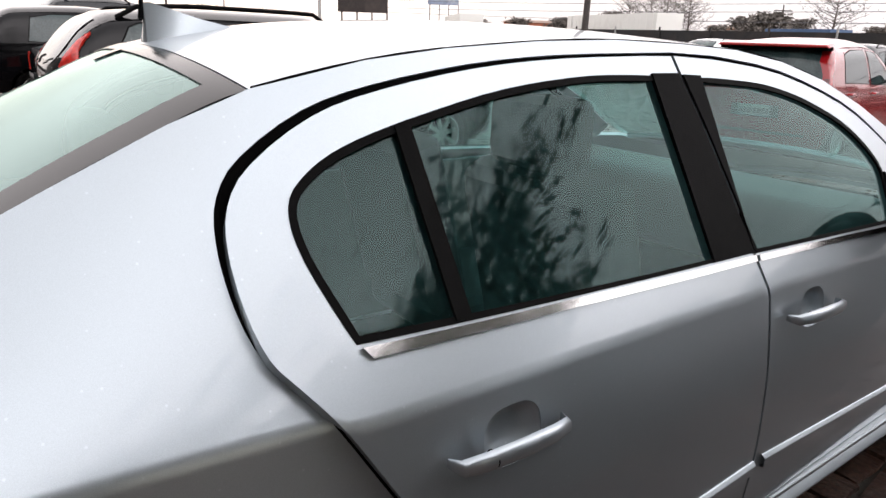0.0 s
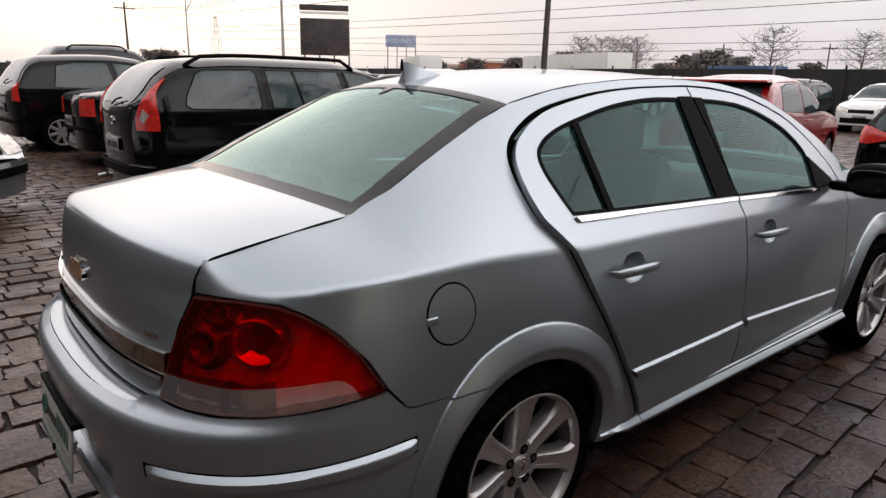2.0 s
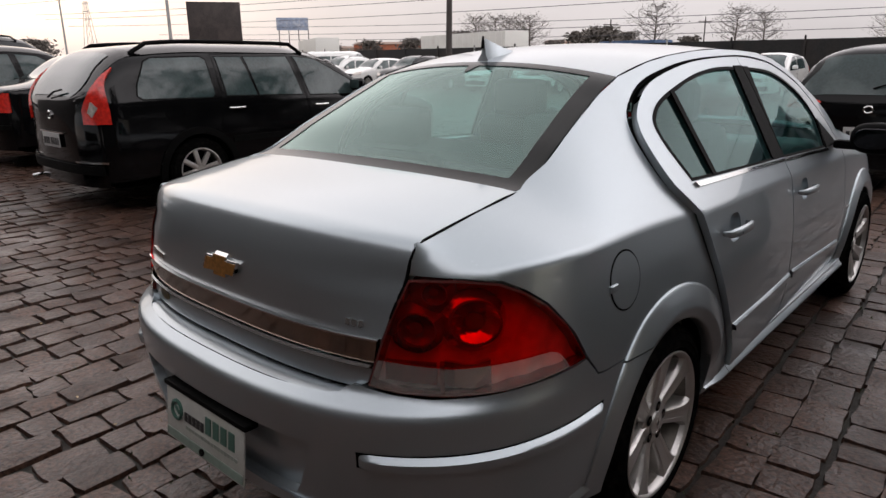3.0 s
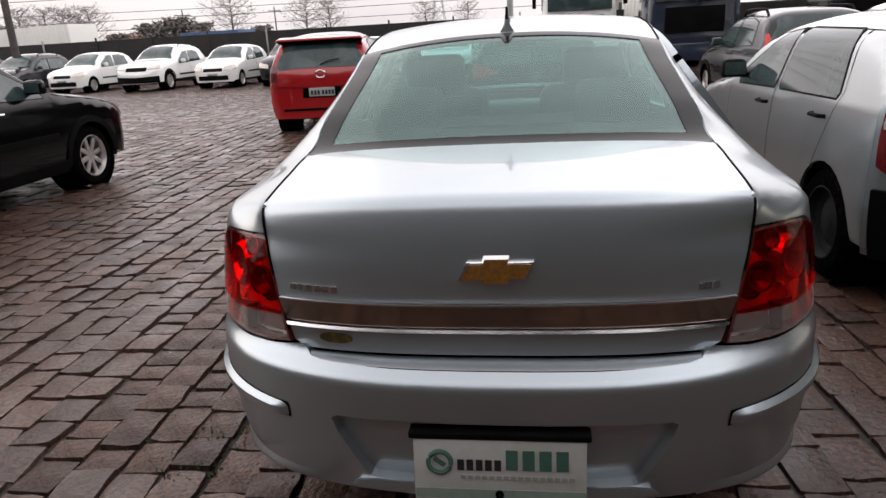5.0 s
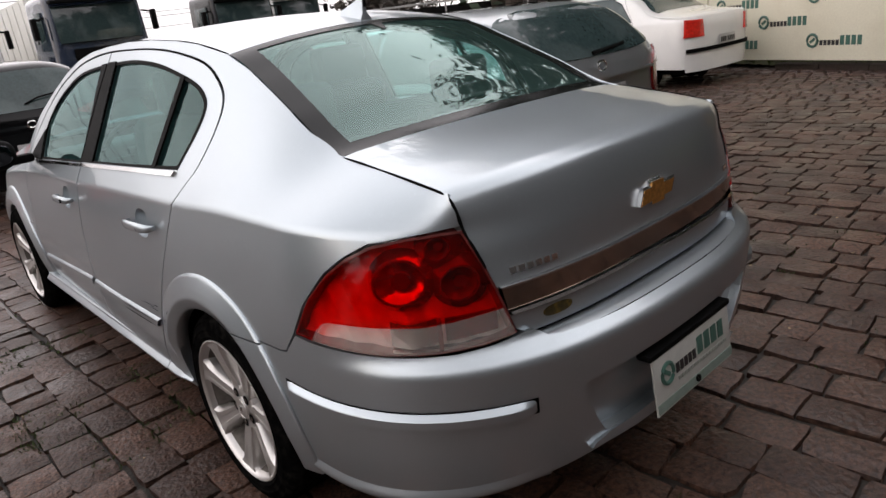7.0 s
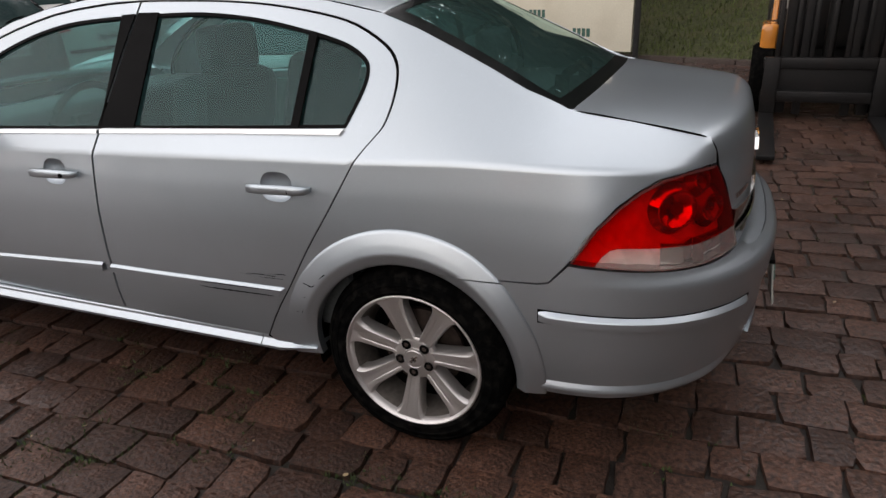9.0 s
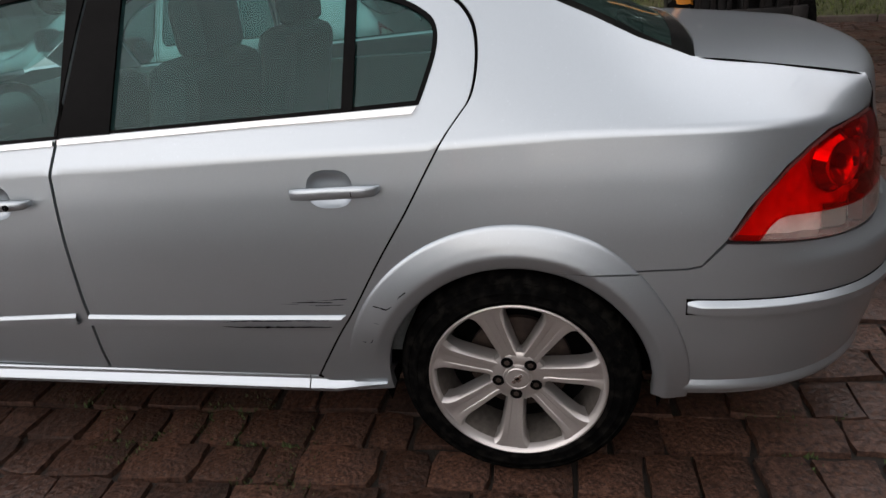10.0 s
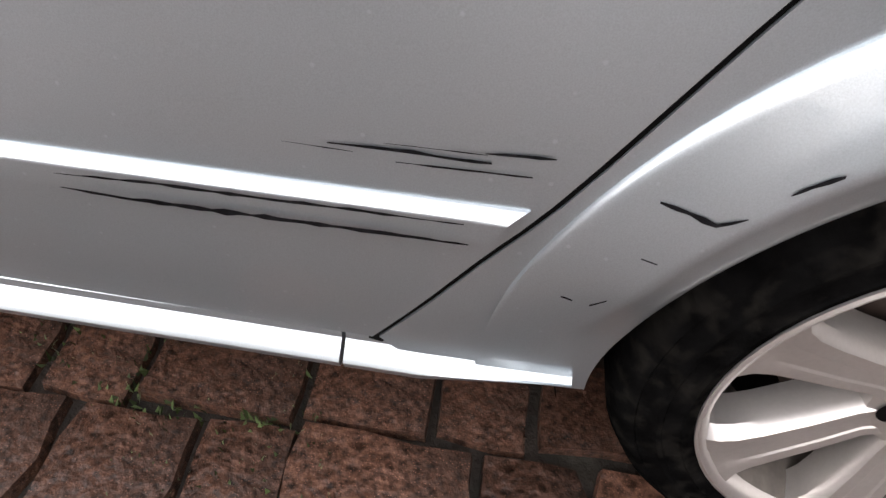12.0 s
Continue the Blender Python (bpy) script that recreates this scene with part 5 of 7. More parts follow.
def end_at(sh, x, z, back, out):
    """The point of the rear or front skin at (x, z)."""
    lo, hi = (sh.y0 + .42, sh.y0) if back else (sh.y1 - .5, sh.y1)
    lim = sh.x(lo, z) * .97
    if abs(x) > lim:
        x = math.copysign(lim + (abs(x) - lim) * .08, x)
    for _ in range(20):
        y = (lo + hi) / 2
        if z < sh.top(y) and abs(x) < sh.x(y, z):
            lo = y
        else:
            hi = y
    return Vector((x, lo + (-out if back else out), z))


def stand(x, y, yaw):
    return pose(x, y, rise(x, y), 0, 0, yaw)


# --- black estate car beside the sedan
estate = make_car("black_estate_car", "black estate car with roof rails and red corner lamps", dict(
    rear=-.98, front=3.58, wb=2.686, half=.885, wheel=.31, paint=BLACK, lean=.36,
    top=[(-.98, .98), (-.93, 1.06), (-.81, 1.22), (-.64, 1.38), (-.48, 1.455), (.2, 1.50), (1.2, 1.49), (1.7, 1.40), (2.4, 1.02), (3.0, .93), (3.4, .78), (3.58, .62)],
    belt=[(-1, .98), (.5, .95), (2.3, .90), (3.5, .66)],
    windows=[[(-.52, 1.03), (-.50, 1.12), (-.38, 1.32), (-.30, 1.35), (.18, 1.36), (.22, 1.33), (.23, 1.02), (.20, .99), (-.48, 1.0)], [(.36, 1.0), (.34, 1.36), (.62, 1.36), (.70, .99)], [(.73, .99), (.66, 1.36), (1.18, 1.36), (1.26, .975)], [(1.36, .97), (1.28, 1.36), (1.55, 1.33), (2.10, 1.03), (2.15, .95)]],
    doors=[[(.30, .28), (.22, .60), (.30, .98), (.30, 1.39), (1.24, 1.40), (1.31, .9), (1.30, .28)], [(1.312, .28), (1.322, .9), (1.255, 1.40), (1.6, 1.36), (2.25, 1.0), (2.28, .28)], rounded([(-.30, .80), (-.12, .80), (-.12, .94), (-.30, .94)], 2)],
    handles=[(.45, .88), (1.50, .86)], handle_paint=CHROME, moulding=(.36, 2.2, .58), mirror=(1.98, 1.06), rails=(-.45, 1.45), cladding=True,
    panes={"rear_screen": (-.945, -.60, .80, .78), "windscreen": (1.66, 2.34, .88, .90)},
    tail=[("tail_lamp", LAMP_RED, [(.89, .80), (.64, .80), (.635, .92), (.68, 1.02), (.71, 1.14), (.715, 1.27), (.77, 1.24), (.83, 1.08), (.89, .92)], .006), ("lamp_white_inset", LAMP_PALE, [(.74, .86), (.70, .90), (.73, .99), (.78, .94)], .014), ("rear_garnish", CHROME, [(.0, .70), (.28, .70), (.28, .715), (.0, .715)], .008), ("bumper_strip", BLACK_TRIM, [(0, .36), (.78, .36), (.78, .44), (0, .44)], .02), ("bumper_line", CHROME, [(.45, .455), (.82, .46), (.82, .475), (.45, .47)], .012)],
    head=[("headlamp", LAMP_PALE, [(.45, .62), (.84, .66), (.82, .80), (.50, .72)], .004), ("mid_grille", BLACK_TRIM, [(-.4, .34), (.4, .34), (.4, .5), (-.4, .5)], .006)],
    plates=(.635, .42), wiper=1.02, badge=.86), stand(-5.36, 1.48, 0))

part("exhaust_tip", tube([(-.55, -.70, .27), (-.55, -.95, .25), (-.57, -1.04, .235)], .028, 10), CHROME, estate, "bright exhaust tip")

SEDAN = dict(rear=-1.0, front=3.42, wb=2.55, half=.84, wheel=.30, lean=.42,
    top=[(-1.0, .88), (-.93, .98), (-.5, 1.05), (-.3, 1.10), (.15, 1.36), (.5, 1.43), (1.2, 1.43), (1.6, 1.34), (2.2, 1.0), (2.8, .93), (3.25, .78), (3.42, .6)],
    belt=[(-1, .93), (.5, .93), (2.2, .88), (3.4, .62)],
    windows=[[(-.02, .97), (.22, 1.22), (.40, 1.30), (.95, 1.31), (1.02, .96)], [(1.10, .95), (1.03, 1.31), (1.35, 1.28), (1.85, 1.02), (1.92, .93)]],
    doors=[[(.36, .28), (.18, .60), (-.05, .95), (.2, 1.30), (1.0, 1.34), (1.07, .9), (1.06, .28)], [(1.072, .28), (1.082, .9), (1.012, 1.34), (1.4, 1.30), (2.02, .95), (2.05, .28)]],
    handles=[(.30, .84), (1.25, .83)], moulding=(.40, 1.98, .55), mirror=(1.72, 1.02),
    panes={"rear_screen": (-.36, .22, .84, .84), "windscreen": (1.56, 2.16, .86, .9)},
    tail=[("tail_lamp", LAMP_RED, [(.80, .70), (.52, .70), (.54, .92), (.78, .93)], .006), ("bumper_line", BLACK_TRIM, [(0, .50), (.78, .50), (.78, .55), (0, .55)], .012)],
    head=[("headlamp", LAMP_PALE, [(.42, .60), (.80, .63), (.78, .77), (.44, .72)], .004), ("mid_grille", BLACK_TRIM, [(-.36, .58), (.36, .58), (.36, .70), (-.36, .70)], .006), ("mid_air_intake", BLACK_TRIM, [(-.5, .30), (.5, .30), (.5, .42), (-.5, .42)], .006)],
    plates=(.62, .48))
HATCH = dict(corner=.15, rear=-.62, front=3.22, wb=2.46, half=.82, wheel=.295, lean=.28,
    top=[(-.62, .90), (-.56, 1.02), (-.42, 1.26), (-.28, 1.42), (-.1, 1.48), (.8, 1.52), (1.3, 1.48), (1.6, 1.36), (2.1, 1.03), (2.7, .94), (3.05, .78), (3.22, .58)],
    belt=[(-.6, .96), (.5, .94), (2.0, .90), (3.2, .62)],
    windows=[[(-.02, 1.0), (.05, 1.32), (.30, 1.37), (.80, 1.38), (.88, .97)], [(.97, .96), (.90, 1.38), (1.2, 1.35), (1.72, 1.06), (1.78, .94)]],
    doors=[[(.34, .28), (.16, .60), (-.04, 1.0), (.06, 1.40), (.85, 1.41), (.93, .9), (.92, .28)], [(.932, .28), (.942, .9), (.862, 1.41), (1.25, 1.38), (1.9, .98), (1.95, .28)]],
    handles=[(.18, .86), (1.10, .85)], moulding=(.40, 1.88, .54), mirror=(1.60, 1.04),
    panes={"rear_screen": (-.575, -.31, .90, .86), "windscreen": (1.40, 2.05, .86, .9)},
    tail=[("tail_lamp", LAMP_RED, [(.80, .78), (.64, .79), (.66, 1.02), (.80, 1.06)], .006), ("bumper_line", BLACK_TRIM, [(0, .44), (.72, .44), (.72, .50), (0, .50)], .012)],
    head=[("headlamp", LAMP_PALE, [(.40, .62), (.79, .66), (.77, .82), (.42, .75)], .004), ("mid_grille", BLACK_TRIM, [(-.36, .60), (.36, .60), (.36, .70), (-.36, .70)], .006), ("mid_air_intake", BLACK_TRIM, [(-.55, .30), (.55, .30), (.55, .46), (-.55, .46)], .006)],
    plates=(.66, .48), wiper=1.04)

# the red hatchback ahead
make_car("red_hatchback", "bright red five-door hatchback with dewy rear window", dict(HATCH, paint=RED, half=.83, corner=.13, spoiler=(1.36, -.36, 1.425), mirror_paint=BLACK_TRIM,
    tail=[("tail_lamp", material("dim_red_lamp", (.10, .008, .008), .12, coat=.8, grain=.3), [(.81, .80), (.70, .80), (.68, .95), (.71, 1.04), (.81, 1.04)], .006), ("mid_plate_recess", GAP, [(-.30, .555), (.30, .555), (.29, .70), (-.29, .70)], .002), ("mid_lower_slot", GAP, [(-.62, .36), (.62, .36), (.62, .39), (-.62, .39)], .003), ("bumper_crease", RED, [(0, .70), (.76, .74), (.76, .77), (0, .735)], .014)],
    plates=(.635, .48), badge=.90, badge_size=1.7, moulding=None), stand(-3.21, 8.58, 7))
# the black hatchback beside it
make_car("black_hatchback", "black five-door hatchback with swept red tail lamps", dict(HATCH, paint=BLACK, half=.84, lean=.40,
    tail=[("tail_lamp", LAMP_RED, [(.82, .84), (.70, .84), (.46, .90), (.46, .92), (.70, 1.0), (.82, 1.02)], .006), ("mid_lid_crease", BLACK, [(-.55, .76), (.55, .76), (.55, .78), (-.55, .78)], .012), ("model_lettering", CHROME, [(.40, .815), (.58, .82), (.58, .845), (.40, .84)], .008)],
    plates=(.60, .48), badge=.85, wiper=1.06, moulding=None), stand(.16, 7.02, -2))
# the light silver hatchback close to the sedan's right
make_car("silver_hatchback", "light silver compact hatchback with black lower bumper and steel wheels", dict(HATCH, paint=SILVER_FLAT, half=.80, steel=True, corner=.17, mirror_paint=BLACK_TRIM, handle_paint=BLACK_TRIM, floor=.24,
    rear=-.60, top=[(-.60, .86), (-.55, .98), (-.43, 1.15), (-.25, 1.32), (-.05, 1.375), (.8, 1.395), (1.25, 1.36), (1.55, 1.28), (2.05, 1.0), (2.65, .92), (3.0, .78), (3.18, .58)], front=3.18,
    belt=[(-.6, .93), (.5, .92), (2.0, .88), (3.2, .6)],
    windows=[[(.03, .962), (.01, .99), (.09, 1.26), (.13, 1.295), (.80, 1.305), (.835, 1.28), (.88, .975), (.86, .95)], [(.97, .95), (.955, .98), (.905, 1.28), (.93, 1.30), (1.13, 1.275), (1.66, 1.03), (1.74, .95), (1.72, .93)]],
    tail=[("tail_lamp", LAMP_DARK, rounded([(.66, .655), (.625, .70), (.62, .86), (.70, .945), (.80, .985), (.86, .985), (.85, .80), (.76, .67)], 1), .006), ("reversing_lamp", LAMP_PALE, rounded([(.70, .865), (.655, .870), (.70, .925), (.775, .955), (.785, .875)], 1), .014), ("lower_bumper", BLACK_TRIM, [(0, .26), (.77, .26), (.78, .595), (0, .565)], .016), ("lid_shelf", SILVER_FLAT, [(0, .845), (.61, .850), (.61, .866), (0, .862)], .018), ("lid_gap", GAP, [(.625, .595), (.632, .595), (.632, .66), (.625, .66)], .008),
        ("mid_rear_screen", CAR_GLASS, rounded([(-.62, .995), (.62, .995), (.74, 1.06), (.765, 1.18), (.74, 1.30), (.62, 1.335), (-.62, 1.335), (-.74, 1.30), (-.765, 1.18), (-.74, 1.06)], 2), -.004), ("mid_screen_wiper", BLACK_TRIM, [(-.05, 1.0), (.34, 1.03), (.34, 1.045), (-.05, 1.02)], .012)],
    panes={"windscreen": (1.40, 2.05, .86, .9)}, wiper=None,
    plates=(.735, .48), badge=.93, moulding=None), stand(2.43, 1.46, 0))
# dark crossover hatchback further on
make_car("graphite_hatchback", "dark graphite hatchback with red lamps beside parked trucks", dict(HATCH, paint=GRAPHITE, half=.86, cladding=True, rails=(0, 1.2), wb=2.59, front=3.35,
    tail=[("tail_lamp", LAMP_RED, [(.84, .84), (.70, .86), (.68, 1.0), (.72, 1.16), (.82, 1.12)], .006), ("reversing_lamp", LAMP_PALE, [(.82, .90), (.73, .90), (.73, .98), (.82, .98)], .012), ("lower_bumper", BLACK_TRIM, [(0, .28), (.8, .28), (.8, .5), (0, .5)], .014)]), stand(4.22, 8.85, 0))
# white saloon by the sign panels
make_car("white_saloon", "white four-door saloon with steel wheels by the sign panels", dict(SEDAN, paint=WHITE, steel=True, half=.85), stand(8.2, 3.74, -4))
# row behind the estate
make_car("black_saloon", "black saloon with its boot lid damaged beside the estate", dict(SEDAN, paint=BLACK, half=.86, moulding=None), stand(-8.60, 1.75, 0))
make_car("dark_hatchback", "dark hatchback parked in the row", dict(HATCH, paint=BLACK, half=.83), stand(-11.0, .88, 3))
make_car("dark_van", "dark tall estate with roof rails in the row", dict(HATCH, paint=GRAPHITE, half=.92, rails=(-.1, 1.2), top=[(-.62, 1.1), (-.56, 1.3), (-.42, 1.6), (-.2, 1.76), (.8, 1.80), (1.3, 1.74), (1.7, 1.5), (2.1, 1.15), (2.7, 1.05), (3.05, .85), (3.22, .6)], belt=[(-.6, 1.05), (2.0, .98), (3.2, .66)]), stand(-16.0, 2.2, 4))
# silver car whose nose stands across the lane
make_car("silver_compact", "silver compact car with a dark bumper strip", dict(HATCH, paint=SILVER_FLAT, half=.85, wb=2.51, front=3.34,
    head=[("headlamp", LAMP_PALE, [(.40, .58), (.82, .60), (.80, .74), (.42, .72)], .004), ("bumper_line", BLACK_TRIM, [(0, .42), (.82, .42), (.82, .50), (0, .50)], .014), ("mid_grille", BLACK_TRIM, [(-.36, .60), (.36, .60), (.36, .70), (-.36, .70)], .006)]), stand(-7.15, -3.25, -36))

# --- the far row, noses towards the lane
row = "cars in the far row"
w1 = make_car("white_hatchback", "white hatchback parked nose outwards along the fence", dict(HATCH, paint=WHITE), stand(-17.7, 25.3, 178), row, True)
copy_thing(w1, stand(-11.4, 24.6, 181))
copy_thing(w1, stand(-5.9, 24.8, 180))
copy_thing(w1, stand(.45, 20.9, 180))
copy_thing(w1, stand(-27.0, 26.0, 176))
suv = make_car("white_crossover", "white crossover with roof rails and black lower trim", dict(HATCH, paint=WHITE, half=.90, rails=(0, 1.2), cladding=True, wheel=.34, floor=.28, wb=2.65, front=3.5,
    top=[(-.62, 1.0), (-.56, 1.15), (-.42, 1.40), (-.28, 1.56), (-.1, 1.62), (.8, 1.66), (1.3, 1.62), (1.6, 1.5), (2.1, 1.14), (2.9, 1.04), (3.3, .86), (3.5, .62)], belt=[(-.6, 1.06), (2.0, .98), (3.5, .7)],
    head=[("headlamp", LAMP_PALE, [(.42, .78), (.86, .82), (.84, .94), (.44, .88)], .004), ("mid_grille", BLACK_TRIM, [(-.40, .74), (.40, .74), (.40, .86), (-.40, .86)], .006), ("lower_bumper", BLACK_TRIM, [(0, .32), (.82, .32), (.82, .56), (0, .52)], .01)]), stand(-14.35, 24.9, 180), row, True)
copy_thing(suv, stand(-30.5, 26.5, 177))
dark = make_car("dark_crossover", "dark crossover parked nose outwards in the row", dict(HATCH, paint=GRAPHITE, half=.88, rails=(0, 1.2), top=[(-.62, 1.0), (-.56, 1.1), (-.42, 1.38), (-.28, 1.52), (-.1, 1.58), (.8, 1.62), (1.3, 1.58), (1.6, 1.46), (2.1, 1.1), (2.7, 1.0), (3.05, .84), (3.22, .6)]), stand(-8.75, 24.4, 180), row, True)
copy_thing(dark, stand(-20.9, 25.6, 178))
copy_thing(dark, stand(-33.8, 27.0, 177))
copy_thing(dark, stand(-24.0, 25.8, 178))
pick = make_car("white_pickup", "white compact pickup with dark lower bumper", dict(HATCH, paint=WHITE, half=.83, wb=2.7, front=3.45, cladding=True,
    top=[(-.62, .95), (-.5, .96), (.6, .97), (.75, 1.2), (.95, 1.50), (1.3, 1.54), (1.55, 1.48), (1.85, 1.34), (2.3, 1.05), (2.9, .96), (3.3, .80), (3.45, .58)],
    windows=[[(1.05, .98), (1.12, 1.38), (1.45, 1.38), (1.95, 1.06), (2.0, .95)]], doors=[[(1.0, .28), (1.0, 1.42), (1.5, 1.42), (2.12, .98), (2.15, .28)]], handles=[(1.15, .86)], mirror=(1.85, 1.06), moulding=None,
    panes={"rear_screen": (.74, .95, .8, .8), "windscreen": (1.60, 2.26, .86, .9)},
    head=[("headlamp", LAMP_PALE, [(.44, .68), (.80, .70), (.78, .84), (.46, .80)], .004), ("mid_grille", BLACK_TRIM, [(-.38, .66), (.38, .66), (.38, .78), (-.38, .78)], .006), ("lower_bumper", GRAPHITE, [(0, .28), (.80, .28), (.80, .60), (0, .58)], .014)]), stand(-2.47, 20.9, 180), row, True)
copy_thing(dark, stand(-.9, 24.9, 180))
copy_thing(pick, stand(6.5, 9.6, -3))
make_car("white_minibus", "white minibus parked by the far fence", dict(HATCH, paint=WHITE, half=.90, wb=2.4, front=3.3, far=1, top=[(-.62, 1.5), (-.5, 1.85), (-.2, 1.95), (2.4, 1.95), (2.8, 1.82), (3.1, 1.3), (3.22, 1.0), (3.3, .7)], belt=[(-.6, 1.15), (3.0, 1.12), (3.3, .8)],
    windows=[[(-.4, 1.2), (-.35, 1.65), (.35, 1.65), (.35, 1.2)], [(.45, 1.2), (.45, 1.65), (1.25, 1.65), (1.25, 1.2)], [(1.35, 1.2), (1.35, 1.65), (2.0, 1.65), (2.2, 1.2)]], doors=[], panes={"rear_screen": (-.57, -.48, .7, .7), "windscreen": (2.82, 3.12, .85, .85)}, rails=None), stand(-33, 25.2, -60), "", True)
gp = make_car("grey_hatchback", "grey hatchback among the cars beyond the estate", dict(HATCH, paint=GRAPHITE), stand(-21.5, 16.5, 150), "cars beyond the estate", True)
copy_thing(gp, stand(-24.5, 17.5, 150))
copy_thing(gp, stand(-19.0, 11.0, 10))
copy_thing(w1, stand(-27.0, 14.0, 20))


# ---- boundary: fence, wall, sign panels, bank, trucks, poles ----
FENCE = material("black_mesh_fence", (.010, .010, .010), .75, grain=.5, grain_scale=14, stain=.5, stain_scale=1.2, stain_color=(.035, .025, .02), bump=.4, bump_scale=20)
WALL = material("dark_plank_wall", (.022, .016, .014), .7, grain=.5, grain_scale=9, stain=.6, stain_scale=.8, stain_color=(.06, .045, .04), bump=.5, bump_scale=12)
CONCRETE = material("kerb_concrete", (.060, .042, .034), .8, grain=.3, stain=.6, stain_color=(.09, .08, .06), bump=.4, bump_scale=40)
GRASS_GROUND = material("grass_soil", (.050, .056, .018), .9, grain=.5, grain_scale=12, stain=.6, stain_scale=1.5, stain_color=(.09, .075, .03), bump=.7, bump_scale=30)
GRASS = material("grass_blades", (.070, .088, .022), .7, island_tint=.5)
PANEL = material("sign_panel", (.66, .63, .50), .55, grain=.05, stain=.35, stain_scale=1.5, stain_color=(.52, .48, .36), bump=.1, bump_scale=8)
WOOD_POLE = material("dark_wood_pole", (.05, .042, .038), .8, grain=.4, grain_scale=12, stain=.4)
GREY_POLE = material("grey_steel_pole", (.30, .30, .29), .6, .3, grain=.15, stain=.3)
WIRE = material("cable", (.09, .09, .095), .6, grain=.1)
TRAILER = material("white_trailer_side", (.62, .62, .58), .5, grain=.05, stain=.4, stain_scale=.7, stain_color=(.48, .46, .42))
BLUE = material("blue_tarpaulin", (.03, .075, .16), .6, grain=.2, stain=.3)
TRUCK_BLUE = paint("dark_blue_paint", (.012, .022, .045))


def run(points, h, thick, z=0.0):
    """A straight-sided wall along the points."""
    bm = bmesh.new()
    for (a, b), (c, d) in zip(points, points[1:]):
        ln = math.hypot(c - a, d - b)
        me = box(ln + .02, thick, h, (0, 0, 0), 0)
        me.transform(Matrix.Translation(((a + c) / 2, (b + d) / 2, z + h / 2)) @ Matrix.Rotation(math.atan2(d - b, c - a), 4, "Z"))
        bm.from_mesh(me)
        bpy.data.meshes.remove(me)
    return from_bm(bm, False)


fence = part("wall_north", run([(-75, 33), (-30, 29.5), (12, 28), (30, 27)], 2.05, .05), FENCE)
tagged(fence, "black mesh boundary fence behind the parked cars", "fence", kind="structure")
for i in range(34):
    x = -70 + i * 2.9
    y = 33 + (x + 75) / 45 * -3.5 if x < -30 else 29.5 - (x + 30) / 42 * 1.5
    part("fence_post", box(.07, .07, 2.2, (x, y - .06, 1.1), .01), GREY_POLE if i % 4 == 0 else FENCE, fence)
WA, WD = Vector((10.9, -2.2, 0)), Vector((.59, .81, 0)).normalized()
wall = part("wall_east", run([(WA - WD * 14)[:2], (WA + WD * 44)[:2]], 2.25, .12), WALL)
tagged(wall, "dark timber boundary wall above a grass bank", "wall", kind="structure")
for i in range(24):
    p = WA + WD * (-13.5 + i * 2.4) + Vector((-.09, .06, 0))
    part("wall_post", box(.09, .09, 2.35, (p.x, p.y, 1.17), .01, turn=Matrix.Rotation(-radians(36), 4, "Z")), WALL, wall)
west = tagged(part("wall_west", run([(-75, 33), (-75, -40)], 2.05, .05), FENCE), "black mesh boundary fence", "fence", kind="structure")
south = tagged(part("wall_south", run([(-75, -40), (30, -40), (2, -14)], 2.05, .05), FENCE), "black mesh boundary fence", "fence", kind="structure")

# sign panels: tall pale boards with rows of faint printed marks
SA, SB = Vector((8.55, .52, 0)), Vector((11.0, 7.1, 0))
SDir = (SB - SA).normalized()
SN = Vector((-SDir.y, SDir.x, 0))
panels = thing("sign_panels", "pale sign boards with rows of green and black marks", "sign board")
L = (SB - SA).length
for i in range(2):
    a_, b_ = SA + SDir * (L * i / 2 + .01), SA + SDir * (L * (i + 1) / 2 - .01)
    c_ = (a_ + b_) / 2
    rot = Matrix.Rotation(math.atan2(SDir.y, SDir.x), 4, "Z")
    pn = part("panel", box(L / 2 - .03, .05, 2.9, (0, 0, 0), .008), PANEL, panels)
    pn.matrix_local = Matrix.Translation((c_.x, c_.y, 1.60)) @ rot
    for k in range(4):
        for r_ in range(5):
            u = L / 4 - .30 - k * .86
            z_ = -1.22 + r_ * .60 + (.30 if k % 2 else 0) + .02 * k
            if u < -L / 4 + .75:
                continue
            mk = part("printed_mark", merged([tube([(u + .085 * math.cos(t), .028, z_ + .085 * math.sin(t)) for t in [j * math.pi / 6 for j in range(12)]], .02, 5, True), box(.09, .004, .04, (u, .027, z_), 0, turn=Matrix.Rotation(.6, 4, "Y"))]), INK_GREEN, pn)
            part("dark_bars", merged([box(.046, .004, .07, (u - .14 - .062 * j, .027, z_ - .03), 0) for j in range(5)]), INK_BLACK, mk)
            part("green_bars", merged([box(.062, .004, .125, (u - .46 - .085 * j, .027, z_), 0) for j in range(4)]), INK_GREEN, mk)
    part("panel_frame", box(L / 2 - .03, .07, .05, (c_.x, c_.y, .17), .008, turn=rot), GREY_POLE, pn).matrix_parent_inverse = pn.matrix_local.inverted()
part("end_post", box(.08, .08, 3.1, (SA.x - SDir.x * .05, SA.y - SDir.y * .05, 1.55), .01), FENCE, panels)

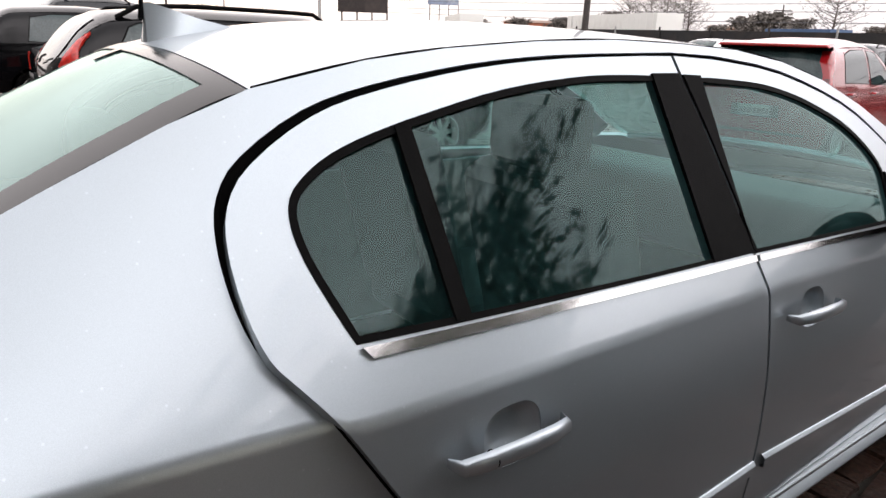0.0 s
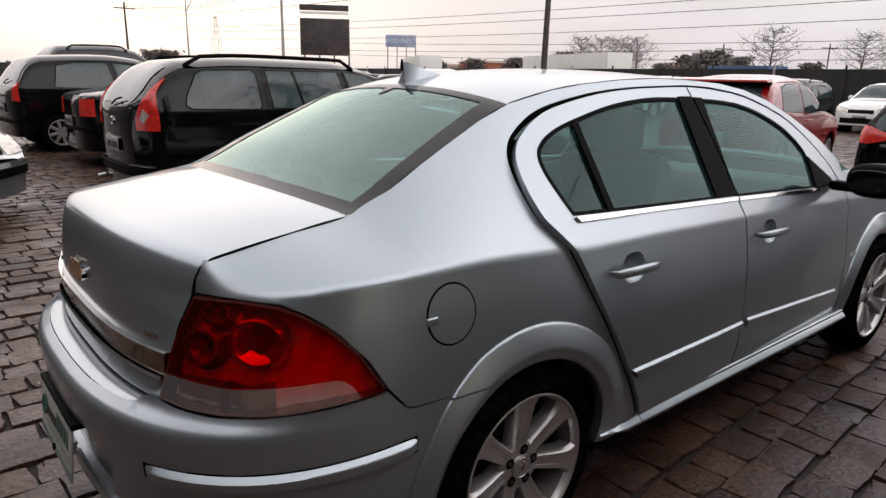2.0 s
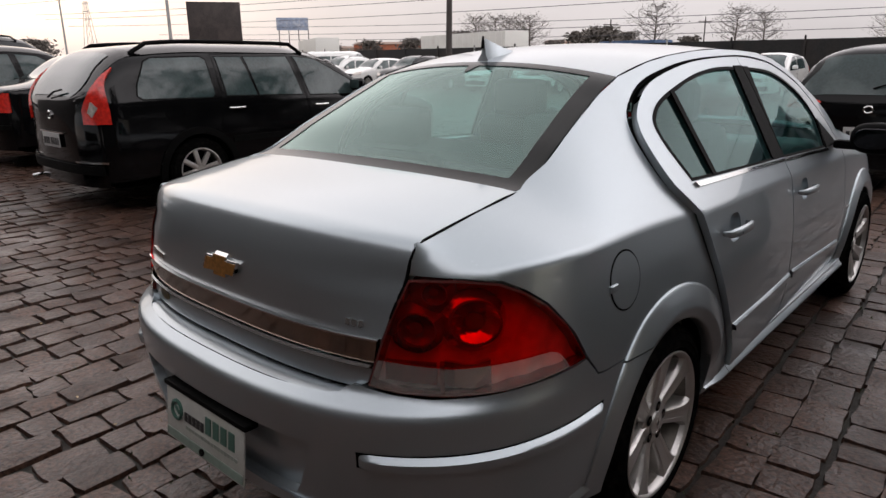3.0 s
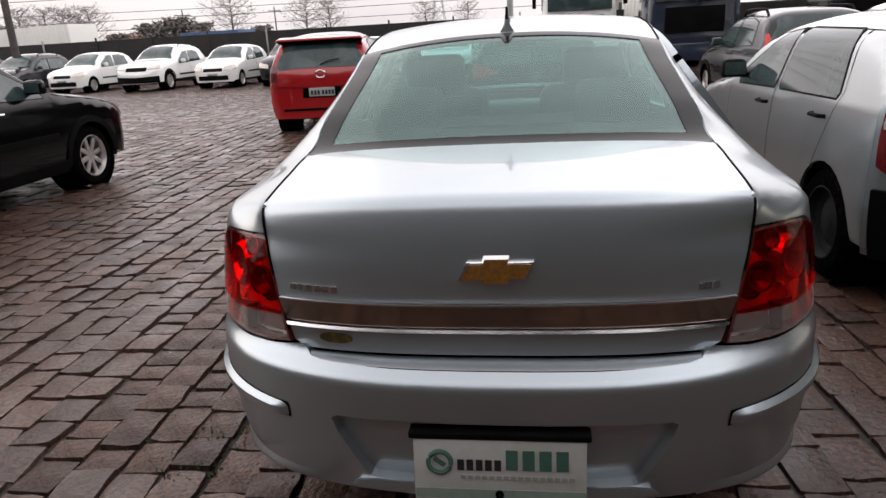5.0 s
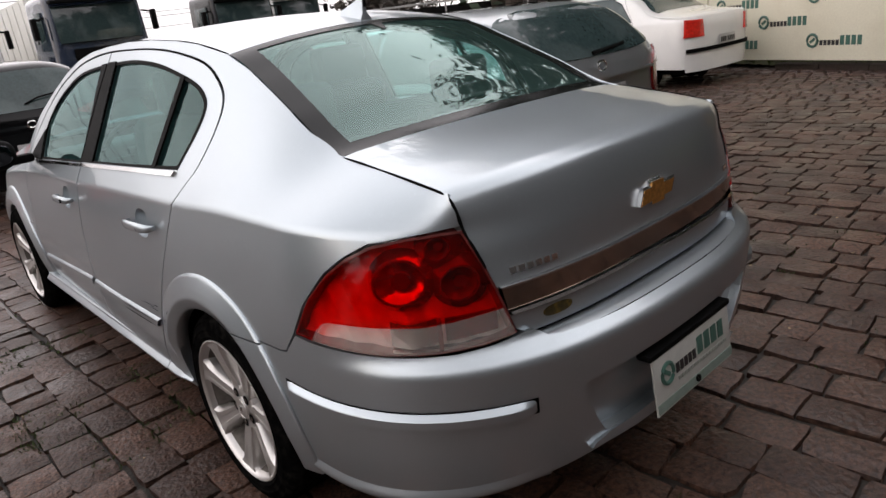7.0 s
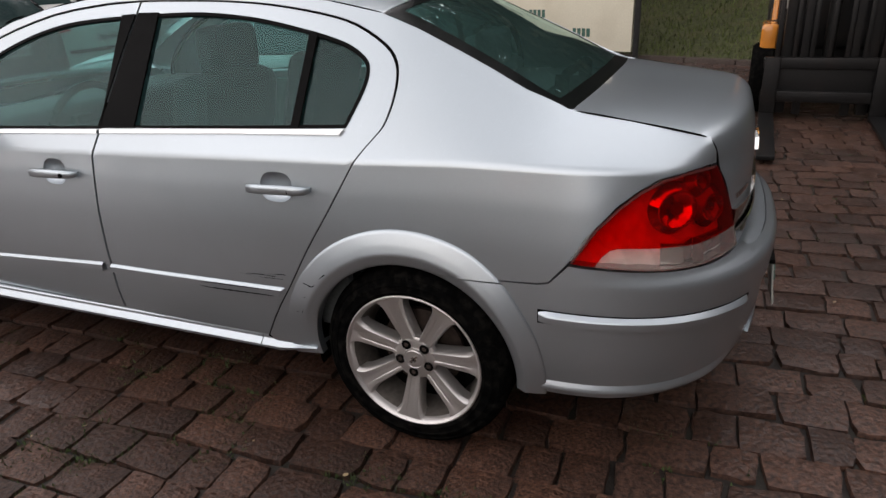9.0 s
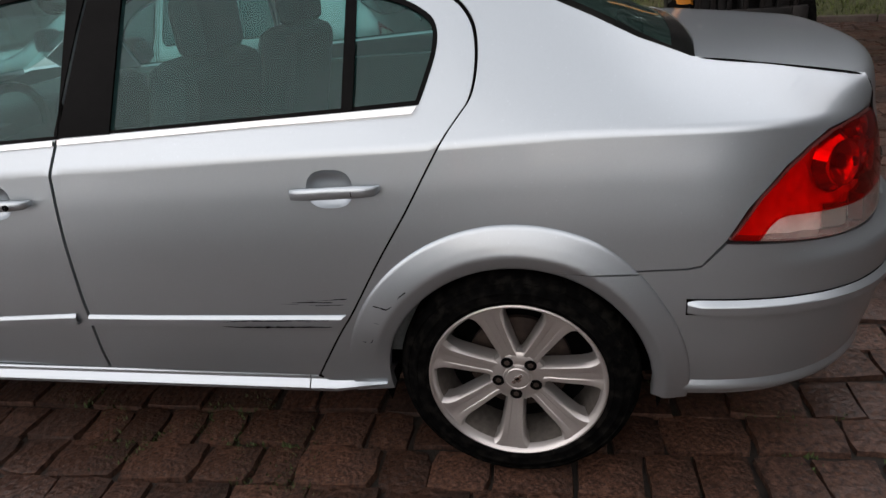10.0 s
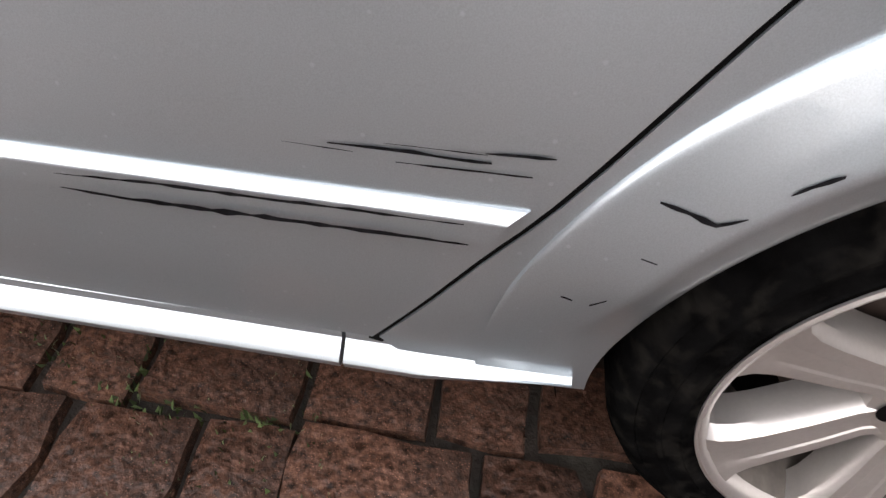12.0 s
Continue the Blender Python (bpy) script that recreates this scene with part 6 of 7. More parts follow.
# kerb and grass bank
KA, KB = Vector((6.6, -6.0, 0)), Vector((9.6, 2.6, 0))
kd = (KB - KA).normalized()
kerb = thing("kerb", "row of worn concrete kerb stones edging the grass", "kerb", kind="structure")
kn = 12
for i in range(kn):
    c_ = KA + (KB - KA) * ((i + .5) / kn)
    part("kerb_stone", box((KB - KA).length / kn - .012, .16, .20, (c_.x, c_.y, -.03), .02, turn=Matrix.Rotation(math.atan2(kd.y, kd.x), 4, "Z")), CONCRETE, kerb)


def bank(u, v):
    p = KA - kd * 6 + (KB - KA + kd * 16) * u
    q = WA - WD * 14 + WD * 40 * u
    r = p * (1 - v) + q * v
    return Vector((r.x, r.y, .05 + .78 * v ** 1.2 + .05 * noise.noise(Vector((r.x * .9, r.y * .9, 0)))))


bank_ob = tagged(part("grass_bank", sheet(bank, 40, 14), GRASS_GROUND), "grass bank rising to the dark wall", "grass", kind="structure")
rnd = random.Random(4)
gv, gf = [], []
for i in range(16000):
    u, v = rnd.uniform(.05, .75), rnd.uniform(.0, 1.0)
    p = bank(u, v)
    a_ = rnd.uniform(0, 6.28)
    h_ = rnd.uniform(.04, .12)
    d_ = Vector((math.cos(a_), math.sin(a_), 0)) * .012
    tip = p + Vector((rnd.uniform(-.05, .05), rnd.uniform(-.05, .05), h_))
    k = len(gv)
    gv += [p - d_, p + d_, tip]
    gf.append((k, k + 1, k + 2))
tagged(part("grass", raw(gv, gf, False), GRASS), "short green grass blades on the bank", "grass", kind="stuff")

# forklift truck
fl = thing("forklift", "orange and black forklift truck with lowered forks", "forklift")
ORANGE = paint("orange_paint", (.55, .20, .02))
MAST = material("greasy_black_steel", (.006, .006, .006), .45, .4, grain=.4, stain=.4, stain_color=(.02, .013, .01))
for y in (-.34, .34):
    part("mast_rail", box(.14, .09, 2.3, (0, y, 1.2), .01), MAST, fl)
for y in (-.2, .2):
    part("mast_inner_rail", box(.10, .07, 2.2, (-.06, y, 1.15), .01), MAST, fl)
part("mast_crossbar", box(.08, .78, .12, (0, 0, 2.3), .01), MAST, fl)
part("lift_cylinder", tube([(0, 0, .15), (0, 0, 2.0)], .05, 12), MAST, fl)
for z in (.22, .52):
    part("carriage_bar", box(.05, 1.05, .10, (-.14, 0, z), .01), MAST, fl)
part("carriage_plate", box(.03, 1.0, .40, (-.11, 0, .37), .01), MAST, fl)
for y in (-.30, .30):
    part("fork", merged([box(1.65, .13, .035, (-.98, y * 1.5, .05), .008, taper=1), box(.045, .13, .55, (-.17, y * 1.5, .30), .008)]), MAST, fl)
    part("front_wheel", lathe([(y * 1.75 - .11, .12), (y * 1.75 - .11, .30), (y * 1.75 - .07, .33), (y * 1.75 + .07, .33), (y * 1.75 + .11, .30), (y * 1.75 + .11, .12)], 28, "y"), TYRE, fl).location = (.25, 0, .33)
part("chassis", box(1.7, 1.0, .55, (1.25, 0, .62), .08, 3), MAST, fl)
part("counterweight", box(.6, 1.04, .85, (2.1, 0, .72), .16, 4), MAST, fl)
part("operator_seat", merged([box(.45, .48, .14, (1.35, 0, 1.02), .05), box(.14, .46, .5, (1.6, 0, 1.3), .05)]), SEAT, fl)
for x in (.45, 1.9):
    for y in (-.46, .46):
        part("guard_post", tube([(x, y, .85), (x + (.15 if x < 1 else 0), y * .95, 2.1)], .04, 8), ORANGE if x < 1 and y > 0 else MAST, fl)
part("overhead_guard", merged([box(1.45, .98, .05, (1.25, 0, 2.12), .01)]), MAST, fl)
part("front_cowl", box(.30, .9, .75, (.52, 0, .95), .06, 3), MAST, fl)
part("backrest_bar", box(.03, .96, .05, (-.13, 0, 1.25), .008), MAST, fl)
for k in range(7):
    part("backrest_slat", box(.03, .04, .75, (-.13, -.42 + k * .14, .9), .008), MAST, fl)
part("orange_fender", box(.5, .16, .45, (.35, .50, .62), .06, 3), ORANGE, fl)
part("white_card", box(.01, .16, .24, (.36, .34, 1.08), .004), PLATE_WHITE, fl)
fl.matrix_world = pose(4.72, -1.68, 0, 0, 0, -2)
tyre = part("loose_tyre", lathe([(-.09, .19), (-.10, .26), (-.07, .31), (.07, .31), (.10, .26), (.09, .19)], 32, "z"), TYRE)
tyre.location = (8.5, -3.7, .30)
tagged(tyre, "old black tyre lying on the grass bank", "tyre")


# trucks
def cab(name, label, mat, m, grp=""):
    c = thing(name, label, "truck", Matrix(), grp)
    part("cab", box(2.4, 2.0, 2.3, (0, -1.0, 1.95), .22, 4, taper=.93), mat, c)
    part("wind_deflector", box(2.0, 1.2, .5, (0, -1.15, 3.25), .18, 3, taper=.85), mat, c)
    part("windscreen", box(2.0, .03, .85, (0, -1.985, 2.35), .05, turn=Matrix.Rotation(radians(-4), 4, "X")), CAR_GLASS, c)
    part("sun_visor", box(2.1, .25, .08, (0, -2.1, 2.87), .02), BLACK_TRIM, c)
    part("grille", box(1.5, .04, .65, (0, -2.02, 1.45), .03), BLACK_TRIM, c)
    part("bumper", box(2.4, .25, .45, (0, -2.0, .65), .06), mat, c)
    for s_ in (-1, 1):
        part("headlamp", box(.36, .05, .2, (s_ * .92, -2.12, .72), .03), LAMP_PALE, c)
        part("side_window", box(.03, .9, .7, (s_ * 1.165, -1.1, 2.35), .05), CAR_GLASS, c)
        mi = part("mirror", box(.12, .2, .5, (s_ * 1.42, -1.85, 2.3), .04), BLACK_TRIM, c)
        part("mirror_arm", tube([(s_ * 1.15, -1.8, 2.55), (s_ * 1.40, -1.85, 2.5)], .025, 6), BLACK_TRIM, mi)
        part("front_wheel", lathe([(-.14, .2), (-.14, .45), (-.1, .5), (.1, .5), (.14, .45), (.14, .2)], 28), TYRE, c).location = (s_ * 1.05, -1.2, .5)
        part("rear_wheel", lathe([(-.28, .2), (-.28, .45), (-.24, .5), (.24, .5), (.28, .45), (.28, .2)], 28), TYRE, c).location = (s_ * .9, 2.6, .5)
    part("chassis", box(.9, 5.2, .3, (0, 1.4, .85), .03), GAP, c)
    c.matrix_world = m
    return c


t1 = cab("white_truck", "white truck tractor with dark windscreen facing the lane", WHITE, pose(1.6, 22.5, 0), "parked trucks")
cab("blue_truck", "dark blue truck tractor behind the hatchback", TRUCK_BLUE, pose(4.3, 18.8, 0), "parked trucks")
cab("grey_truck", "grey truck tractor by the wall", GRAPHITE, pose(10.2, 22.5, 0, 0, 0, 0), "parked trucks")
copy_thing(t1, pose(13.5, 24.5, 0))


def trailer(name, label, mat, ln, m, h=2.7):
    t = thing(name, label, "trailer")
    part("box_body", box(2.5, ln, h, (0, 0, 1.15 + h / 2), .03), mat, t)
    for i in range(int(ln / .9)):
        for s_ in (-1, 1):
            part("side_rib", box(.03, .05, h - .1, (s_ * 1.26, -ln / 2 + .5 + i * .9, 1.15 + h / 2), .005), mat, t)
    part("chassis", box(1.0, ln * .95, .25, (0, 0, 1.0), .02), GAP, t)
    for k in range(3):
        for s_ in (-1, 1):
            part("wheel", lathe([(-.14, .2), (-.14, .45), (-.1, .5), (.1, .5), (.14, .45), (.14, .2)], 24), TYRE, t).location = (s_ * 1.05, -ln / 2 + 1.6 + k * 1.25, .5)
    t.matrix_world = m
    return t


trailer("white_box_trailer", "white box trailer behind the trucks", TRAILER, 7.0, pose(5.2, 28.5 - 3.0, 0), 2.3)
trailer("long_white_trailer", "long dirty white semi-trailer beyond the fence", TRAILER, 15.0, pose(-41, 50, 0, 0, 0, 72), 2.6)
trailer("white_semi_trailer", "dirty white semi-trailer beyond the fence", TRAILER, 15.0, pose(-63, 49, 0, 0, 0, 60), 2.6)
trailer("blue_covered_trailer", "blue covered trailer beyond the fence", BLUE, 6.0, pose(-27, 56, 0, 0, 0, 78), 1.7)

# poles, lamp standards, billboards, pylon, cables
def ground_at(az, d):
    return Vector((1.0 + d * math.sin(radians(az)), -1.5 + d * math.cos(radians(az)), 0))


def pole(az, d, h, r, mat, arm=True, lean=0.0, name="utility_pole", label="dark wooden utility pole with a crossarm"):
    b_ = ground_at(az, d)
    t = thing(name, label, "pole")
    part("post", tube([b_, b_ + Vector((lean * h, 0, h))], [r, r * .65], 10), mat, t)
    if arm:
        part("crossarm", box(2.0, .12, .12, b_ + Vector((lean * h, 0, h - .6)), .02, turn=Matrix.Rotation(radians(-az + 20), 4, "Z")), mat, t)
        for k in (-.8, 0, .8):
            part("insulator", tube([b_ + Vector((k + lean * h, 0, h - .54)), b_ + Vector((k + lean * h, 0, h - .38))], .04, 6), GREY_POLE, t)
    return b_ + Vector((lean * h, 0, h))


tops = [pole(-40.8, 34, 8.5, .17, WOOD_POLE, True, .02), pole(-62.8, 62, 9.5, .16, GREY_POLE, True, 0, label="grey concrete utility pole"), pole(-2.8, 48, 8.5, .26, GREY_POLE, False, 0, "concrete_pole", "pale round concrete pole"),
        pole(-74.4, 75, 8.0, .14, WOOD_POLE), pole(-28.0, 90, 6.0, .12, WOOD_POLE), pole(-21.0, 110, 7.0, .12, WOOD_POLE), pole(40.6, 33, 4.5, .05, GREY_POLE, False, 0, "thin_pole", "thin grey steel pole"), pole(47.3, 30, 4.5, .05, GREY_POLE, False, 0, "thin_pole", "thin grey steel pole")]
lb = ground_at(-70, 60)
lamp_std = thing("street_lamp", "grey street lamp with a curved arm", "street lamp")
part("post", tube([lb, lb + Vector((0, 0, 8.4))], [.09, .05], 8), GREY_POLE, lamp_std)
part("arm", tube([lb + Vector((0, 0, 6.2)), lb + Vector((.6, .3, 7.1)), lb + Vector((1.6, .8, 7.4))], .04, 6), GREY_POLE, lamp_std)
part("lantern", box(.7, .22, .14, lb + Vector((1.9, .95, 7.42)), .05), GREY_POLE, lamp_std)
for k, (a0, a1, h0) in enumerate(((0, 1, -.35), (0, 1, -.55), (0, 2, -.35), (0, 2, -.6), (1, 3, -.4), (1, 3, -.7), (0, 1, -1.4), (0, 2, -1.6))):
    p, q = tops[a0] + Vector((0, 0, h0)), tops[a1] + Vector((0, 0, h0))
    off = Vector((.35 * (k % 3 - 1), 0, .05 * k))
    c = thing("overhead_cable", "thin dark overhead cable between poles", "cable", group="overhead cables")
    part("wire", tube([p.lerp(q, i / 12) + off - Vector((0, 0, 1.1 * (1 - (2 * i / 12 - 1) ** 2))) for i in range(13)], .026, 5), WIRE, c)
for az, d, zz, ln in ((-25, 60, 5.2, 70), (-15, 62, 6.0, 70), (-20, 64, 4.6, 70), (-38, 58, 7.6, 75), (-40, 59, 8.3, 75), (-36, 60, 6.7, 75), (-55, 64, 9.6, 80)):
    p = ground_at(az, d)
    c = thing("overhead_cable", "thin dark overhead cable between poles", "cable", group="overhead cables")
    part("wire", tube([p + Vector((-ln + 2 * ln * i / 14, .1 * ln * (i / 7 - 1), zz - 1.2 * (1 - (i / 7 - 1) ** 2))) for i in range(15)], .025, 5), WIRE, c)


def billboard(az, d, w, h, z, mat, label, strip=True):
    b_ = ground_at(az, d)
    t = thing("billboard", label, "billboard")
    rot = Matrix.Rotation(radians(-az), 4, "Z")
    part("board", box(w, .25, h, b_ + Vector((0, 0, z)), .02, turn=rot), mat, t)
    rr = rot.to_3x3() @ Vector((1, 0, 0))
    for k in (-1, -.33, .33, 1):
        part("upright", box(.14, .3, z + h / 2, b_ + rr * (k * w * .46) + Vector((0, .2, (z + h / 2) / 2)), .01, turn=rot), WOOD_POLE, t)
    if strip:
        part("pale_top_strip", box(w, .3, .22, b_ + Vector((0, 0, z + h / 2 + .5)), .02, turn=rot), TRAILER, t)
        part("top_cap", box(w, .3, .5, b_ + Vector((0, 0, z + h / 2 + .95)), .02, turn=rot), WALL, t)


billboard(-59.5, 66, 4.5, 3.3, 4.9, WALL, "dark back of a billboard with a pale top strip")
billboard(-53.6, 120, 5.2, 2.0, 7.4, material("faded_blue_board", (.22, .27, .36), .6, grain=.3, grain_scale=3, stain=.6, stain_scale=1.0, stain_color=(.5, .5, .52)), "small faded blue billboard far off", False)
pyl = thing("pylon", "distant lattice power pylon", "pylon")
for az, d in ((-68.3, 300), (-7.7, 210)):
    b_ = ground_at(az, d)
    H = 24 if d > 250 else 18
    for sx, sy in ((-1, -1), (-1, 1), (1, -1), (1, 1)):
        part("lattice_leg", tube([b_ + Vector((sx * 2.4, sy * 2.4, 0)), b_ + Vector((sx * .5, sy * .5, H))], .10, 5), GREY_POLE, pyl)
    for k in range(7):
        z0, z1 = H * k / 7, H * (k + 1) / 7
        w0, w1 = 2.4 - 1.9 * k / 7, 2.4 - 1.9 * (k + 1) / 7
        part("lattice_brace", merged([tube([b_ + Vector((-w0, 0, z0)), b_ + Vector((w1, 0, z1))], .06, 4), tube([b_ + Vector((w0, 0, z0)), b_ + Vector((-w1, 0, z1))], .06, 4)]), GREY_POLE, pyl)
    for z in (.72, .85, .97):
        part("pylon_arm", box(7.5 * (1.3 - z * .5), .2, .2, b_ + Vector((0, 0, H * z)), .02), GREY_POLE, pyl)

# low buildings far off
for az, d, w, h, c in ((-44.5, 150, 22, 4.6, (.32, .10, .05)), (-48.5, 170, 18, 4.2, (.34, .28, .22)), (-31, 160, 12, 4.8, (.36, .20, .12)), (9.5, 70, 9, 5.2, (.30, .27, .24))):
    b_ = ground_at(az, d)
    t = thing("far_building", "low plain building beyond the road", "building")
    rot = Matrix.Rotation(radians(-az), 4, "Z")
    part("wall", box(w, 8, h, b_ + Vector((0, 0, h / 2)), .02, turn=rot), material("far_render", c, .8, grain=.15, stain=.3), t)
    part("roof", box(w + .6, 8.6, .5, b_ + Vector((0, 0, h + .25)), .1, turn=rot, taper=.9), material("far_roof", (.30, .22, .18), .8, grain=.2), t)
    for k in range(4):
        part("window", box(1.4, .1, 1.2, b_ + rot.to_3x3() @ Vector((-w * .36 + k * w * .24, -4.0, 0)) + Vector((0, 0, h * .55)), .02, turn=rot), CAR_GLASS, t)

# ---- trees ----
BARK = material("bark", (.055, .042, .032), .9, grain=.4, grain_scale=20, bump=.6, bump_scale=30)
NEEDLES = material("dark_needles", (.018, .034, .014), .7, island_tint=.45)
LEAVES = material("dull_leaves", (.044, .045, .028), .75, island_tint=.5)
# dull brown leaves, lightened in colour for the distant haze
HAZY_LEAVES = material("hazy_leaves", (.105, .092, .080), .85, island_tint=.35)
TWIGS = material("bare_twigs", (.10, .085, .075), .9, island_tint=.3)


def tree(name, label, h, spread, leaf_mat, seed, leaf=.16, count=5200, start=.25, shape="cone", bare=False):
    """A tapered trunk, limbs and a crown of many small blades gathered round the limbs' ends."""
    r = random.Random(seed)
    t = thing(name, label, "tree")
    bend = [Vector((r.uniform(-.02, .02) * h * k, r.uniform(-.02, .02) * h * k, h * k)) for k in (0, .25, .5, .75, .97)]
    part("trunk", tube(bend, [h * .022, h * .018, h * .013, h * .008, h * .002], 8), BARK, t)
    limbs, tips = [], []
    n = 34 if not bare else 46
    for i in range(n):
        k = start + (1 - start) * (i / n) ** .9
        z = h * min(k, .96)
        if shape == "cone":
            ln = spread * (1.06 - k) / (1 - start) * r.uniform(.55, 1.1)
            rise = r.uniform(-.15, .2)
        elif shape == "flat":
            ln = spread * (.35 + .65 * math.sin(math.pi * min(1, max(0, (k - start) / (1.15 - start))))) * r.uniform(.6, 1.1)
            rise = r.uniform(.05, .35)
        else:
            ln = spread * math.sin(math.pi * (.18 + .72 * (k - start) / (1 - start))) * r.uniform(.6, 1.1)
            rise = r.uniform(.15, .7)
        a = i * 2.4 + r.uniform(-.4, .4)
        d = Vector((math.cos(a), math.sin(a), rise))
        p0 = Vector((0, 0, z))
        pts = [p0, p0 + d * ln * .5 + Vector((0, 0, -.03 * ln)), p0 + d * ln + Vector((0, 0, .05 * ln))]
        limbs.append(tube(pts, [h * .006, h * .004, h * .0012], 5))
        for q in (.35, .5, .65, .8, .92, 1.0):
            tips.append((p0 + d * ln * q, ln * .22 + .15))
        if bare:
            for s_ in range(5):
                e = p0 + d * ln * r.uniform(.3, 1)
                limbs.append(tube([e, e + Vector((r.uniform(-1, 1), r.uniform(-1, 1), r.uniform(.1, 1.2))) * ln * .35], [h * .0022, h * .0006], 4))
    part("branchwork", merged(limbs), BARK if not bare else TWIGS, t)
    if count:
        v, f = [], []
        for _ in range(count):
            c, rad = r.choice(tips)
            p = c + Vector((r.gauss(0, 1), r.gauss(0, 1), r.gauss(0, .55))) * rad * .75
            a, b_ = Vector((r.uniform(-1, 1), r.uniform(-1, 1), r.uniform(-.6, .6))).normalized(), Vector((r.uniform(-1, 1), r.uniform(-1, 1), r.uniform(-1, 1))).normalized()
            s_ = leaf * r.uniform(.6, 1.4)
            k = len(v)
            v += [p - a * s_, p + b_ * s_ * .45, p + a * s_, p - b_ * s_ * .45]
            f.append((k, k + 1, k + 2, k + 3))
        part("crown", raw(v, f, False), leaf_mat, t)
    return t


pine = tree("pine_tree", "tall dark conifer behind the boundary wall", 15.0, 4.2, NEEDLES, 3, .22, 9000, .12)
pine.matrix_world = pose(19.0, 1.5, 0)
pine2 = tree("broad_pine_tree", "tall broad dark pine behind the boundary wall", 13.5, 5.0, NEEDLES, 8, .24, 9000, .2, "flat")
pine2.matrix_world = pose(18.0, 8.5, 0)
# copies with y below -13.5 are unseen and added to shade the rear
for x, y, k_, a, src in ((29.5, 20, 1, 30, pine), (25.5, 11.5, .95, 40, pine), (16.5, -6, 1, 110, pine2), (13.0, -9.5, 1, 60, pine), (10.5, -14, 1, 20, pine2), (5.5, -16, 1, 80, pine), (0.5, -17.5, 1, 140, pine2), (-5, -17, 1, 210, pine), (-10.5, -18.5, 1, 300, pine2), (20, -13, .95, 70, pine), (15.5, -16, 1, 170, pine2), (15.5, 1.6, 1.12, 15, pine2), (16.5, -2.2, 1, 75, pine2), (27.5, 24.5, 1.7, 25, pine), (24.0, 20.5, 1.6, 200, pine2), (33.5, 21.5, 1.7, 140, pine)):
    copy_thing(src, pose(x, y, 0, 0, 0, a) @ Matrix.Diagonal((k_, k_, k_, 1)))
rt = tree("round_tree", "dull brownish rounded tree on the skyline", 4.4, 2.3, HAZY_LEAVES, 5, .26, 2600, .15, "round")
rt.matrix_world = Matrix.Translation(ground_at(-28.6, 78))
br = tree("bare_tree", "bare winter tree on the skyline", 7.0, 3.2, LEAVES, 6, .1, 500, .2, "round", True)
br.matrix_world = Matrix.Translation(ground_at(-18.7, 90))
for az, d in ((-38.8, 95), (-37.2, 96), (-36.0, 97), (-34.4, 95), (-24.5, 80), (-16.8, 100), (-35.0, 110), (-9.0, 120), (-5.5, 125)):
    copy_thing(br, Matrix.Translation(ground_at(az, d)) @ Matrix.Rotation(az, 4, "Z"))
for az, d in ((-39.8, 85), (-30.4, 90), (-27.0, 95), (-44.0, 110), (-47.5, 120), (-22, 120), (-72.9, 115), (-72.2, 112), (-71.7, 118), (-32.5, 130), (35.5, 48), (38, 52), (-50.5, 140)):
    copy_thing(rt, Matrix.Translation(ground_at(az, d)) @ Matrix.Rotation(az * 3, 4, "Z"))
# hazy wooded skyline, the haze put into its grey colour
rnd = random.Random(11)
v, f = [], []
for i in range(9000):
    az = rnd.uniform(-85, 30)
    d = rnd.uniform(230, 300)
    p = ground_at(az, d)
    hh = 3.4 + 2.2 * noise.noise(Vector((az * .35, 0, 3))) + 1.2 * noise.noise(Vector((az * 2.2, 1, 3)))
    p.z = max(.1, hh) * rnd.random() ** .6
    a, b_ = Vector((rnd.uniform(-1, 1), rnd.uniform(-1, 1), rnd.uniform(-.5, .5))), Vector((0, 0, rnd.uniform(.5, 1)))
    k = len(v)
    v += [p - a * 1.0, p + b_, p + a * 1.0, p - b_]
    f.append((k, k + 1, k + 2, k + 3))
tagged(part("far_woods", raw(v, f, False), material("hazy_woods", (.16, .16, .16), .95, island_tint=.25)), "hazy low woods on the skyline", "woods", kind="stuff")


# ---- unseen wall added behind to shade the sedan; trees closing the lot beside ----
SHADE_WALL = material("dark_shade_wall", (.055, .052, .050), .8, grain=.3, grain_scale=8, stain=.5, stain_scale=.6, stain_color=(.03, .03, .028), bump=.4, bump_scale=30)
shade_wall = part("wall_rear", box(36, .25, 4.4, (-12, -4.9, 2.18), .02), SHADE_WALL)
tagged(shade_wall, "plain dark rendered wall closing the lot", "wall", kind="structure")
side_tree = tree("hedge_tree", "dense dark evergreen beside the parked cars", 8.0, 3.6, LEAVES, 15, .26, 4200, .08, "round")
side_tree.matrix_world = pose(14.5, -4.5, 0)
for k, (x, y, r) in enumerate(((15.2, -1.0, 80), (14.2, 2.0, 200))):
    copy_thing(side_tree, pose(x, y, -.3 * k, 0, 0, r))


# ---- cobbles: staggered columns of worn setts, the nearest as single stones ----
STONE = material("wet_sett", (.051, .0250, .0163), .57, coat=.19, coat_rough=.13, spec=.22, grain=.9, grain_scale=95, specks=.95, speck_scale=210, stain=.75, stain_scale=3.0, stain_color=(.020, .013, .010), bump=1.0, bump_scale=42, rough_var=.24, random_tint=.34, coat_bump=True)
STONE_FAR = material("wet_setts", (.056, .0282, .0190), .52, coat=.28, coat_rough=.2, spec=.30, grain=.75, grain_scale=60, specks=.6, speck_scale=110, stain=.7, stain_scale=1.6, stain_color=(.024, .016, .013), bump=.9, bump_scale=38, rough_var=.24, island_tint=.34, coat_bump=True)
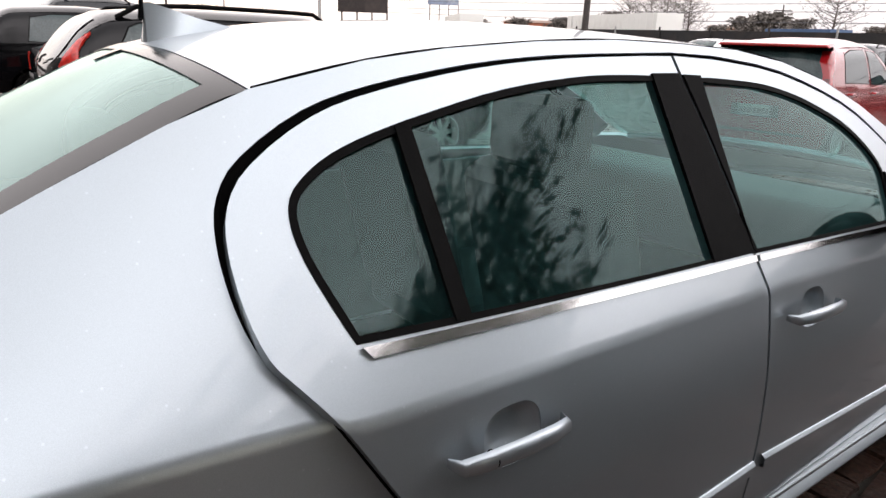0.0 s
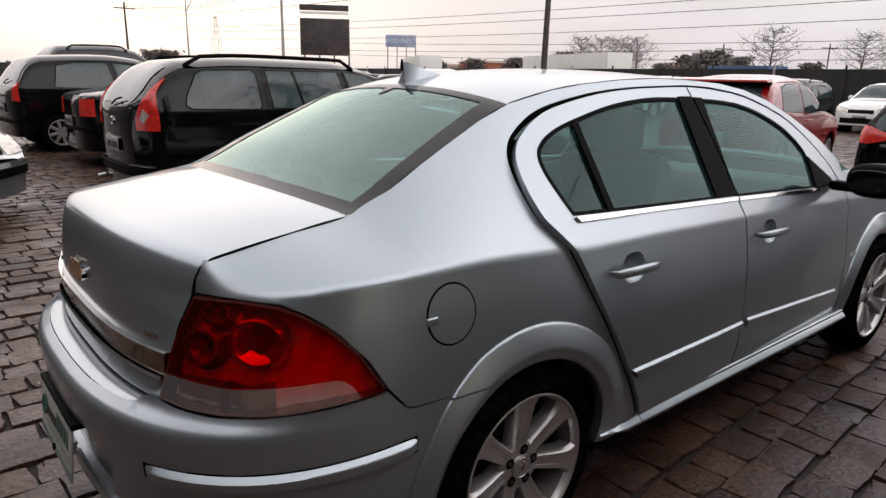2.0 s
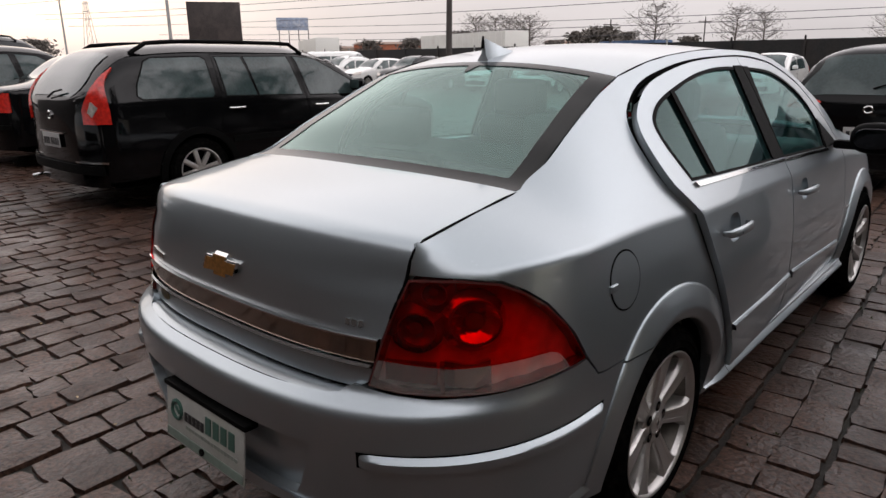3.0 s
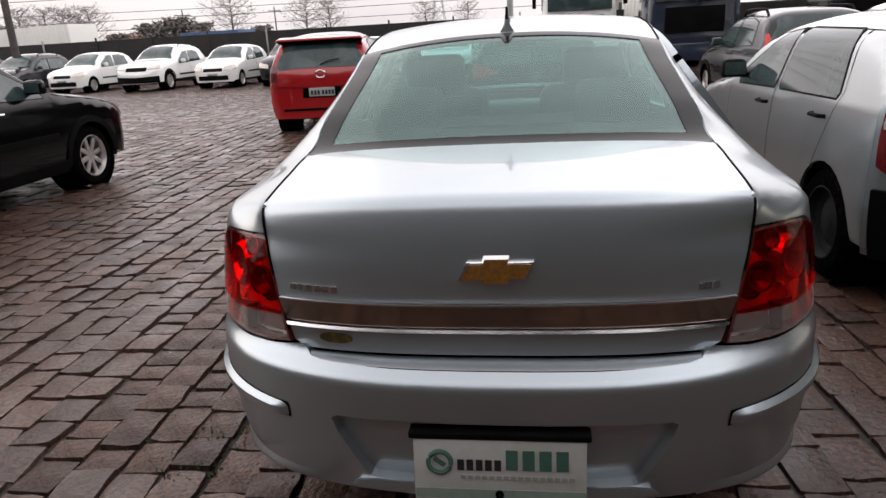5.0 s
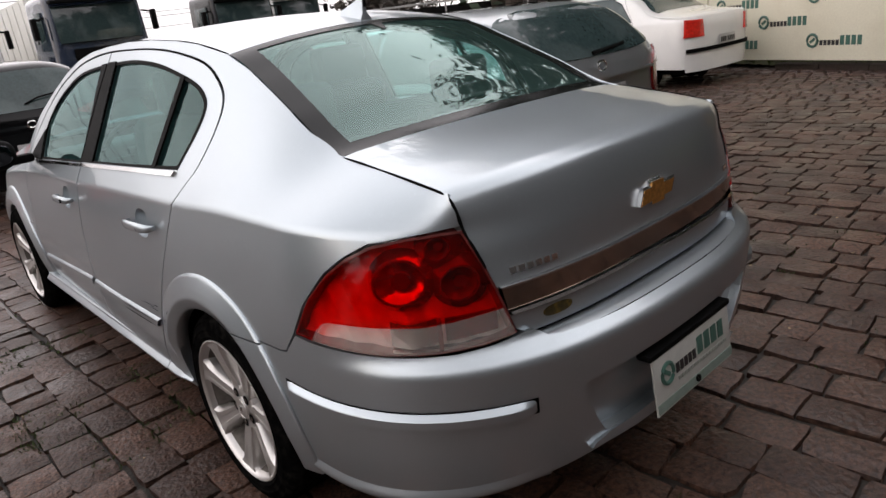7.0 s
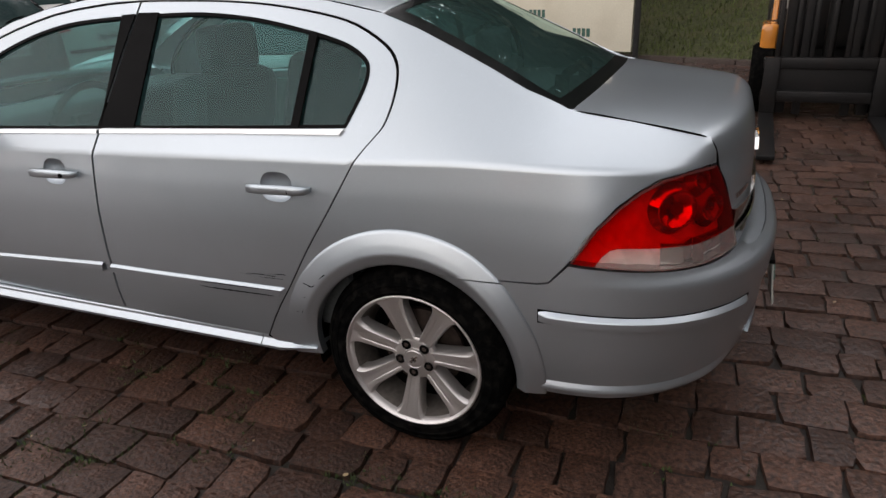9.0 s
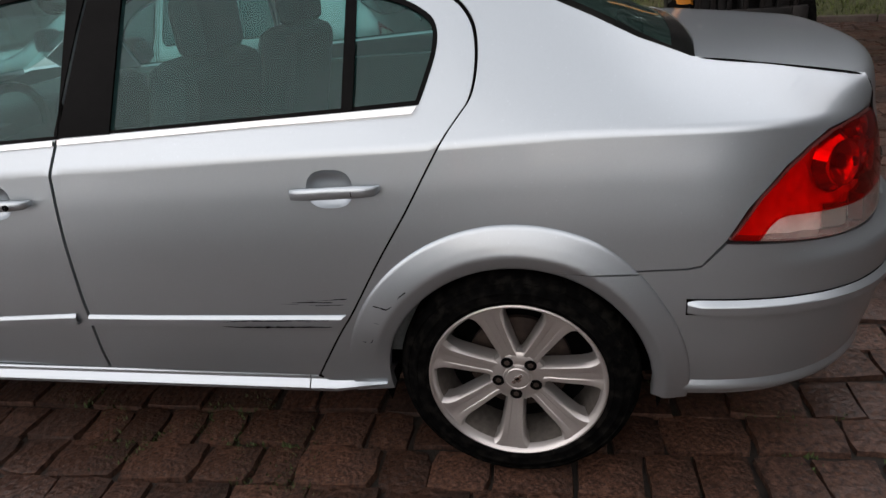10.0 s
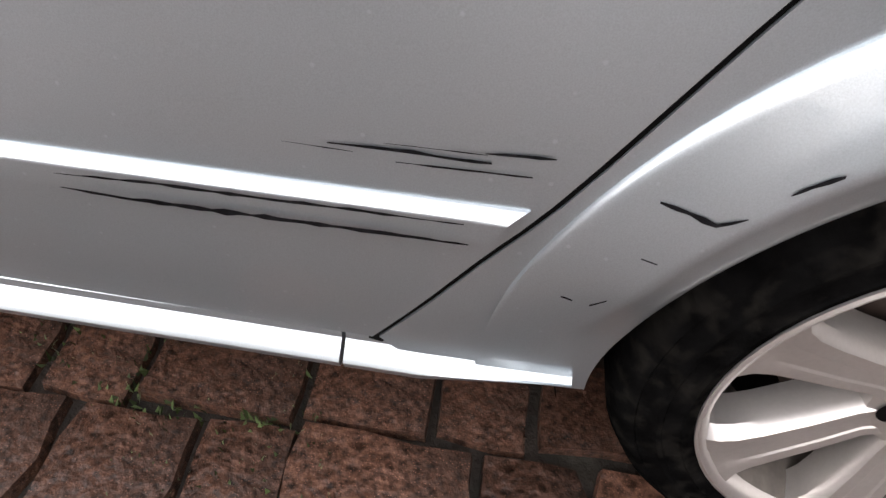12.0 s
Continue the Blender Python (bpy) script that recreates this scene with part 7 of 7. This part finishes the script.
JOINT = material("joint_earth", (.014, .010, .007), .8, grain=.5, grain_scale=30, stain=.5, stain_scale=5, stain_color=(.010, .013, .005), bump=.6, bump_scale=60)
MOSS = material("moss", (.040, .062, .016), .8, island_tint=.5)
pav = part("pavement", terrain(list(range(-34, 15, 1)), list(range(-8, 33, 1)), -.022), JOINT)
tagged(pav, "wet reddish brown cobblestone paving with mossy joints", "pavement", kind="structure")
rnd = random.Random(21)


def sett(lx, ly, j):
    """A worn stone with a ragged outline and an uneven, slightly domed top."""
    a, b = lx / 2 + .004, ly / 2 + .004
    q = [(-a, -b), (a, -b), (a, b), (-a, b)]
    q = [(x + rnd.uniform(-j, j * .3) * (1 if x > 0 else -1), y + rnd.uniform(-j, j * .3) * (1 if y > 0 else -1)) for x, y in q]
    tilt, tip = rnd.uniform(-.035, .035), rnd.uniform(-.035, .035)
    grid = {}
    for t in range(4):
        for s in range(4):
            u, v = s / 3, t / 3
            x = (q[0][0] * (1 - u) + q[1][0] * u) * (1 - v) + (q[3][0] * (1 - u) + q[2][0] * u) * v
            y = (q[0][1] * (1 - u) + q[1][1] * u) * (1 - v) + (q[3][1] * (1 - u) + q[2][1] * u) * v
            rim = s in (0, 3) or t in (0, 3)
            corner = s in (0, 3) and t in (0, 3)
            k = .96 if corner else 1.0
            grid[s, t] = (x * k + rnd.uniform(-.006, .006), y * k + rnd.uniform(-.006, .006), rim)
    ring = [(0, 0), (1, 0), (2, 0), (3, 0), (3, 1), (3, 2), (3, 3), (2, 3), (1, 3), (0, 3), (0, 2), (0, 1)]
    vs = [(grid[p][0], grid[p][1], -.032) for p in ring]
    for t in range(4):
        for s in range(4):
            x, y, rim = grid[s, t]
            k = 1 - (.004 / max(abs(x), abs(y), .03) if rim else 0)
            vs.append((x * k, y * k, (-.004 if rim else .002) + tilt * x + tip * y + rnd.uniform(-.0025, .0025)))
    at_ = {(s, t): 12 + t * 4 + s for t in range(4) for s in range(4)}
    fs = [(i, (i + 1) % 12, at_[ring[(i + 1) % 12]], at_[ring[i]]) for i in range(12)]
    fs += [(at_[s, t], at_[s + 1, t], at_[s + 1, t + 1], at_[s, t + 1]) for t in range(3) for s in range(3)]
    return vs, fs


variants = []
for i in range(14):
    ly = .125 + .010 * i
    vs, fs = sett(.168, ly, .011)
    me = raw(vs, fs, True, 40)
    variants.append((ly, me))
PAVE_YAW = radians(2.0)
cy_, sy_ = math.cos(PAVE_YAW), math.sin(PAVE_YAW)
av, af = [], []
singles = 0
xc = -34.0
while xc < 13.5:
    wx = rnd.uniform(.158, .178)
    y = -7.5 + rnd.uniform(0, .2)
    wob = rnd.uniform(0, 6)
    while y < 31:
        i = rnd.randrange(14)
        ly = variants[i][0]
        px, py = xc + wx / 2 + .012 * math.sin(y * .8 + wob), y + ly / 2
        X, Y = px * cy_ - py * sy_, px * sy_ + py * cy_
        near = -13 < X < 6.5 and Y < 13
        if -1.75 < X < -.60 and -.55 < Y < 1.45 and singles < 300:
            ob = part("sett", variants[i][1], STONE, pav)
            ob.matrix_local = Matrix.Translation((X, Y, rise(X, Y) + rnd.uniform(-.005, .004))) @ Matrix.Rotation(PAVE_YAW + rnd.uniform(-.03, .03), 4, "Z") @ Matrix.Diagonal((wx / .168, 1, 1, 1))
            singles += 1
        else:
            k = len(av)
            ca, sa = math.cos(PAVE_YAW + rnd.uniform(-.03, .03)), math.sin(PAVE_YAW + rnd.uniform(-.03, .03))
            dz = rise(X, Y) + rnd.uniform(-.005, .004)
            if near:
                vs, fs = sett(wx, ly, .013)
            else:
                a, b = wx / 2 - .008, ly / 2 - .008
                vs = [(-a - .004, -b - .004, -.03), (a + .004, -b - .004, -.03), (a + .004, b + .004, -.03), (-a - .004, b + .004, -.03)] + [(sx * (a - .012), sz * (b - .012), rnd.uniform(-.004, .003)) for sx, sz in ((-1, -1), (1, -1), (1, 1), (-1, 1))]
                fs = [(0, 1, 5, 4), (1, 2, 6, 5), (2, 3, 7, 6), (3, 0, 4, 7), (4, 5, 6, 7)]
            av += [(X + x_ * ca - y_ * sa, Y + x_ * sa + y_ * ca, z_ + dz) for x_, y_, z_ in vs]
            af += [tuple(k + q for q in f_) for f_ in fs]
        y += ly + rnd.uniform(.002, .009)
    xc += wx + rnd.uniform(.002, .008)
tagged(part("cobbles", raw(av, af, True, 40), STONE_FAR, pav), "field of further wet setts", kind="stuff")
mv, mf = [], []
for _ in range(9000):
    if rnd.random() < .5:
        x, y = rnd.uniform(-1.9, -.35), rnd.uniform(-.8, 2.2)
    else:
        x, y = rnd.uniform(-4, 4), rnd.uniform(-2, 5)
    if noise.noise(Vector((x * 2.2, y * 2.2, 4))) < .12:
        continue
    for _ in range(4):
        a = rnd.uniform(0, 6.28)
        p = Vector((x + rnd.gauss(0, .012), y + rnd.gauss(0, .012), -.012))
        d = Vector((math.cos(a), math.sin(a), 0)) * rnd.uniform(.002, .007)
        k = len(mv)
        mv += [p - d, p + d, p + Vector((rnd.uniform(-.008, .008), rnd.uniform(-.008, .008), rnd.uniform(.008, .022)))]
        mf.append((k, k + 1, k + 2))
tagged(part("moss_tufts", raw(mv, mf, False), MOSS), "small tufts of moss between the setts", "moss", kind="stuff")
# a few fallen leaf scraps on the setts
lv, lf = [], []
for _ in range(170):
    x, y = (rnd.uniform(-3.4, -.9), rnd.uniform(-2.2, 2.4)) if rnd.random() < .6 else (rnd.uniform(.6, 5.0), rnd.uniform(-3.4, 1.0))
    a, r = rnd.uniform(0, 6.28), rnd.uniform(.004, .012)
    z = rise(x, y) + .007
    k = len(lv)
    lv += [(x + r * math.cos(a + q), y + r * .55 * math.sin(a + q) + r * .3 * math.cos(q), z + rnd.uniform(0, .006)) for q in (0, 1.3, 2.6, 3.9, 5.2)]
    lf.append((k, k + 1, k + 2, k + 3, k + 4))
tagged(part("leaf_scraps", raw(lv, lf, False), material("dry_leaf", (.30, .22, .12), .8, island_tint=.6)), "scattered pale scraps of fallen leaves", "leaves", kind="stuff")
